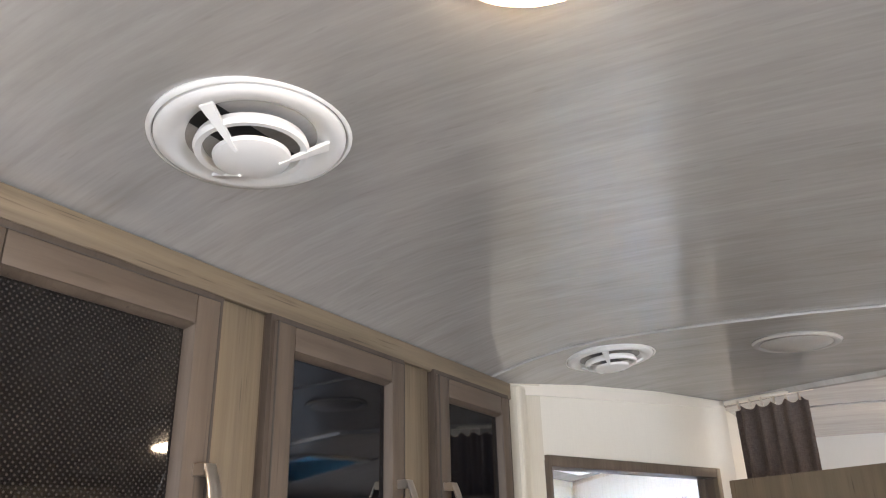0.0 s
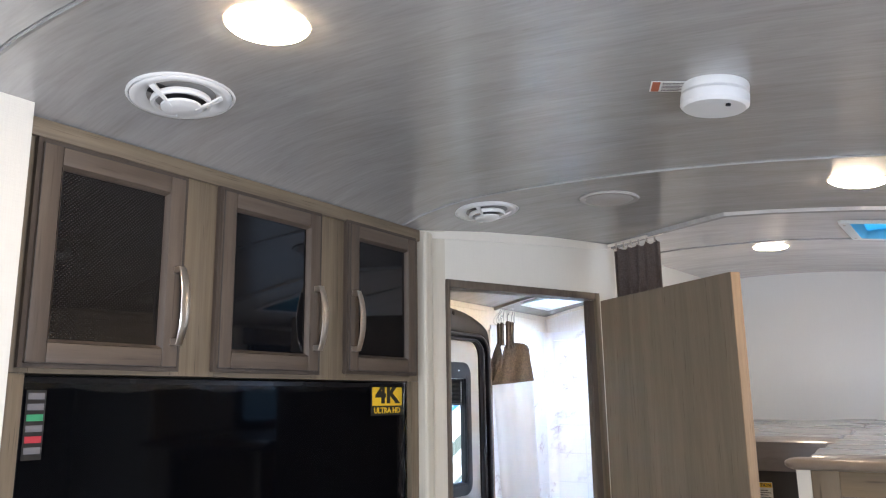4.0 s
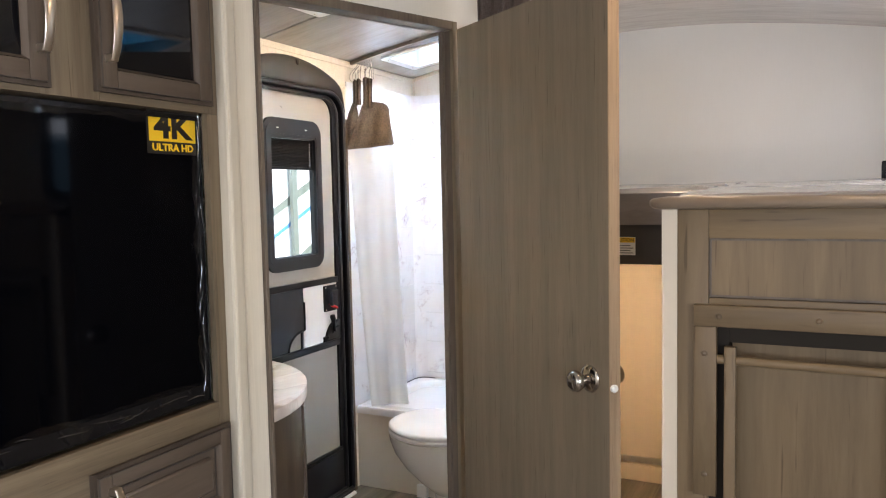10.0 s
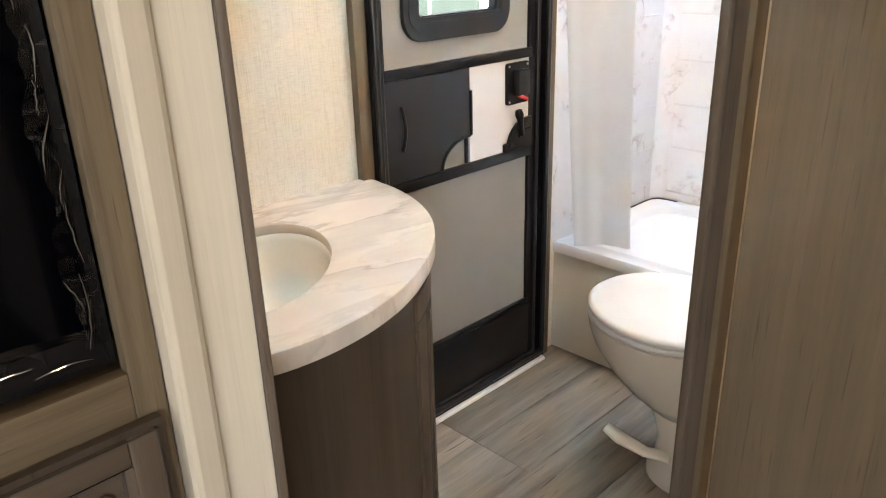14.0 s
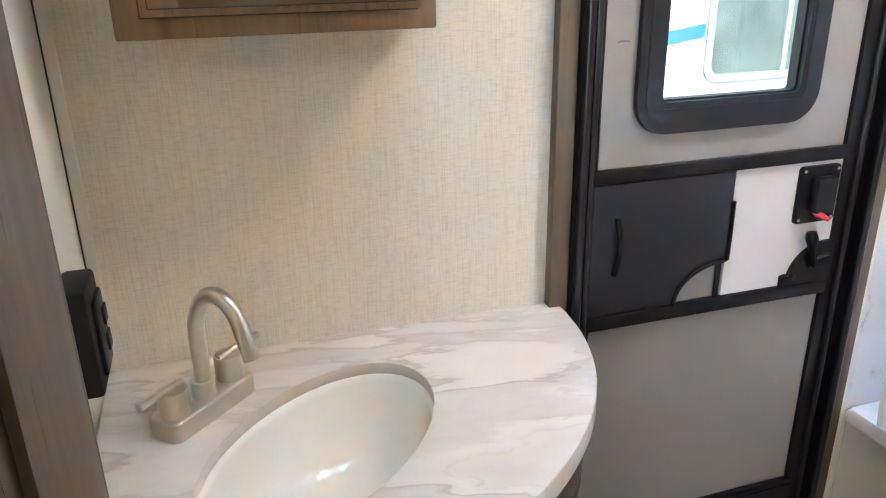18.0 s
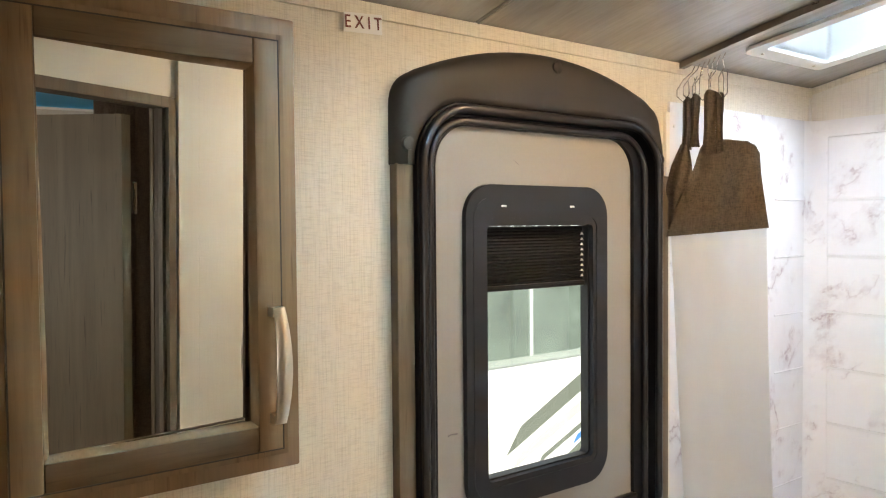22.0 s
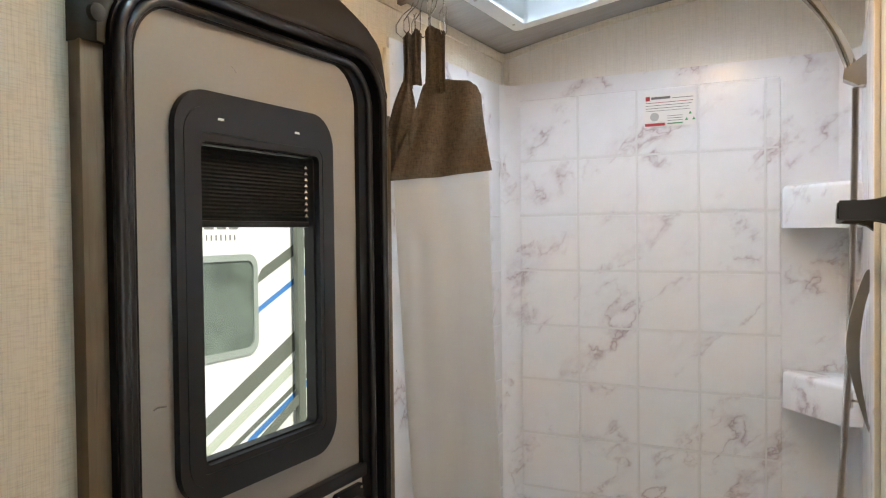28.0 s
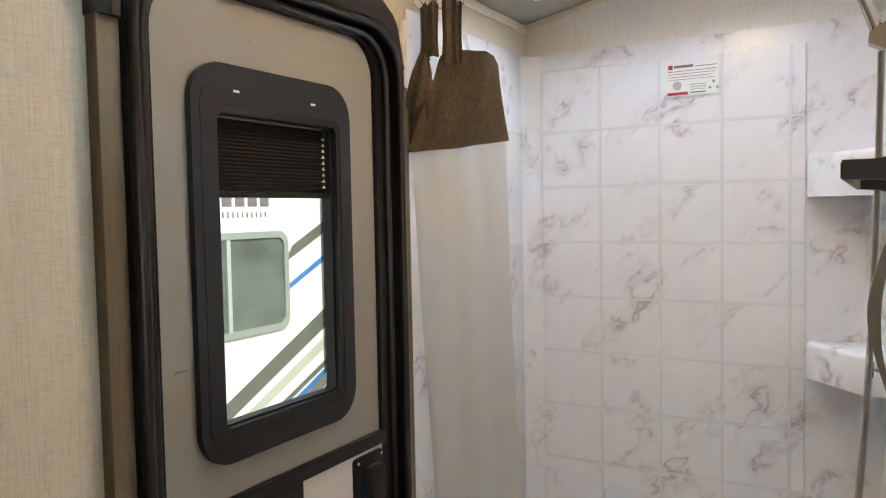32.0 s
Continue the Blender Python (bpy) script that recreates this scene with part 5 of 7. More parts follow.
cu = thing("privacy_curtain", (0.38, 2.63, 0.3), "dark taupe privacy curtain gathered at the passage to the bunk", "curtain")
bm = gathered("cloth", (0.288, 2.672, 0), (0.470, 2.610, 0), 1.958, 0.06, 5, 0.028, DRAPE, "", flare=0.85)
part("cloth", bm, DRAPE, cu, "", 70)
bm = bm_new()
sweep(bm, [(0.262, 2.690, 1.972), (0.485, 2.602, 1.974)], 0.006, 8)
part("track", bm, TRIM_W, cu, "white ceiling track")
for k in range(6):
    s = (k + 0.3) / 6
    bm = bm_new()
    sweep(bm, [(0.288 + 0.182 * s, 2.672 - 0.062 * s, 1.972), (0.290 + 0.182 * s, 2.671 - 0.062 * s, 1.950)], 0.003, 6)
    part("glider", bm, NICKEL, cu)

# ---- bunk end of the living room ----
bf = thing("bunk_cabinet", (1.16, 2.30, 0.0), "grey-tan wooden cabinet front under the bunk", "cabinet")
FY = 2.292
for x0, x1 in ((0.895, 0.956), (1.364, 1.428)):
    bm = bm_new()
    box(bm, x0, x1, FY, FY + 0.018, 0.0, 1.276, 0.001)
    part("stile", bm, W_BUNK, bf)
for z0, z1 in ((1.217, 1.276), (1.040, 1.096), (0.0, 0.10)):
    bm = bm_new()
    box(bm, 0.9563, 1.3637, FY + 0.0004, FY + 0.018, z0, z1, 0.001)
    part("rail", bm, W_BUNK_H, bf)
bm = bm_new()
box(bm, 0.9563, 1.3637, FY + 0.014, FY + 0.018, 1.0965, 1.2165)
part("upper_panel", bm, W_BUNK, bf)
# shadow line round the panel, laid on as a strip of darker wood
bm = bm_new()
ring_prism(bm, [(0.9565, 1.0967), (1.3635, 1.0967), (1.3635, 1.2163), (0.9565, 1.2163)], [(0.9605, 1.1007), (1.3595, 1.1007), (1.3595, 1.2123), (0.9605, 1.2123)], face_y(FY + 0.0128), 0.0015)
part("panel_shadow_gap", bm, W_CASE, bf, "darker strip for the shadow line round the panel")
bm = bm_new()
box(bm, 0.9563, 1.3637, FY + 0.070, FY + 0.077, 0.1005, 1.0395)
part("lower_panel", bm, W_BUNK, bf)
# recess sides in near-black, so the shade inside is put into their colour
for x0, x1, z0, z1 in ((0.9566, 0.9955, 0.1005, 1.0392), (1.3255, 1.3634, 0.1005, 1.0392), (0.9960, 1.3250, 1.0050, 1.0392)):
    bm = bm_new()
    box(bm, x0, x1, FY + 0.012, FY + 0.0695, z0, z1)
    part("recess_side", bm, RECESS_SHADE, bf, "side of the recess, painted dark for its shade")
ft = thing("fold_down_ladder", (1.158, 2.28, 0.30), "grey-tan wooden fold-flat frame with a crossbar on the bunk cabinet", "folding frame")
for x0, x1 in ((0.929, 0.974), (1.342, 1.388)):
    bm = bm_new()
    box(bm, x0, x1, FY - 0.020, FY - 0.0005, 0.690, 1.0400, 0.002)
    part("side_rail", bm, W_BUNK, ft)
bm = bm_new()
box(bm, 0.929, 1.388, FY - 0.0205, FY - 0.0005, 1.0403, 1.084, 0.002)
part("top_rail", bm, W_BUNK_H, ft)
for x0, x1, z1 in ((0.988, 1.010, 1.000), (1.311, 1.333, 0.995)):
    bm = bm_new()
    box(bm, x0, x1, FY - 0.016, FY + 0.004, 0.20, z1, 0.002)
    part("leg", bm, W_BUNK, ft)
bm = bm_new()
sweep(bm, [(0.9735, FY - 0.004, 0.972), (1.3425, FY - 0.004, 0.968)], 0.0095, 14)
part("crossbar", bm, W_BUNK_H, ft)
for x in (0.951, 1.365):
    for z in (0.735, 0.985):
        bm = bm_new()
        lathe(bm, [(0.006, 0.0), (0.0055, 0.002), (0.003, 0.0035), (0.0, 0.004)], 12, Matrix.Translation((x, FY - 0.020, z)) @ Matrix.Rotation(radians(90), 4, "X"))
        part("screw_cap", bm, SCREW_CAP, ft, "tan screw cap")
for x in (0.978, 1.158, 1.335):
    bm = bm_new()
    lathe(bm, [(0.006, 0.0), (0.0055, 0.002), (0.003, 0.0035), (0.0, 0.004)], 12, Matrix.Translation((x, FY - 0.0205, 1.062)) @ Matrix.Rotation(radians(90), 4, "X"))
    part("screw_cap", bm, SCREW_CAP, ft, "tan screw cap")
wall_boxes("wall_bunk_side", [(0.864, 0.8948, 2.290, YB, -0.004, 1.276)], FILLER, "cream side panel under the bunk")
wall_boxes("wall_bunk_filler", [(1.4283, 1.562, FY + 0.003, FY + 0.02, -0.004, 1.2765)], FILLER, "cream filler panel beside the bunk cabinet")
ns = thing("bunk_nosing", (1.2, 2.30, 1.277), "rounded grey-brown edge moulding along the front of the bunk", "edge moulding")
bm = bm_new()
prof = [(-0.046, -0.009), (-0.048, -0.001), (-0.043, 0.007), (-0.030, 0.011), (0.034, 0.012), (0.034, -0.014), (-0.030, -0.014), (-0.041, -0.012)]
a = [bm.verts.new((0.868, FY + u, 1.291 + v)) for u, v in prof]
b = [bm.verts.new((1.575, FY + u, 1.290 + v)) for u, v in prof]
tip = [bm.verts.new((0.848, FY + u * 0.55 + 0.004, 1.291 + v * 0.8)) for u, v in prof]
tip2 = [bm.verts.new((0.840, FY + u * 0.25 + 0.004, 1.291 + v * 0.4)) for u, v in prof]
for r0, r1 in ((tip2, tip), (tip, a), (a, b)):
    for k in range(8):
        bm.faces.new((r0[k], r0[(k + 1) % 8], r1[(k + 1) % 8], r1[k]))
bm.faces.new(tip2)
bm.faces.new(b)
part("moulding", bm, W_NOSE, ns, "", 60)
bk = thing("bunk_bed", (0.9, 3.3, 1.12), "upper bunk with a thin brown-grey patterned mattress", "bunk bed")
bm = bm_new()
box(bm, 0.240, 0.8635, 2.850, YB - 0.004, 1.108, 1.2205)
part("base_board", bm, BOARD, bk, "dark brown base board")
bm = bm_new()
box(bm, 0.8955, 1.600, FY + 0.036, YB - 0.004, 1.2765, 1.2915)
part("deck", bm, BOARD, bk)


def wrapped(x0, x1, y0, y1, z0, z1, rise, seed):
    """A mattress in loose clear wrap: rounded edges and shallow wrinkles on top."""
    bm = bm_new()
    rnd = random.Random(seed)
    waves = [(rnd.uniform(3, 9), rnd.uniform(14, 40), rnd.uniform(0, 6.3), rnd.uniform(0.0006, 0.0016)) for _ in range(7)]
    nx, ny = int((x1 - x0) / 0.022), int((y1 - y0) / 0.022)
    top = []
    for j in range(ny + 1):
        row = []
        for i in range(nx + 1):
            u, v = i / nx, j / ny
            x, y = x0 + (x1 - x0) * u, y0 + (y1 - y0) * v
            edge = min(v * (y1 - y0), (1 - v) * (y1 - y0), 0.03) / 0.03
            z = z1 + rise * v - 0.012 * (1 - edge) ** 2
            z += edge * sum(h * math.sin(kx * x + ky * y + 2.2 * math.sin(3.1 * x + ph) + ph) for kx, ky, ph, h in waves)
            row.append(bm.verts.new((x, y, z)))
        top.append(row)
    for p, q in zip(top, top[1:]):
        for i in range(nx):
            bm.faces.new((p[i], p[i + 1], q[i + 1], q[i]))
    rim = [top[0][i] for i in range(nx + 1)] + [top[j][nx] for j in range(1, ny + 1)] + [top[ny][i] for i in range(nx - 1, -1, -1)] + [top[j][0] for j in range(ny - 1, 0, -1)]
    low = [bm.verts.new((v.co.x, v.co.y, z0)) for v in rim]
    for k in range(len(rim)):
        j = (k + 1) % len(rim)
        bm.faces.new((rim[j], rim[k], low[k], low[j]))
    bm.faces.new(low)
    return bm


part("mattress", wrapped(0.242, 0.8900, 2.835, YB - 0.006, 1.2215, 1.322, 0.022, 4), MATTRESS, bk, "thin patterned mattress in clear wrap", 50)
part("mattress", wrapped(0.8905, 1.598, FY + 0.040, YB - 0.006, 1.2920, 1.308, 0.036, 5), MATTRESS, bk, "thin patterned mattress in clear wrap", 50)
cl = thing("caution_label", (0.65, 2.848, 1.15), "white caution label with a yellow heading on the bunk base", "label")
bm = bm_new()
prism(bm, [(0.622, 1.134), (0.690, 1.134), (0.690, 1.186), (0.622, 1.186)], face_y(2.8495), 0.0006)
part("sheet", bm, LABELW, cl)
bm = bm_new()
prism(bm, [(0.6235, 1.170), (0.6885, 1.170), (0.6885, 1.1845), (0.6235, 1.1845)], face_y(2.8487), 0.0004)
part("heading", bm, YELLOW, cl, "yellow heading")
WY = Matrix(((1, 0, 0, 0), (0, 0, -1, 0), (0, 1, 0, 0), (0, 0, 0, 1)))
part("lettering", text_bm("CAUTION", 0.0135, Matrix.Translation((0.656, 2.8480, 1.177)) @ WY), LABELB, cl, "black lettering CAUTION", None)
for k in range(4):
    bm = bm_new()
    prism(bm, [(0.627, 1.139 + 0.007 * k), (0.684 - 0.008 * (k % 2), 1.139 + 0.007 * k), (0.684 - 0.008 * (k % 2), 1.1414 + 0.007 * k), (0.627, 1.1414 + 0.007 * k)], face_y(2.8487), 0.0004)
    part("line_of_print", bm, INK, cl)
# passage under the bunk
bm = bm_new()
box(bm, 0.245, 0.860, 4.085, 4.10, 0.110, 1.117)
solid("wall_passage_end", bm, CREAM_LIT, "cream panel at the end of the passage under the bunk", "wall", kind="structure")
bm = bm_new()
box(bm, 0.245, 0.860, 4.070, 4.10, 0.0, 0.075, 0.002)
solid("baseboard_passage", bm, CREAM_LIT, "cream baseboard at the end of the passage", "baseboard", kind="structure")
ul = thing("under_bunk_light", (0.45, 3.45, 1.10), "small round lit light under the bunk base", "ceiling light")
bm = bm_new()
lathe(bm, [(0.0, 0.0), (0.05, 0.0), (0.05, -0.006), (0.0, -0.006)], 28, Matrix.Translation((0.45, 3.45, 1.1178)))
part("rim", bm, PLASTIC_W, ul)
bm = bm_new()
lathe(bm, [(0.046, -0.0062), (0.042, -0.016), (0.0, -0.024)], 28, Matrix.Translation((0.45, 3.45, 1.1178)))
part("dome", bm, LAMP_BATH, ul, "glowing dome")
rl = thing("bunk_upright", (0.588, 3.0, 0.0), "black steel upright with bolt holes carrying the bunk", "post")
bm = bm_new()
box(bm, 0.576, 0.602, 2.985, 3.020, 0.0, 1.1175, 0.002)
part("post", bm, BLACK, rl)
for k in range(9):
    bm = bm_new()
    cyl(bm, (0.589, 2.9850, 0.15 + 0.11 * k), (0, -1, 0), 0.004, 0.002, 10)
    part("bolt", bm, NICKEL, rl)
ol = thing("outlet_bunk", (1.411, YB - 0.002, 1.331), "black power outlet on the rear wall", "outlet")
bm = bm_new()
prism(bm, round_rect(1.378, 1.444, 1.333, 1.416, 0.006, 3), face_y(YB - 0.0005), 0.007, 0.002)
part("plate", bm, BLACK, ol)
bm = bm_new()
prism(bm, round_rect(1.393, 1.429, 1.347, 1.402, 0.004, 3), face_y(YB - 0.0078), 0.003)
f = part("insert", bm, speckled("outlet_insert", (0.20, 0.20, 0.21), 0.4), ol, "dark grey insert")
for x, z in ((1.403, 1.385), (1.419, 1.385), (1.403, 1.362), (1.419, 1.362), (1.411, 1.374)):
    bm = bm_new()
    box(bm, x - 0.002, x + 0.002, YB - 0.0115, YB - 0.0109, z - 0.005, z + 0.005)
    part("slot", bm, RUBBER, ol)

# bunk window with valance
wd = thing("window_1", (1.60, 3.21, 1.345), "black-framed bunk window with bright sky behind it", "window", kind="structure")
bm = bm_new()
ring_prism(bm, round_rect(2.785, 3.635, 1.330, 1.760, 0.05, 6), round_rect(2.825, 3.597, 1.368, 1.722, 0.035, 6), face_x(1.604, -1), 0.014)
part("window_frame", bm, BLACK, wd)
bm = bm_new()
prism(bm, round_rect(2.815, 3.607, 1.358, 1.732, 0.03, 5), face_x(1.628, 1), 0.004)
pn = part("pane", bm, PANE_CLEAR, wd)
pn.visible_shadow = False
for y in (3.40, 3.00):
    bm = bm_new()
    box(bm, 1.578, 1.590, y - 0.030, y + 0.030, 1.348, 1.362, 0.003)
    part("latch", bm, RED, wd, "red plastic latch")
vl = thing("window_valance", (1.56, 3.15, 1.735), "taupe padded valance over the bunk window with a dark roller blind", "valance")
bm = bm_new()
prism(bm, [(1.604, 1.741), (1.534, 1.744), (1.524, 1.768), (1.524, 1.813), (1.604, 1.824)], lambda u, v, w: Vector((u, 2.76 + w, v)), 0.83, 0.006)
part("box", bm, fabric("valance_cloth", (0.20, 0.175, 0.15), 0.85, 400, 0.12), vl)
bm = bm_new()
box(bm, 1.560, 1.572, 2.80, 3.575, 1.681, 1.7405)
part("blind", bm, BLIND, vl, "dark roller blind")
bm = bm_new()
sweep(bm, [(1.566, 2.80, 1.678), (1.566, 3.575, 1.678)], 0.006, 10)
part("bottom_bar", bm, BLACK, vl)

# slide-out fascia: cream boards, turned slightly
FX0, FXD = Vector((1.547, 2.300, 0)), Vector((0.080, -0.727, 0)).normalized()
FXN = Vector((-FXD.y, FXD.x, 0)) * -1


def fascia(s, w, z):
    p = FX0 + FXD * s + FXN * w
    return Vector((p.x, p.y, z))


fa = thing("fascia_slide_out", tuple(fascia(1.2, 0, 1.588)), "cream shiplap fascia over the slide-out opening", "fascia", kind="structure")
zs = [1.588, 1.672, 1.735, 1.798, 1.83]
for z0, z1 in zip(zs, zs[1:]):
    bm = bm_new()
    prism(bm, [(0.014, z0 + 0.0012), (2.6, z0 + 0.0012), (2.6, z1 - 0.0012), (0.014, z1 - 0.0012)], lambda u, v, w: fascia(u, -0.02 + w, v), 0.02, 0.0015)
    part("board", bm, SHIPLAP, fa)
bm = bm_new()
prism(bm, [(0.014, 1.60), (2.6, 1.60), (2.6, 1.90), (0.014, 1.90)], lambda u, v, w: fascia(u, -0.028 + w, v), 0.0075)
part("backing", bm, GROOVE, fa)
bm = bm_new()
prism(bm, [(0.0, 1.585), (0.0135, 1.585), (0.0135, 1.885), (0.0, 1.885)], lambda u, v, w: fascia(u, -0.05 + w, v), 0.054, 0.002)
part("end_board", bm, SHIPLAP, fa)
bm = bm_new()
prism(bm, [(0.0136, 1.8302), (2.6, 1.8302), (2.6, 1.925), (0.0136, 1.925)], lambda u, v, w: fascia(u, -0.02 + w, v), 0.026, 0.002)
part("top_strip", bm, SHIPLAP, fa)
bm = bm_new()
prism(bm, [(0.0, 0), (2.6, 0), (2.6, 0.3), (0.0, 0.3)], lambda u, v, w: fascia(u, -0.003 - v, 1.5805 + w), 0.004)
part("soffit", bm, WALL_W, fa, "white underside")
for k, (x0, x1, y0) in enumerate(((1.563, 1.583, 2.300), (1.5835, 1.612, 2.312), (1.6125, 1.632, 2.325))):
    bm = bm_new()
    box(bm, x0, x1, y0, y0 + 0.06, -0.004, 1.578, 0.0012)
    solid("trim_slide_out_post", bm, SHIPLAP, "white layered trim post at the slide-out opening", "trim", kind="structure")


# ---- entry door in the bathroom ----
ed = thing("entry_door", (-0.70, 3.11, 0.0), "grey exterior entry door with black frame, window and pleated blind", "door", kind="structure")
for y0, y1 in ((2.767, 2.8005), (3.4395, 3.476)):
    bm = bm_new()
    box(bm, XL + 0.0005, -0.690, y0, y1, 0.0, 1.656, 0.002)
    part("wood_casing", bm, W_SIDE, ed, "grey-brown wooden side casing")
bm = bm_new()
ring_prism(bm, round_rect(2.801, 3.439, 0.0, 1.764, 0.005, 8, 0.105), round_rect(2.816, 3.421, 0.030, 1.748, 0.005, 8, 0.092), face_x(-0.765), 0.085)
part("outer_frame", bm, BLACK, ed, "black aluminium door frame")
bm = bm_new()
ring_prism(bm, round_rect(2.8165, 3.4205, 0.0305, 1.7475, 0.005, 8, 0.0915), round_rect(2.826, 3.398, 0.0305 + 0.004, 1.738, 0.005, 8, 0.083), face_x(-0.74), 0.036)
part("seal", bm, RUBBER, ed, "black rubber seal")
bm = bm_new()
ring_prism(bm, round_rect(2.8265, 3.3975, 0.035, 1.7375, 0.005, 8, 0.0825), round_rect(2.846, 3.360, 0.05, 1.727, 0.005, 8, 0.072), face_x(-0.745), 0.054)
part("leaf_edge", bm, BLACK, ed, "black edge of the door leaf")
bm = bm_new()
ring_prism(bm, round_rect(2.8385, 3.3655, 0.0505, 1.7265, 0.005, 8, 0.0735), round_rect(2.948, 3.240, 1.080, 1.560, 0.02, 8), face_x(-0.712), 0.012)
part("skin", bm, DOOR_GREY, ed, "grey door skin")


def hood_top(y):
    return 1.874 - 0.062 * ((y - 3.105) / 0.30) ** 2


outer = [(2.766, 1.654), (2.766, 1.70)] + [(2.810 - 0.044 * math.cos(radians(a)), 1.755 + 0.054 * math.sin(radians(a))) for a in range(0, 76, 15)]
outer += [(2.815 + 0.580 * k / 22, hood_top(2.815 + 0.580 * k / 22)) for k in range(0, 23)]
outer += [(3.404 + 0.042 * math.cos(radians(a)), 1.755 + 0.050 * math.sin(radians(a))) for a in range(75, -1, -15)] + [(3.446, 1.70), (3.446, 1.654)]
inner = [(2.8005, 1.654)] + [(2.9055 - 0.105 * math.cos(radians(a)), 1.659 + 0.105 * math.sin(radians(a))) for a in range(0, 91, 9)]
inner += [(3.3345 + 0.105 * math.cos(radians(a)), 1.659 + 0.105 * math.sin(radians(a))) for a in range(90, -1, -9)] + [(3.4395, 1.654)]


def spaced(pts, n):
    """n + 1 points at even steps along a line of points."""
    at = [0.0]
    for p, q in zip(pts, pts[1:]):
        at.append(at[-1] + math.hypot(q[0] - p[0], q[1] - p[1]))
    out, i = [], 0
    for k in range(n + 1):
        d = at[-1] * k / n
        while i < len(at) - 2 and at[i + 1] < d:
            i += 1
        f = (d - at[i]) / max(1e-9, at[i + 1] - at[i])
        out.append((pts[i][0] + (pts[i + 1][0] - pts[i][0]) * f, pts[i][1] + (pts[i + 1][1] - pts[i][1]) * f))
    return out


bm = bm_new()
rows_ = []
for (ya, za), (yb, zb) in zip(spaced(outer, 72), spaced(inner, 72)):
    wide = math.hypot(yb - ya, zb - za)
    e_ = min(0.014, wide * 0.4) / wide
    rows_.append([bm.verts.new((XL + w, ya + (yb - ya) * f, za + (zb - za) * f)) for f, w in ((0.0, 0.0), (0.0, 0.014), (e_ * 0.3, 0.024), (e_, 0.031), (0.45, 0.035), (1 - e_, 0.034), (1 - e_ * 0.3, 0.031), (1.0, 0.026), (1.0, 0.0))])
for p, q in zip(rows_, rows_[1:]):
    for k in range(8):
        bm.faces.new((p[k], p[k + 1], q[k + 1], q[k]))
bm.faces.new(rows_[0])
bm.faces.new(rows_[-1][::-1])
hd = part("hood", bm, HOODM, ed, "dark grey-brown plastic arch over the door", 60)
for o_, r_, x_ in (((2.8125, 3.4285, 0.030, 1.7545, 0.097), 0.0085, -0.679), ((2.8315, 3.392, 0.040, 1.7345, 0.080), 0.0070, -0.688)):
    bm = bm_new()
    y0, y1, z0, z1, rt_ = o_
    sweep(bm, [(x_, u, v) for u, v in round_rect(y0, y1, z0, z1, 0.008, 10, rt_)], r_, 10, close=True)
    part("bulb_seal", bm, BULB, ed, "glossy black rubber bulb seal", 70)
for y, z in ((2.784, 1.688), (3.125, 1.850), (3.433, 1.690)):
    bm = bm_new()
    lathe(bm, [(0.012, -0.004), (0.011, 0.003), (0.007, 0.005), (0.0, 0.006)], 18, Matrix.Translation((XL + 0.033, y, z)) @ Matrix.Rotation(radians(90), 4, "Y"))
    part("screw_cover", bm, HOODM, hd)
# window in the door
bm = bm_new()
ring_prism(bm, round_rect(2.909, 3.275, 1.033, 1.626, 0.058, 8), round_rect(2.957, 3.233, 1.086, 1.553, 0.012, 8), face_x(-0.6998), 0.011)
wf = part("window_frame", bm, CHARCOAL, ed, "charcoal rounded window frame")
bm = bm_new()
ring_prism(bm, round_rect(2.925, 3.256, 1.056, 1.602, 0.040, 8), round_rect(2.944, 3.242, 1.075, 1.565, 0.018, 8), face_x(-0.6888), 0.0012)
part("frame_step", bm, CHARCOAL, wf)
bm = bm_new()
ring_prism(bm, round_rect(2.8385, 3.3655, 0.0505, 1.7265, 0.005, 8, 0.0735), round_rect(2.938, 3.330, 1.045, 1.585, 0.02, 8), face_x(-0.764), 0.0515)
part("core", bm, VAN_WHITE, ed, "white outer face of the door")
bm = bm_new()
ring_prism(bm, round_rect(2.949, 3.238, 1.081, 1.559, 0.012, 8), round_rect(2.957, 3.230, 1.089, 1.551, 0.008, 8), face_x(-0.721), 0.0205)
part("window_reveal", bm, RUBBER, wf)
bm = bm_new()
prism(bm, round_rect(2.936, 3.256, 1.062, 1.575, 0.012, 4), face_x(-0.7265), 0.004)
pane = part("pane", bm, PANE, wf, "slightly green glass")
pane.visible_shadow = False
bm = bm_new()
n = 19
rows_ = []
for k in range(2 * n + 1):
    z = 1.550 - 0.112 * k / (2 * n)
    rows_.append([bm.verts.new((-0.7135 + (0.001 if k % 2 else -0.001), y, z)) for y in (2.958, 3.229)])
for a, b in zip(rows_, rows_[1:]):
    bm.faces.new((a[0], a[1], b[1], b[0]))
part("pleated_blind", bm, BLIND, wf, "black pleated blind drawn down part way", None)
bm = bm_new()
box(bm, -0.720, -0.708, 2.958, 3.229, 1.430, 1.440, 0.002)
part("blind_rail", bm, BLACK, wf)
# daylight at the pleat ends, drawn as small white triangles
for k in range(9):
    bm = bm_new()
    z = 1.532 - 0.0105 * k
    prism(bm, [(3.2175, z), (3.2265, z), (3.222, z + 0.005)], face_x(-0.7098), 0.0008)
    part("pleat_end", bm, LABELW, wf, "daylight gap at a pleat end, painted white")
for y in (2.996, 3.172):
    bm = bm_new()
    box(bm, -0.6885, -0.6872, y - 0.006, y + 0.006, 1.5855, 1.589)
    part("frame_slot", bm, LABELW, wf, "small bright slot")
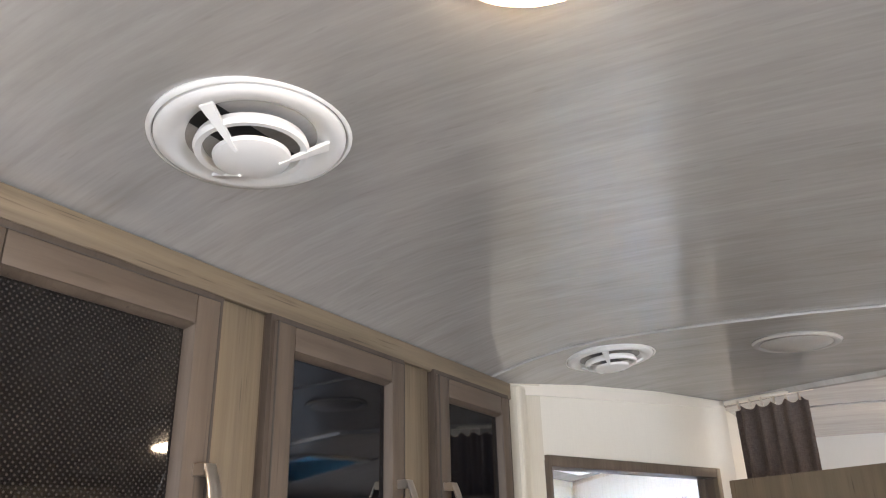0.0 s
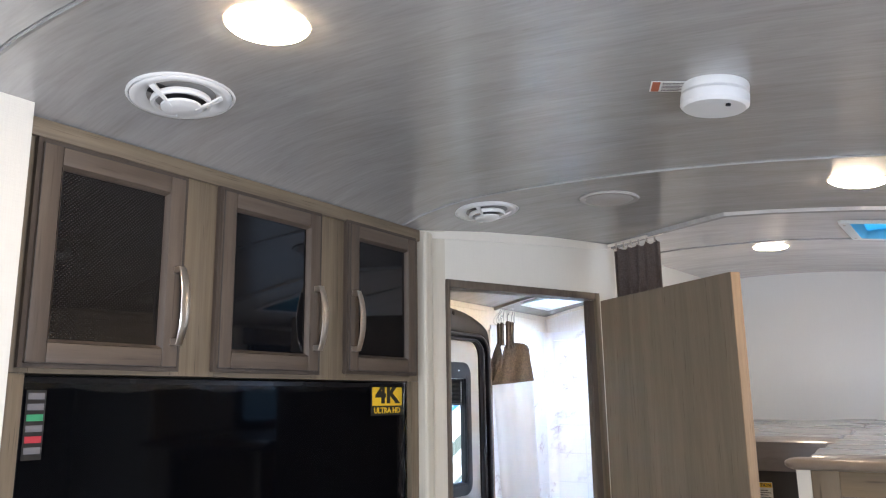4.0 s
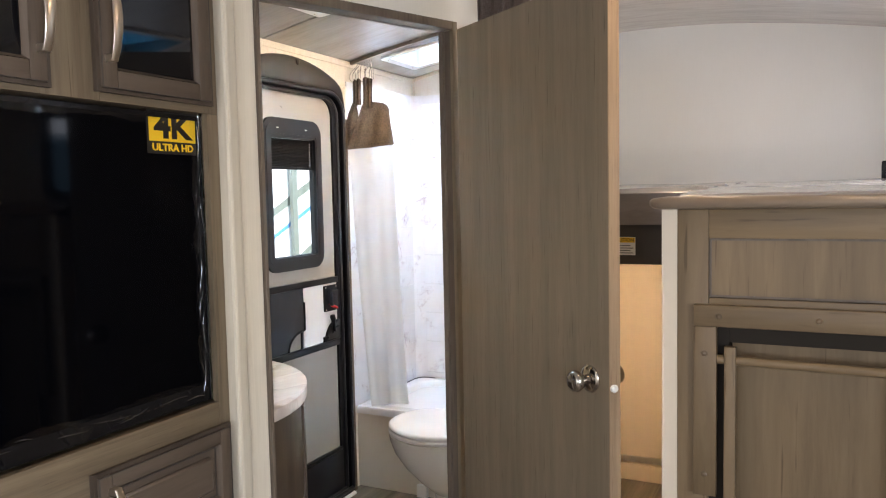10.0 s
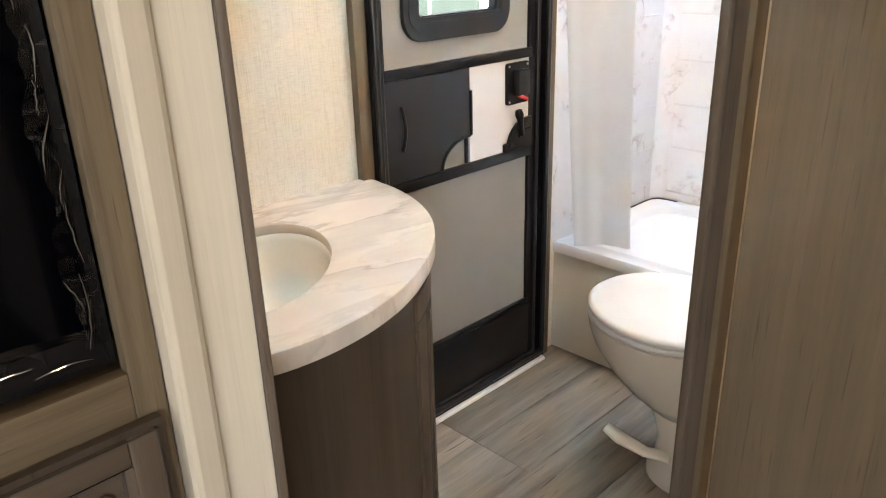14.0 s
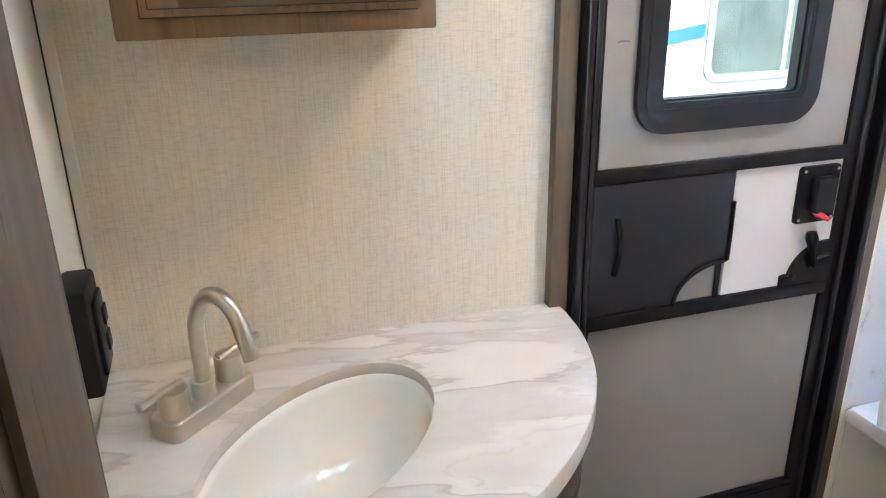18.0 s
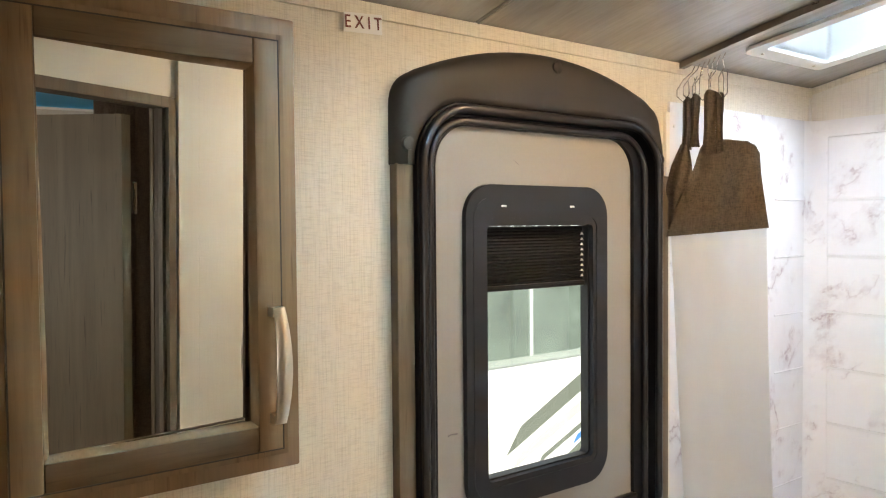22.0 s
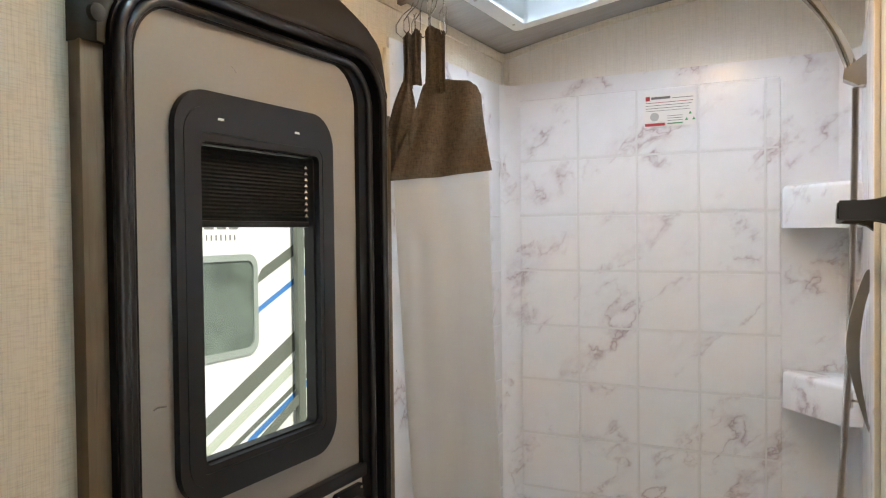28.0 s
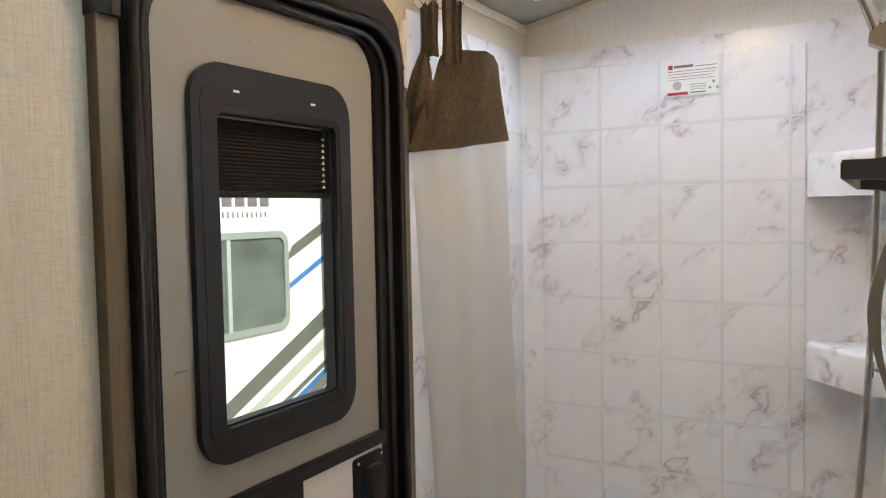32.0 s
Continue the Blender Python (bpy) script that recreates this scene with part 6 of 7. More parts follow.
for y in (2.975, 3.08, 3.19):
    bm = bm_new()
    cyl(bm, (-0.6886, y, 1.068), (1, 0, 0), 0.003, 0.0015, 10)
    part("screw", bm, CHARCOAL, wf)
# bars, hatch and locks
for z0, z1 in ((0.956, 0.981), (0.684, 0.712), (0.222, 0.236)):
    bm = bm_new()
    box(bm, -0.6995, -0.685, 2.8385, 3.3655, z0, z1, 0.003)
    part("cross_bar", bm, BLACK, ed)
bm = bm_new()
arc = [(3.015 + 0.100 * (1 - math.cos(radians(90 * k / 10))), 0.7125 + 0.072 * math.sin(radians(90 * k / 10))) for k in range(11)]
prism(bm, [(2.8395, 0.7125)] + arc + [(3.121, 0.7845), (3.121, 0.9555), (2.8395, 0.9555)], face_x(-0.6995), 0.012, 0.002)
ht = part("screen_hatch", bm, CHARCOAL, ed, "charcoal sliding hatch with a quarter-round cut")
bm = bm_new()
sweep(bm, [(-0.686, y, z + 0.002) for y, z in arc] + [(-0.686, 3.1215, 0.788), (-0.686, 3.1215, 0.90)], 0.0045, 8)
part("hatch_edge", bm, BLACK, ht)
bm = bm_new()
sweep(bm, [(-0.6875 + 0.012 * math.sin(math.pi * k / 10), 2.888, 0.790 + 0.105 * k / 10) for k in range(11)], 0.005, 8)
part("grip", bm, BLACK, ht)
bm = bm_new()
box(bm, -0.6985, -0.692, 3.108, 3.116, 0.7125, 0.784)
part("hatch_post", bm, BLACK, ed)
bm = bm_new()
box(bm, -0.6995, -0.693, 3.1225, 3.365, 0.7125, 0.9555)
part("lock_panel", bm, speckled("lock_panel", (0.66, 0.64, 0.62), 0.4, 0.02), ed, "pale panel behind the locks")
lk = None
bm = bm_new()
prism(bm, round_rect(3.262, 3.352, 0.838, 0.948, 0.008, 4), face_x(-0.6928), 0.008, 0.002)
lk = part("paddle_latch", bm, BLACK, ed, "black paddle latch with a red lever")
bm = bm_new()
box(bm, -0.6845, -0.662, 3.285, 3.330, 0.862, 0.930, 0.005)
part("paddle", bm, CHARCOAL, lk)
bm = bm_new()
sweep(bm, [(-0.683, 3.292, 0.872), (-0.668, 3.296, 0.862), (-0.655, 3.312, 0.852)], [0.007, 0.007, 0.004], 8)
part("red_lever", bm, RED, lk, "red lever")
for y in (3.270, 3.344):
    for z in (0.846, 0.940):
        bm = bm_new()
        cyl(bm, (-0.6847, y, z), (1, 0, 0), 0.003, 0.0015, 8)
        part("screw", bm, NICKEL, lk)
bm = bm_new()
fan = [(3.352 + 0.086 * math.cos(radians(a)), 0.716 + 0.080 * math.sin(radians(a))) for a in range(172, 84, -8)]
prism(bm, [(3.252, 0.713), (3.252, 0.733), (3.264, 0.736)] + fan + [(3.366, 0.796), (3.366, 0.713)], face_x(-0.6925), 0.010, 0.002)
db = part("deadbolt", bm, BLACK, ed, "black fan-shaped deadbolt cover")
bm = bm_new()
sweep(bm, [(-0.6805, 3.352 + 0.052 * math.cos(radians(a)), 0.722 + 0.046 * math.sin(radians(a))) for a in range(150, 84, -6)], 0.0042, 8)
part("slot_edge", bm, CHARCOAL, db)
bm = bm_new()
cyl(bm, (-0.6822, 3.276, 0.731), (1, 0, 0), 0.006, 0.004, 14)
part("screw", bm, CHARCOAL, db)
bm = bm_new()
sweep(bm, [(-0.680, 3.318, 0.752), (-0.674, 3.306, 0.784), (-0.671, 3.300, 0.798), (-0.671, 3.296, 0.812), (-0.672, 3.294, 0.824)], [0.0075, 0.008, 0.0095, 0.0125, 0.009], 10)
part("thumb_turn", bm, BLACK, db)
bm = bm_new()
box(bm, -0.6995, -0.684, 2.8385, 3.3655, 0.050, 0.2215, 0.003)
part("kick_plate", bm, BLACK, ed, "black kick plate")
bm = bm_new()
sweep(bm, [(-0.6965, 2.872, 1.1855), (-0.6965, 2.878, 1.1875), (-0.6965, 2.886, 1.187), (-0.6965, 2.893, 1.1865)], 0.0012, 5)
part("scuff", bm, INK, ed, "small dark scuff")
bm = bm_new()
sweep(bm, [(-0.6965, 3.028, 1.672), (-0.6965, 3.034, 1.669), (-0.6965, 3.040, 1.664)], 0.0005, 5)
part("scuff", bm, INK, ed, "small dark scuff")
th = thing("threshold_strip", (-0.69, 3.13, 0.0), "bright aluminium threshold strip on the floor with screws", "threshold", kind="structure")
bm = bm_new()
prism(bm, [(-0.708, 0.0), (-0.667, 0.0), (-0.669, 0.006), (-0.690, 0.015), (-0.708, 0.015)], lambda u, v, w: Vector((u, 2.834 + w, v)), 0.600)
part("strip", bm, speckled("threshold_vinyl", (0.80, 0.79, 0.78), 0.3, 0.02), th)
for y in (2.845, 3.13, 3.425):
    bm = bm_new()
    cyl(bm, (-0.682, y, 0.0115), (0.3, 0, 1), 0.004, 0.002, 10)
    part("screw", bm, NICKEL, th)

ex = thing("exit_label", (XL + 0.001, 2.72, 1.864), "white label with red lettering EXIT on the bathroom wall", "sign")
bm = bm_new()
prism(bm, [(2.682, 1.860), (2.753, 1.864), (2.753, 1.896), (2.682, 1.891)], face_x(XL + 0.0054), 0.0006)
part("sheet", bm, LABELW, ex)
part("lettering", text_bm("E X I T", 0.0285, Matrix.Translation((XL + 0.0064, 2.7175, 1.8778)) @ Matrix.Rotation(radians(3.2), 4, "X") @ WX, width=0.84, bold=0.004), INK_EXIT, ex, "red lettering EXIT", None)

# ---- mirror cabinet ----
mc = thing("mirror_cabinet", (-0.64, 2.34, 1.235), "brown wooden medicine cabinet with a mirrored door", "medicine cabinet")
bm = bm_new()
box(bm, XL + 0.001, -0.590, 2.152, 2.541, 1.229, 1.829, 0.003)
part("body", bm, W_MED, mc)
framed_door(mc, 2.184, 2.513, 1.256, 1.800, -0.560, 0.042, MIRROR, "mirror glass", name="mirror_door", t=0.029, pull=(2.4935, 1.376, 0.146), stile_mat=W_MED, rail_mat=wood("wood_mirror_rail", (0.078, 0.052, 0.029), (0.138, 0.094, 0.055), (0.195, 0.136, 0.084), grain=(24, 1.6, 24)))

bm = bm_new()
ring_prism(bm, [(2.181, 1.253), (2.516, 1.253), (2.516, 1.803), (2.181, 1.803)], [(2.190, 1.262), (2.507, 1.262), (2.507, 1.794), (2.190, 1.794)], face_x(-0.5899), 0.0008)
part("door_gap", bm, GROOVE, mc, "dark gap behind the door")
for ob in mc.children_recursive:
    if ob.name.startswith("glass"):
        c = Vector((-0.5755, 2.3485, 1.528))
        turn = Matrix.Translation(c) @ Matrix.Rotation(radians(2.9), 4, "Z") @ Matrix.Rotation(radians(1.2), 4, "Y") @ Matrix.Translation(-c)
        ob.data.transform(turn)

# ---- vanity ----
vn = thing("vanity", (-0.45, 2.35, 0.0), "corner vanity with a curved dark wood front", "vanity")
EDGE = [(XL, 2.787), (-0.612, 2.786), (-0.492, 2.752), (-0.392, 2.697), (-0.312, 2.626), (-0.245, 2.541), (-0.192, 2.445), (-0.166, 2.362), (-0.157, 2.300), (-0.155, 2.245), (-0.162, 2.190), (-0.180, 2.130), (-0.202, 2.056), (XL, 2.056)]
BC, BA, BB, BROT = Vector((-0.442, 2.335)), 0.200, 0.1195, radians(136)


def cast(poly, o, d):
    best = None
    for (ax, ay), (bx, by) in zip(poly, poly[1:] + poly[:1]):
        ex_, ey_ = bx - ax, by - ay
        det = d.x * -ey_ + d.y * ex_
        if abs(det) < 1e-9:
            continue
        t = ((ax - o.x) * -ey_ + (ay - o.y) * ex_) / det
        s = (d.x * (ay - o.y) - d.y * (ax - o.x)) / det
        if t > 0 and -1e-6 <= s <= 1 + 1e-6 and (best is None or t < best):
            best = t
    return o + d * best


def smooth_poly(pts, times=2):
    for _ in range(times):
        out = [pts[0]]
        for a, b in zip(pts, pts[1:]):
            out += [(a[0] * 0.75 + b[0] * 0.25, a[1] * 0.75 + b[1] * 0.25), (a[0] * 0.25 + b[0] * 0.75, a[1] * 0.25 + b[1] * 0.75)]
        pts = out + [pts[-1]]
    return pts


CURVE = smooth_poly(EDGE[:13])
POLY = CURVE + [EDGE[13]]
angles = sorted(set([round(math.atan2(y - BC.y, x - BC.x), 4) for x, y in POLY] + [round(-math.pi + 2 * math.pi * (k + 0.37) / 72, 4) for k in range(72)]))
CORNERS = [math.atan2(y - BC.y, x - BC.x) for x, y in (EDGE[0], EDGE[12], EDGE[13])]
kept = []
for a in angles:
    near_corner = min(abs(a - c) for c in CORNERS)
    if near_corner < 1e-3 or (near_corner > 0.03 and (not kept or a - kept[-1] > 0.03)):
        kept.append(a)
angles = kept
ring = []
for a in angles:
    d = Vector((math.cos(a), math.sin(a)))
    ring.append((cast(POLY, BC, d), a))
ZT, ZB = 0.745, 0.712
bm = bm_new()
o_hi = [bm.verts.new((p.x, p.y, ZT)) for p, a in ring]
o_lo = [bm.verts.new((p.x, p.y, ZB)) for p, a in ring]
i_hi, i_lo = [], []
for p, a in ring:
    # the point of the basin's rim in this direction
    c, s = math.cos(a - BROT), math.sin(a - BROT)
    r = 1 / math.sqrt((c / BA) ** 2 + (s / BB) ** 2)
    e2 = BC + Vector((math.cos(a), math.sin(a))) * r
    i_hi.append(bm.verts.new((e2.x, e2.y, ZT)))
    i_lo.append(bm.verts.new((e2.x, e2.y, ZB)))
n = len(ring)
for k in range(n):
    j = (k + 1) % n
    bm.faces.new((o_hi[k], o_hi[j], i_hi[j], i_hi[k]))
    bm.faces.new((o_lo[j], o_lo[k], i_lo[k], i_lo[j]))
    bm.faces.new((o_lo[k], o_lo[j], o_hi[j], o_hi[k]))
    bm.faces.new((i_lo[j], i_lo[k], i_hi[k], i_hi[j]))
bevel_e = [e for e in bm.edges if all(v in set(o_hi) for v in e.verts)]
bmesh.ops.bevel(bm, geom=bevel_e, offset=0.004, segments=2, profile=0.5, affect="EDGES", clamp_overlap=True)
solid("vanity_countertop", bm, COUNTER, "curved white and tan marble-look vanity countertop", "countertop", smooth=40)
bs = thing("wash_basin", (BC.x, BC.y, 0.62), "cream oval wash basin set in the vanity top", "wash basin")
bm = bm_new()
m0 = Matrix.Translation((BC.x, BC.y, 0)) @ Matrix.Rotation(BROT, 4, "Z")
lathe(bm, [(1.03, 0.7065), (0.998, 0.7265), (0.985, 0.7262), (0.965, 0.715), (0.93, 0.690), (0.86, 0.650), (0.70, 0.616), (0.40, 0.600), (0.12, 0.596), (0.12, 0.590), (0.42, 0.592), (0.74, 0.606), (0.92, 0.646), (1.0, 0.690), (1.03, 0.7065)], 64, m0, (BA, BB))
part("bowl", bm, BASIN, bs, "", 70)
bm = bm_new()
lathe(bm, [(0.9985, 0.7268), (0.9975, 0.7280), (0.9975, 0.7448), (0.9995, 0.7451)], 64, m0, (BA, BB))
part("cut_edge", bm, mat("basin_cut_edge", (0.52, 0.46, 0.385), 0.3), bs, "grey-beige cut edge of the vanity top", 60)
bm = bm_new()
lathe(bm, [(0.0, 0.597), (0.021, 0.597), (0.023, 0.599), (0.020, 0.6015), (0.0, 0.6005)], 20, Matrix.Translation((BC.x, BC.y, 0)))
part("drain", bm, CHROME, bs, "chrome drain")

fc = thing("faucet", (-0.566, 2.195, ZT), "brushed nickel faucet with a high arched spout and two levers", "faucet")
FD = Vector((-0.70, 0.714, 0)).normalized()
FO = Vector((0.714, 0.70, 0)).normalized()
F0 = Vector((-0.553, 2.192, ZT))
bm = bm_new()
prism(bm, round_rect(-0.076, 0.076, -0.025, 0.025, 0.013, 4), lambda u, v, w: F0 + FD * u + FO * v + Vector((0, 0, w)), 0.028, 0.003)
part("base_plate", bm, NICKEL, fc, "", 50)
bm = bm_new()
pts = [F0 + FO * 0.003 + Vector((0, 0, 0.020)), F0 + FO * 0.003 + Vector((0, 0, 0.06)), F0 + FO * 0.003 + Vector((0, 0, 0.118))]
R_ = 0.0415
for k in range(1, 13):
    a = radians(163 * k / 12)
    pts.append(F0 + FO * (0.003 + R_ - R_ * math.cos(a)) + Vector((0, 0, 0.118 + 0.064 * math.sin(a))))
last = pts[-1]
pts.append(last + (pts[-1] - pts[-2]).normalized() * 0.034)
sweep(bm, pts, 0.0108, 16)
part("spout", bm, NICKEL, fc, "", 60)
bm = bm_new()
cyl(bm, F0 + Vector((0, 0, 0.0215)), (0, 0, 1), 0.0165, 0.030, 24, bevel=0.002)
part("spout_collar", bm, NICKEL, fc)
for s in (-1, 1):
    c = F0 + FD * (0.051 * s) + Vector((0, 0, 0.0215))
    bm = bm_new()
    cyl(bm, c, (0, 0, 1), 0.0200, 0.042, 28, r2=0.0196, bevel=0.002)
    k = part("valve", bm, NICKEL, fc)
    bm = bm_new()
    d = (FD * s * 0.97 + FO * 0.10).normalized()
    sweep(bm, [c + Vector((0, 0, 0.044)) - d * 0.017, c + Vector((0, 0, 0.045)) + d * 0.02, c + Vector((0, 0, 0.047)) + d * 0.056], 0.0052, 12)
    part("lever", bm, NICKEL, k)
# curved cabinet under the top
INSET = [(BC.x + (x - BC.x) * 0.90, BC.y + (y - BC.y) * 0.91) for x, y in CURVE]
INSET[0], INSET[-1] = (XL + 0.001, INSET[0][1]), (INSET[-1][0], 2.054)
bm = bm_new()
for (xa, ya), (xb, yb) in zip(INSET, INSET[1:]):
    bm.faces.new([bm.verts.new(p) for p in ((xa, ya, 0.0), (xb, yb, 0.0), (xb, yb, 0.7115), (xa, ya, 0.7115))])
bmesh.ops.remove_doubles(bm, verts=bm.verts, dist=1e-5)
bmesh.ops.solidify(bm, geom=bm.faces[:], thickness=0.012)
part("body", bm, wood("wood_vanity", (0.044, 0.032, 0.022), (0.080, 0.060, 0.042), (0.114, 0.089, 0.064), grain=(24, 24, 1.2)), vn, "", 40)
m_ = len(INSET)


def along_inset(x, y):
    return min(range(m_), key=lambda i: (INSET[i][0] - x) ** 2 + (INSET[i][1] - y) ** 2)


def curved_panel(i0, i1, w0, w1, z0, z1, name, parent, bevel=0.004):
    """A panel that follows the vanity's curve between two of its stations."""
    bm = bm_new()
    seg_ = INSET[i0:i1 + 1]
    prof_ = [(w0, z0), (w1 - bevel, z0), (w1, z0 + bevel), (w1, z1 - bevel), (w1 - bevel, z1), (w0, z1)]
    rows_ = []
    for x, y in seg_:
        d = Vector((x - BC.x, y - BC.y)).normalized()
        rows_.append([bm.verts.new((x + d.x * w, y + d.y * w, z)) for w, z in prof_])
    for p, q in zip(rows_, rows_[1:]):
        for k in range(6):
            bm.faces.new((p[k], p[(k + 1) % 6], q[(k + 1) % 6], q[k]))
    bm.faces.new(rows_[0])
    bm.faces.new(rows_[-1][::-1])
    return part(name, bm, bpy.data.materials["wood_vanity"], parent, "", 30)


IA, IB = along_inset(-0.62, 2.745), along_inset(-0.252, 2.497)
vd = curved_panel(IA, IB, 0.001, 0.014, 0.06, 0.698, "door", vn)
curved_panel(IA, IB, 0.0142, 0.019, 0.640, 0.690, "rail", vd, 0.002)
curved_panel(IA, IB, 0.0142, 0.019, 0.068, 0.130, "rail", vd, 0.002)
curved_panel(IB - 2, IB, 0.0142, 0.019, 0.1305, 0.6395, "stile", vd, 0.002)
curved_panel(IA, IA + 2, 0.0142, 0.019, 0.1305, 0.6395, "stile", vd, 0.002)
groove_ = curved_panel(IA + 2, IB - 2, 0.0141, 0.0147, 0.1307, 0.6393, "panel_groove", vd, 0.0002)
groove_.data.materials[0] = GROOVE
curved_panel(IA + 4, IB - 4, 0.0142, 0.018, 0.155, 0.615, "raised_field", vd, 0.003)
gap_ = curved_panel(IB, along_inset(-0.222, 2.447), 0.0005, 0.0016, 0.0, 0.7112, "door_gap", vn, 0.0004)
gap_.data.materials[0] = GROOVE
curved_panel(along_inset(-0.222, 2.447), along_inset(-0.204, 2.402), 0.001, 0.006, 0.0, 0.7112, "stile", vn, 0.001)

sw = thing("wall_outlet", (-0.50, 2.053, 0.83), "black boxed power outlet on the wall beside the vanity", "outlet")
bm = bm_new()
box(bm, -0.555, -0.470, 2.0525, 2.088, 0.837, 0.972, 0.006)
part("cover", bm, CHARCOAL, sw)
bm = bm_new()
box(bm, -0.540, -0.485, 2.0882, 2.094, 0.857, 0.952, 0.003)
part("flap", bm, BLACK, sw)

for z in (0.878, 0.912):
    bm = bm_new()
    box(bm, -0.532, -0.512, 2.0942, 2.0975, z, z + 0.022, 0.001)
    part("button", bm, CHARCOAL, sw)
bm = bm_new()
box(bm, XL + 0.0005, XL + 0.006, 2.0545, 2.070, 0.746, 1.99, 0.002)
solid("trim_vanity_corner", bm, TRIM_W, "white corner moulding above the vanity", "trim", kind="structure")
bm = bm_new()
box(bm, XL + 0.0003, XL + 0.004, 2.0521, 2.0543, 0.746, 1.99)
solid("trim_corner_gap", bm, GROOVE, "dark gap beside the corner moulding", "trim", kind="structure")

# ---- toilet ----
tl = thing("toilet", (-0.05, 3.22, 0.0), "cream plastic toilet with the lid closed and a foot pedal", "toilet")
TC = (-0.125, 3.217)
bm = bm_new()


def oval(cx, cy, rx, ry, z, seg=36, back=0.86):
    out = []
    for k in range(seg):
        a = 2 * math.pi * k / seg
        r = rx if math.cos(a) < 0 else rx * back
        out.append((cx + r * math.cos(a), cy + ry * math.sin(a), z))
    return out


def loft(bm, sections, cap=True):
    rings = [[bm.verts.new(p) for p in s] for s in sections]
    for A, B in zip(rings, rings[1:]):
        for k in range(len(A)):
            bm.faces.new((A[k], A[(k + 1) % len(A)], B[(k + 1) % len(A)], B[k]))
    if cap:
        bm.faces.new(rings[0][::-1])
        bm.faces.new(rings[-1])
    return bm


loft(bm, [oval(-0.083, TC[1], 0.078, 0.068, 0.185), oval(-0.098, TC[1], 0.118, 0.102, 0.225), oval(-0.112, TC[1], 0.162, 0.140, 0.280), oval(-0.121, TC[1], 0.196, 0.170, 0.340), oval(TC[0], TC[1], 0.209, 0.181, 0.385), oval(TC[0], TC[1], 0.212, 0.184, 0.408), oval(TC[0], TC[1], 0.206, 0.178, 0.412)])
part("bowl", bm, TOILET, tl, "", 60)
bm = bm_new()
loft(bm, [oval(TC[0], TC[1], 0.208, 0.182, 0.4135), oval(TC[0], TC[1], 0.213, 0.187, 0.418), oval(TC[0], TC[1], 0.213, 0.187, 0.424), oval(TC[0], TC[1], 0.208, 0.182, 0.428)])
part("seat", bm, LID, tl, "", 60)
bm = bm_new()
loft(bm, [oval(TC[0], TC[1], 0.208, 0.183, 0.4295), oval(TC[0], TC[1], 0.213, 0.188, 0.434), oval(TC[0], TC[1], 0.212, 0.187, 0.444), oval(TC[0], TC[1], 0.202, 0.177, 0.450), oval(TC[0], TC[1], 0.10, 0.08, 0.452)])
part("lid", bm, LID, tl, "white closed lid", 60)
bm = bm_new()
loft(bm, [oval(-0.054, TC[1], 0.105, 0.088, 0.0), oval(-0.054, TC[1], 0.105, 0.088, 0.020), oval(-0.056, TC[1], 0.088, 0.074, 0.045), oval(-0.068, TC[1], 0.070, 0.060, 0.110), oval(-0.083, TC[1], 0.077, 0.067, 0.186)])
part("pedestal", bm, TOILET, tl, "", 60)
bm = bm_new()
loft(bm, [oval(0.050, TC[1], 0.10, 0.150, 0.30), oval(0.050, TC[1], 0.10, 0.160, 0.42), oval(0.050, TC[1], 0.095, 0.155, 0.425)])
part("hinge_deck", bm, TOILET, tl, "", 50)
bm = bm_new()
sweep(bm, [(-0.070, 3.150, 0.085), (-0.130, 3.135, 0.080), (-0.200, 3.128, 0.092), (-0.238, 3.125, 0.106)], [0.020, 0.018, 0.022, 0.016], 12, flat=0.5)
part("foot_pedal", bm, PLASTIC_CREAM, tl, "cream flush pedal", 60)

# ---- tub and shower ----
tb = thing("bathtub", (-0.27, 3.82, 0.0), "white acrylic tub with a cream apron", "bathtub")
bm = bm_new()
box(bm, XL + 0.001, 0.171, 3.522, 3.545, 0.0, 0.345, 0.002)
part("apron", bm, linen_material("apron_cream", (0.70, 0.64, 0.53), (0.66, 0.59, 0.48), 0.3), tb, "cream front apron")
bm = bm_new()
Y0T, Y1T, X0T, X1T = 3.512, YB - 0.012, XL + 0.002, 0.170


def rr(x0, x1, y0, y1, r, z):
    return [(u, v, z) for u, v in round_rect(x0, x1, y0, y1, r, 6)]


loft(bm, [rr(X0T, X1T, Y0T, Y1T, 0.006, 0.340), rr(X0T, X1T, Y0T, Y1T, 0.006, 0.362), rr(X0T + 0.004, X1T - 0.004, Y0T + 0.006, Y1T - 0.002, 0.01, 0.371), rr(X0T + 0.050, X1T - 0.045, Y0T + 0.060, Y1T - 0.035, 0.09, 0.372), rr(X0T + 0.062, X1T - 0.055, Y0T + 0.070, Y1T - 0.042, 0.09, 0.362), rr(X0T + 0.085, X1T - 0.075, Y0T + 0.090, Y1T - 0.055, 0.09, 0.22), rr(X0T + 0.11, X1T - 0.10, Y0T + 0.115, Y1T - 0.075, 0.09, 0.09), rr(X0T + 0.15, X1T - 0.14, Y0T + 0.15, Y1T - 0.11, 0.07, 0.075)])
part("shell", bm, TUB, tb, "white moulded shell", 50)
bm = bm_new()
box(bm, -0.401, -0.352, 3.500, 3.5215, 0.0, 0.056, 0.003)
part("floor_bracket", bm, PLASTIC_W, tb, "small white bracket at the floor")

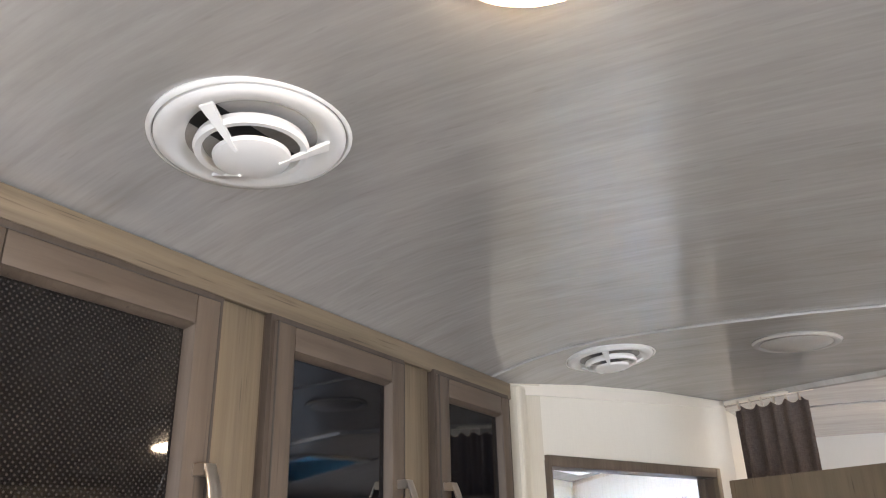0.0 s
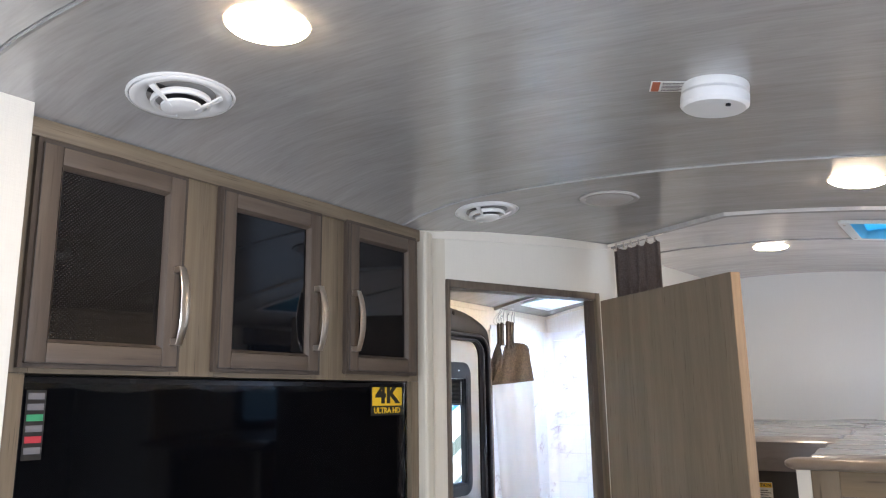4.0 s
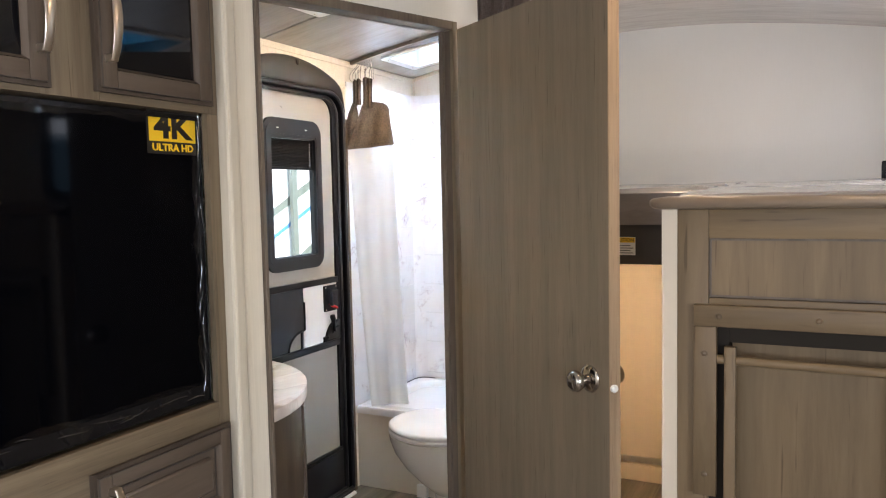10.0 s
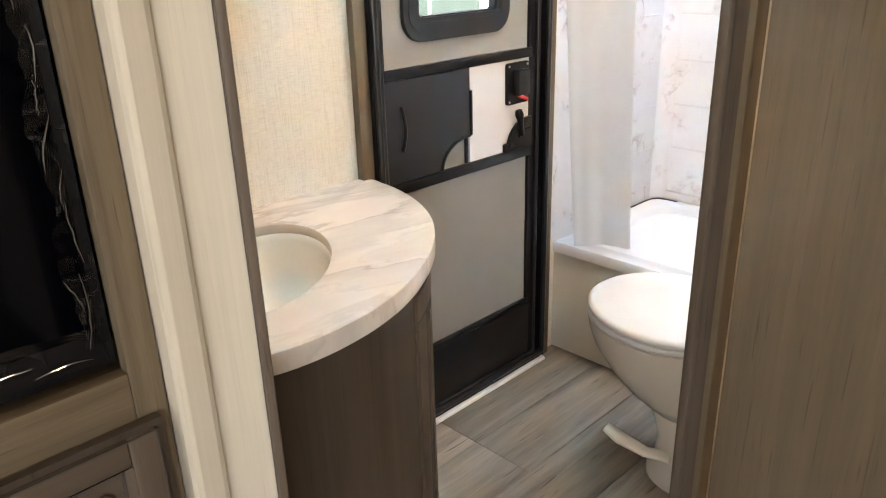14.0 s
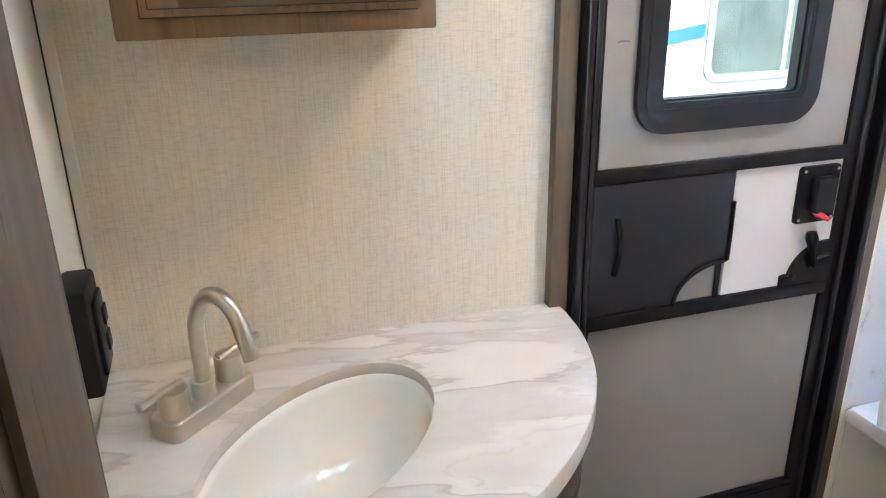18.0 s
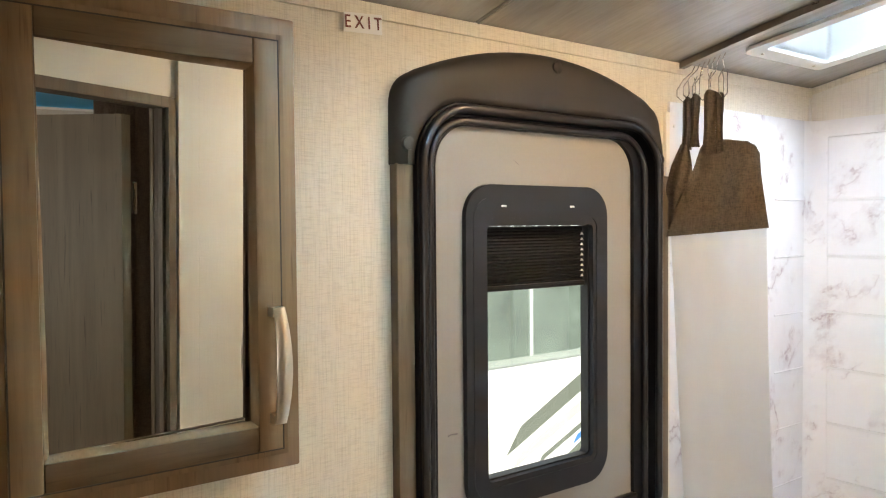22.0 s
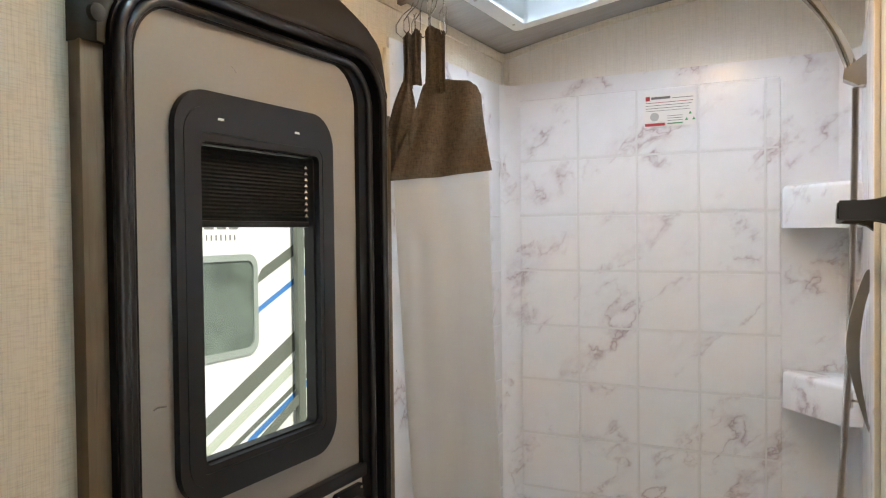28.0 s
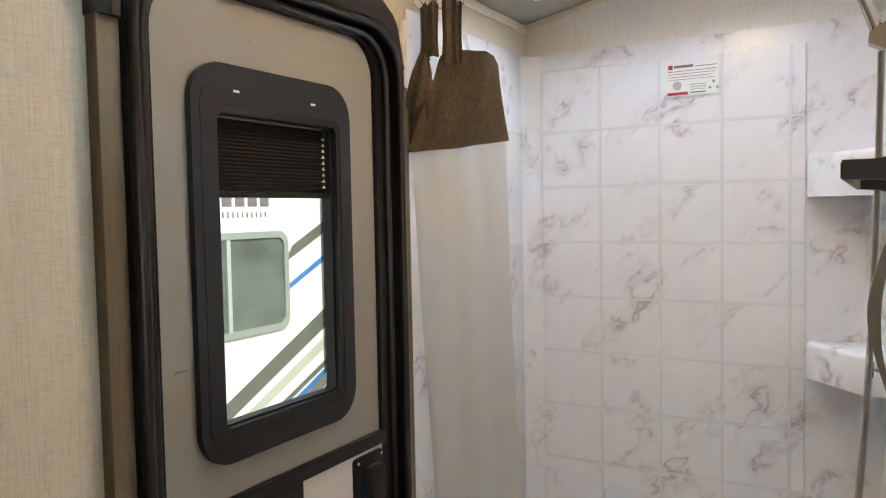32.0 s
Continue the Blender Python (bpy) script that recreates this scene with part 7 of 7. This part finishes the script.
bm = bm_new()
sweep(bm, [(-0.700, 3.94 + 0.055 * k, 0.3735) for k in range(3)] + [(-0.694, 4.080, 0.3735), (-0.678, 4.098, 0.3735), (-0.650, 4.104, 0.3735), (-0.610, 4.105, 0.3735)], 0.0026, 6)
part("dark_seam", bm, mat("seam_dark", (0.05, 0.05, 0.06), 0.5), tb, "dark seam along the back corner of the rim", 40)

ss = thing("shower_surround", (-0.27, 4.12, 0.372), "white marble-look shower surround with moulded square tiles", "shower wall")
SY = YB - 0.014
bm = bm_new()
box(bm, XL + 0.030, 0.142, SY + 0.004, YB - 0.0005, 0.373, 1.824)
part("back_panel", bm, MARBLE, ss)
bm = bm_new()
box(bm, XL + 0.0005, XL + 0.008, 3.500, SY - 0.025, 0.373, 1.824, 0.002)
part("side_panel", bm, MARBLE, ss)
bm = bm_new()
box(bm, 0.164, 0.1715, 3.500, SY - 0.025, 0.373, 1.824, 0.002)
part("side_panel", bm, MARBLE, ss)
for x, d in ((XL + 0.0084, 1), (0.1636, -1)):
    for z in (0.47, 0.80, 1.13, 1.46, 1.77):
        bm = bm_new()
        cyl(bm, (x, 3.514, z), (d, 0, 0), 0.0038, 0.0016, 10)
        part("screw", bm, PLASTIC_W, ss)
# coved corners
for sx, x in ((1, XL + 0.008), (-1, 0.164)):
    bm = bm_new()
    r = 0.045
    pro = []
    for k in range(9):
        a = radians(90 * k / 8)
        pro.append((x + sx * (r - r * math.cos(a)), SY + 0.004 - (r - r * math.sin(a))))
    lo = [bm.verts.new((u, v, 0.373)) for u, v in pro]
    hi = [bm.verts.new((u, v, 1.824)) for u, v in pro]
    for k in range(8):
        bm.faces.new((lo[k], lo[k + 1], hi[k + 1], hi[k]))
    part("coved_corner", bm, MARBLE, ss)
for z0, z1, d in ((1.420, 1.518, 0.165), (1.003, 1.087, 0.175)):
    bm = bm_new()
    prism(bm, [(0.000, SY), (0.163, SY), (0.163, SY - d), (0.120, SY - d), (0.004, SY - 0.045)], lambda u, v, w: Vector((u, v, z0 + w)), z1 - z0, 0.010)
    part("corner_shelf", bm, MARBLE, ss, "", 50)
tg = thing("shower_label", (-0.257, SY - 0.006, 1.678), "white paper label with red and green print on shower wall", "label")
bm = bm_new()
prism(bm, [(-0.320, 1.680), (-0.194, 1.680), (-0.194, 1.760), (-0.320, 1.760)], face_y(SY - 0.0062), 0.0005)
part("sheet", bm, LABELW, tg)
for x0, x1, z0, z1, mm in ((-0.316, -0.305, 1.746, 1.757, INK_RED), (-0.302, -0.255, 1.749, 1.755, INK), (-0.250, -0.200, 1.749, 1.7505, INK), (-0.316, -0.200, 1.740, 1.7412, INK_RED), (-0.316, -0.204, 1.733, 1.7342, INK), (-0.316, -0.210, 1.726, 1.7272, INK), (-0.316, -0.206, 1.7195, 1.7205, INK), (-0.318, -0.268, 1.682, 1.689, INK_RED), (-0.262, -0.225, 1.685, 1.688, INK_GREEN), (-0.262, -0.225, 1.693, 1.6942, INK), (-0.262, -0.225, 1.699, 1.7002, INK), (-0.262, -0.225, 1.705, 1.7062, INK)):
    bm = bm_new()
    prism(bm, [(x0, z0), (x1, z0), (x1, z1), (x0, z1)], face_y(SY - 0.0069), 0.0003)
    part("line_of_print", bm, mm, tg)
bm = bm_new()
lathe(bm, [(0.0, 0.0), (0.011, 0.0), (0.011, 0.0003), (0.0, 0.0003)], 20, Matrix.Translation((-0.294, SY - 0.0069, 1.705)) @ Matrix.Rotation(radians(90), 4, "X"))
part("round_mark", bm, mat("mark_grey", (0.45, 0.46, 0.45), 0.5), tg)
for k in range(3):
    a = radians(90 + 120 * k)
    bm = bm_new()
    c, s = math.cos(a), math.sin(a)
    prism(bm, [(-0.207 + 0.010 * c + u, 1.700 + 0.010 * s + v) for u, v in ((-0.004, -0.003), (0.004, -0.003), (0.0, 0.004))], face_y(SY - 0.0069), 0.0003)
    part("recycling_arrow", bm, INK_GREEN, tg)

# curtain track, hooks and tied-up curtain
TY = 3.545
tk = thing("shower_curtain_track", (-0.27, TY, 2.0), "brushed metal ceiling track of the shower curtain", "curtain track")
bm = bm_new()
for k in range(24):
    xa, xb = XL + 0.006 + 0.872 * k / 24, XL + 0.006 + 0.872 * (k + 1) / 24
    q = []
    for x in (xa, xb):
        z = min(2.013 - 0.179 * (x + 0.04) ** 2, z_bath(x) + 0.001)
        q.append([bm.verts.new((x, TY + dy, z + dz)) for dy, dz in ((-0.008, -0.003), (-0.008, -0.017), (0.008, -0.017), (0.008, -0.003))])
    for j in range(4):
        bm.faces.new((q[0][j], q[0][(j + 1) % 4], q[1][(j + 1) % 4], q[1][j]))
bmesh.ops.remove_doubles(bm, verts=bm.verts, dist=1e-5)
part("rail", bm, mat("track_metal", (0.26, 0.225, 0.19), 0.3, 1.0), tk, "", 30)
for x in (-0.40, -0.13):
    bm = bm_new()
    box(bm, x - 0.007, x + 0.007, TY - 0.010, TY + 0.009, 1.994 - 0.179 * (x + 0.04) ** 2, z_bath(x) - 0.001, 0.002)
    part("clip", bm, BRONZE, tk)
bm = bm_new()
pts = [(0.148 + 0.006 * math.sin(k * 0.9), TY, z_bath(0.148) - 0.022 - 0.007 * k) for k in range(6)]
sweep(bm, pts, 0.0015, 6)
part("stray_hook", bm, CHROME, tk)

sc = thing("shower_curtain", (-0.60, 3.53, 0.43), "sheer white shower curtain with a tied-up taupe top band", "shower curtain")


def band_xy(u):
    """Along the bunched curtain from its wall side to its free side."""
    return Vector((-0.695 + 0.190 * u, 3.478 + 0.088 * u, 0))


def cloth(bm, top, bot, wide, wave, nx=48, nz=24, thick=0.003):
    grid = []
    for r in range(nz + 1):
        v = r / nz
        row = []
        for c in range(nx + 1):
            u = c / nx
            p = band_xy(wide(u, v))
            z = top(u) + (bot(u) - top(u)) * v
            off = wave(u, v)
            row.append(bm.verts.new((p.x + 0.42 * off, p.y - 0.91 * off, z)))
        grid.append(row)
    for a, b in zip(grid, grid[1:]):
        for c in range(nx):
            bm.faces.new((a[c], a[c + 1], b[c + 1], b[c]))
    bmesh.ops.solidify(bm, geom=bm.faces[:], thickness=thick)
    return bm


def band_top(u):
    pts = [(0.0, 1.598), (0.11, 1.628), (0.16, 1.656), (0.32, 1.722), (0.58, 1.731), (0.84, 1.724), (0.94, 1.716), (1.0, 1.698)]
    for (a, za), (b, zb) in zip(pts, pts[1:]):
        if u <= b:
            k = (u - a) / (b - a)
            k = k * k * (3 - 2 * k)
            return za + (zb - za) * k
    return pts[-1][1]


def band_wave(u, v):
    return 0.012 * math.sin(7.5 * u + 1.2) * (0.6 + 0.4 * v) + 0.006 * math.sin(17 * u + 3 * v) + 0.004 * math.sin(9 * v + 5 * u)


bm = bm_new()
cloth(bm, band_top, lambda u: 1.524 + 0.018 * u, lambda u, v: 0.5 + (u - 0.5) * (0.80 + 0.19 * v ** 1.4), band_wave)
part("top_band", bm, TAUPE, sc, "taupe woven top band", 60)
for u0, u1, z1, z0 in ((0.138, 0.238, 1.829, 1.712), (0.222, 0.330, 1.832, 1.716), (0.352, 0.505, 1.838, 1.700), (0.470, 0.560, 1.834, 1.705)):
    bm = bm_new()
    lean = 0.012 if u0 in (0.222, 0.352) else 0.0
    cloth(bm, lambda u: z1 - 0.008 * (2 * u - 1) ** 2, lambda u: z0, lambda u, v: u0 + (u1 - u0) * (0.5 + (u - 0.5) * (0.94 - 0.16 * math.sin(math.pi * v) + 0.06 * v)), lambda u, v: lean - 0.032 * (1 - v) ** 1.5 + 0.014 * (1 - v) - 0.004 * v + 0.008 * math.sin(8 * u + 2 + 9 * u0) * (1 - 0.5 * v) + 0.003 * math.sin(7 * v + 3 * u), 16, 14)
    part("strap", bm, TAUPE, sc, "", 60)
bm = bm_new()


def bag_left(v):
    pts = [(0.0, 0.138), (0.22, 0.060), (0.45, 0.005), (0.68, -0.028), (0.88, -0.018), (1.0, 0.016)]
    for (p, a0), (q, a1) in zip(pts, pts[1:]):
        if v <= q:
            k = (v - p) / (q - p)
            return a0 + (a1 - a0) * k
    return pts[-1][1]


cloth(bm, lambda u: 1.724, lambda u: 1.527, lambda u, v: bag_left(v) * (1 - u) + (0.214 + 0.05 * math.sin(math.pi * min(1, v * 1.6)) + 0.02 * v) * u, lambda u, v: 0.004 + 0.034 * math.sin(math.pi * min(1.0, v * 1.35)) * math.sin(math.pi * (0.10 + 0.74 * u)) - 0.030 * max(0.0, v - 0.42) - 0.016 * u * v + 0.0035 * math.sin(13 * u + 4 * v), 22, 26)
part("tucked_fold", bm, TAUPE, sc, "fold tucked over itself", 60)
bm = bm_new()
cloth(bm, lambda u: 1.528 + 0.018 * u, lambda u: 0.378 + 0.010 * u, lambda u, v: 0.04 + 0.32 * v ** 1.3 + u * (0.93 - 0.13 * v), lambda u, v: (1 - min(1, v / 0.12)) * (band_wave(u, 1) - 0.011) + min(1, v / 0.12) * (-0.010 + 0.010 * math.sin(7.0 * u + 1.1 * v) * (0.5 + 0.7 * v) + 0.0025 * math.sin(19 * u + 2 * v)), 64, 40, 0.0015)
part("sheer_cloth", bm, SHEER, sc, "sheer off-white cloth", 70)
random.seed(11)
for k in range(7):
    u = 0.12 + 0.40 * k / 6
    p = band_xy(u)
    zt = z_bath(p.x) - 0.024
    w = 0.014 + 0.004 * random.random()
    d = Vector((math.cos(k * 1.3), math.sin(k * 1.3), 0)) * w
    c = Vector((p.x, TY - 0.02 + 0.006 * (k % 2), 0))
    q = Vector((p.x - 0.008, p.y + 0.024, 0))
    bm = bm_new()
    sweep(bm, [Vector((c.x, TY, zt)), Vector((c.x, TY - 0.01, zt - 0.014)), Vector((q.x, q.y + 0.01, zt - 0.030)) - d * 0.4, Vector((q.x, q.y, zt - 0.052)) - d, Vector((q.x, q.y, 1.834)) - d, Vector((q.x, q.y, 1.820)), Vector((q.x, q.y, 1.834)) + d, Vector((q.x, q.y, zt - 0.052)) + d, Vector((q.x, q.y + 0.01, zt - 0.030)) + d * 0.4], 0.0013, 6)
    part("hook", bm, CHROME, sc, "thin wire hook")

# shower head, hose, grab handle, towel bar
sh = thing("hand_shower", (0.150, 3.83, 1.70), "brushed nickel hand shower in a wall holder with a metal hose", "hand shower")
HS, HE = Vector((0.146, 3.825, 1.702)), Vector((0.056, 3.765, 1.872))
bm = bm_new()
dv = (HE - HS)
pts = [HS + dv * t + Vector((0.010 * math.sin(math.pi * t), 0, 0.006 * math.sin(math.pi * t))) for t in [k / 10 for k in range(11)]]
sweep(bm, pts, [0.0100, 0.0112, 0.0115, 0.0112, 0.0105, 0.0098, 0.0095, 0.0098, 0.0108, 0.012, 0.010], 16)
STEEL = mat("shower_steel", (0.50, 0.45, 0.39), 0.2, 1.0)
part("handle", bm, STEEL, sh, "", 60)
hn = Vector((-0.44, -0.10, -0.89)).normalized()
q = Vector((0, 0, 1)).rotation_difference(hn).to_matrix().to_4x4()
bm = bm_new()
lathe(bm, [(0.0, -0.012), (0.020, -0.010), (0.029, -0.004), (0.031, 0.003), (0.028, 0.008), (0.0, 0.0092)], 32, Matrix.Translation(HE) @ q)
hh = part("head", bm, STEEL, sh, "", 60)
for rr_, cnt in ((0.008, 5), (0.016, 9), (0.024, 14)):
    for k in range(cnt):
        a = 2 * math.pi * k / cnt
        bm = bm_new()
        c = Matrix.Translation(HE) @ q @ Vector((rr_ * math.cos(a), rr_ * math.sin(a), 0.0090))
        cyl(bm, c, hn, 0.0018, 0.0014, 6)
        part("nozzle", bm, RUBBER, hh)
bm = bm_new()
prism(bm, [(0.124, 1.704), (0.150, 1.690), (0.1637, 1.690), (0.1637, 1.748), (0.152, 1.740), (0.126, 1.722)], lambda u, v, w: Vector((u, 3.803 + w, v)), 0.044, 0.003)
part("holder", bm, STEEL, sh)
bm = bm_new()
pts = []
for k in range(46):
    t = k / 45
    pts.append(Vector((0.146 - 0.004 * math.sin(3 * t) - 0.045 * t ** 2.5, 3.822 - 0.03 * t, 1.688 - 1.02 * t)))
fine, rf = [], []
for k in range(45):
    for j in range(12):
        fine.append(pts[k].lerp(pts[k + 1], j / 12))
        rf.append(0.0060 + (0.0014 if j % 2 else -0.0004))
sweep(bm, fine, rf, 10)
part("hose", bm, mat("hose_steel", (0.46, 0.42, 0.375), 0.22, 1.0), sh, "ribbed metal hose", 20)
bm = bm_new()
sweep(bm, [(0.1635, 3.86, 1.075), (0.138, 3.86, 1.075)], 0.004, 8)
sweep(bm, [(0.1640, 3.86, 1.075), (0.1615, 3.86, 1.075)], 0.012, 14)
sweep(bm, [(0.138, 3.86, 1.060), (0.138, 3.86, 1.090)], 0.004, 8)
part("hose_hook", bm, CHROME, sh)
gh = thing("grab_handle", (0.16, 3.70, 1.02), "curved dark nickel grab handle on the shower wall", "grab handle")
bm = bm_new()
BOW = [(0.1634, 1.346), (0.158, 1.345), (0.148, 1.316), (0.135, 1.270), (0.127, 1.226), (0.1275, 1.190), (0.138, 1.140), (0.150, 1.098), (0.1625, 1.058), (0.1634, 1.066), (0.158, 1.104), (0.152, 1.135), (0.1485, 1.180), (0.149, 1.226), (0.1545, 1.270), (0.160, 1.298), (0.1634, 1.306)]
prism(bm, smooth_poly(BOW), lambda u, v, w: Vector((u, 3.662 + w + 0.012 * math.sin(math.pi * (1.35 - v) / 0.29), v)), 0.022, 0.004)
part("bow", bm, mat("brushed_handle", (0.30, 0.275, 0.245), 0.3, 1.0), gh, "", 60)
for z in (1.326, 1.066):
    bm = bm_new()
    cyl(bm, (0.1638, 3.676, z), (1, 0, 0), 0.012 if z > 1.2 else 0.006, 0.0028, 16)
    part("foot", bm, BRONZE, gh)
tw = thing("towel_bar", (0.14, 3.24, 1.42), "dark nickel towel bar with square posts on the bathroom wall", "towel bar")
for y in (2.956, 3.519):
    bm = bm_new()
    prism(bm, [(0.112, 1.425), (0.143, 1.4245), (0.155, 1.421), (0.163, 1.414), (0.1685, 1.407), (0.1685, 1.460), (0.163, 1.453), (0.155, 1.446), (0.143, 1.4430), (0.112, 1.443)], lambda u, v, w: Vector((u, y - 0.008 + w, v)), 0.016, 0.0015)
    p = part("post", bm, BLACKMETAL, tw)
    bm = bm_new()
    box(bm, 0.1686, 0.1718, y - 0.014, y + 0.014, 1.404, 1.463, 0.001)
    part("wall_plate", bm, BLACKMETAL, p)
bm = bm_new()
box(bm, 0.110, 0.1185, 2.9645, 3.5105, 1.426, 1.442, 0.0015)
part("bar", bm, BLACKMETAL, tw)
bm = bm_new()
box(bm, XL + 0.0005, XL + 0.010, 3.485, 3.498, 0.373, 1.80, 0.002)
solid("trim_surround", bm, TRIM_W, "white edge trim of the shower surround", "trim", kind="structure")
bm = bm_new()
box(bm, 0.1625, 0.1715, 3.486, 3.4985, 0.373, 1.826, 0.002)
solid("trim_surround", bm, TRIM_W, "white edge trim of the shower surround", "trim", kind="structure")

# ---- neighbouring trailer outside ----
nt = thing("neighbour_trailer", (-4.6, 6.0, -0.75), "white travel trailer with olive and blue stripes parked alongside", "travel trailer")
VX = -3.5
bm = bm_new()
box(bm, -5.95, VX, 0.6, 10.5, -0.30, 2.45, 0.05, 3)
part("shell", bm, VAN_WHITE, nt, "white ribless side wall", 40)
for y in (5.6, 6.6):
    bm = bm_new()
    cyl(bm, (VX - 0.05, y, -0.42), (-1, 0, 0), 0.33, 0.22, 28, bevel=0.02)
    part("wheel", bm, RUBBER, nt, "black tyre")
bm = bm_new()
box(bm, -5.5, VX - 0.4, 0.9, 10.2, -0.55, -0.3)
part("chassis", bm, BLACK, nt)
bm = bm_new()
for sy in (1.2, 9.8):
    box(bm, -5.0, -4.9, sy - 0.04, sy + 0.04, -0.75, -0.55)
part("jack", bm, ALU, nt)
bm = bm_new()
ring_prism(bm, round_rect(5.105, 6.245, 0.595, 1.290, 0.09, 6), round_rect(5.150, 6.200, 0.640, 1.245, 0.06, 6), face_x(VX), 0.02)
wn_ = part("window", bm, mat("trailer_window_frame", (0.30, 0.33, 0.31), 0.4), nt, "grey window frame")
bm = bm_new()
prism(bm, round_rect(5.140, 6.210, 0.630, 1.255, 0.05, 6), face_x(VX + 0.001), 0.005)
part("pane", bm, VAN_GLASS, wn_, "dark green tinted glass")
bm = bm_new()
box(bm, VX + 0.006, VX + 0.018, 5.660, 5.692, 0.64, 1.245)
part("divider", bm, mat("trailer_window_bar", (0.45, 0.49, 0.47), 0.4), wn_)


def stripe(y0, z0, y1, z1, w, mt, label):
    bm = bm_new()
    prism(bm, [(y0, z0), (y1, z1), (y1, z1 + w), (y0 + w * 0.8, z0 + w * 1.1)], face_x(VX), 0.003)
    return part("stripe", bm, mt, nt, label)


stripe(6.22, 1.06, 8.2, 1.95, 0.11, VAN_DARK, "olive stripe")
stripe(6.20, 0.84, 8.2, 1.74, 0.055, VAN_BLUE, "blue stripe")
stripe(5.45, -0.03, 8.2, 1.28, 0.17, VAN_DARK, "olive stripe")
stripe(5.50, -0.14, 8.2, 1.10, 0.10, mat("trailer_stripe_pale", (0.46, 0.49, 0.43), 0.35), "pale olive stripe")
stripe(5.75, -0.14, 8.2, 0.92, 0.05, VAN_DARK, "olive stripe")
stripe(6.10, -0.06, 8.2, 0.86, 0.06, VAN_BLUE, "blue stripe")
stripe(1.2, 0.30, 5.10, 0.86, 0.08, VAN_BLUE, "blue stripe")
for k in range(7):
    y = 5.30 + 0.115 * k
    for u0, u1, v0, v1 in ((0.0, 0.085, 1.46, 1.56),):
        bm = bm_new()
        prism(bm, [(y + u0, v0), (y + u1, v0), (y + u1, v1), (y + u0, v1)], face_x(VX), 0.003)
        part("lettering_bar", bm, INK, nt)
for k in range(12):
    bm = bm_new()
    y = 5.56 + 0.043 * k
    prism(bm, [(y, 1.385), (y + 0.012, 1.385), (y + 0.012, 1.425), (y, 1.425)], face_x(VX), 0.003)
    part("lettering_bar", bm, INK, nt)
aw = thing("awning_arm", (VX + 0.05, 6.66, -0.75), "grey-olive awning arm standing against the neighbouring trailer", "awning arm")
bm = bm_new()
box(bm, VX + 0.03, VX + 0.075, 6.62, 6.70, -0.75, 2.3, 0.006)
part("arm", bm, VAN_DARK, aw)
bm = bm_new()
prism(bm, [(6.62, 0.15), (6.62, 0.22), (5.0, -0.62), (5.0, -0.69)], face_x(VX + 0.045), 0.02)
part("brace", bm, VAN_DARK, aw)

# ---- shower tiles and floor planks, piece by piece ----
xt = [-0.664, -0.497, -0.341, -0.189, -0.036, -0.002]
zt_ = [1.780] + [1.612 - 0.1497 * k for k in range(8)]
zt_ = [z for z in zt_ if z > 0.42] + [0.40]
g = 0.0003
for z1, z0 in zip(zt_, zt_[1:]):
    for x0, x1 in zip(xt, xt[1:]):
        me_bm = bm_new()
        prism(me_bm, [(x0 + g, z0 + g), (x1 - g, z0 + g), (x1 - g, z1 - g), (x0 + g, z1 - g)], face_y(SY + 0.004), 0.0056, 0.0050)
        part("tile", me_bm, MARBLE, ss, "", None)
for x in xt[1:-1]:
    bm = bm_new()
    box(bm, x - 0.0025, x + 0.0025, SY - 0.0023, SY + 0.0035, 0.405, 1.776)
    part("joint_line", bm, TUB, ss, "white moulded joint")
for z in zt_[1:-1]:
    bm = bm_new()
    box(bm, -0.660, -0.006, SY - 0.0020, SY + 0.0034, z - 0.0026, z + 0.0026)
    part("joint_line", bm, TUB, ss, "white moulded joint")
for z in zt_[1:-1]:
    bm = bm_new()
    sweep(bm, [(XL + 0.008, 3.93, z), (XL + 0.008, 4.075, z)], 0.0028, 6)
    part("moulded_line", bm, MARBLE, ss)

random.seed(3)
xw = [-0.886 + 0.178 * k for k in range(19)]
cnt = 0
for x0, x1 in zip(xw, xw[1:]):
    a, b = max(x0, -0.712), min(x1, 2.30 if x1 > 1.75 else 1.604)
    if b - a < 0.01:
        continue
    y = -2.2 - random.uniform(0.0, 1.1) if not (-0.72 < x0 < -0.5) else -1.85
    while y < 4.13:
        y1 = y + 1.203
        c, d = max(y, -2.2 if b < 1.7 else -0.80), min(y1, 4.13 if b < 1.7 else 2.36)
        if d - c > 0.02:
            bm = bm_new()
            box(bm, a + 0.0009, b - 0.0009, c + 0.0009, d - 0.0009, -0.0038, 0.0)
            part("plank", bm, W_PLANK, FLOOR)
        y = y1
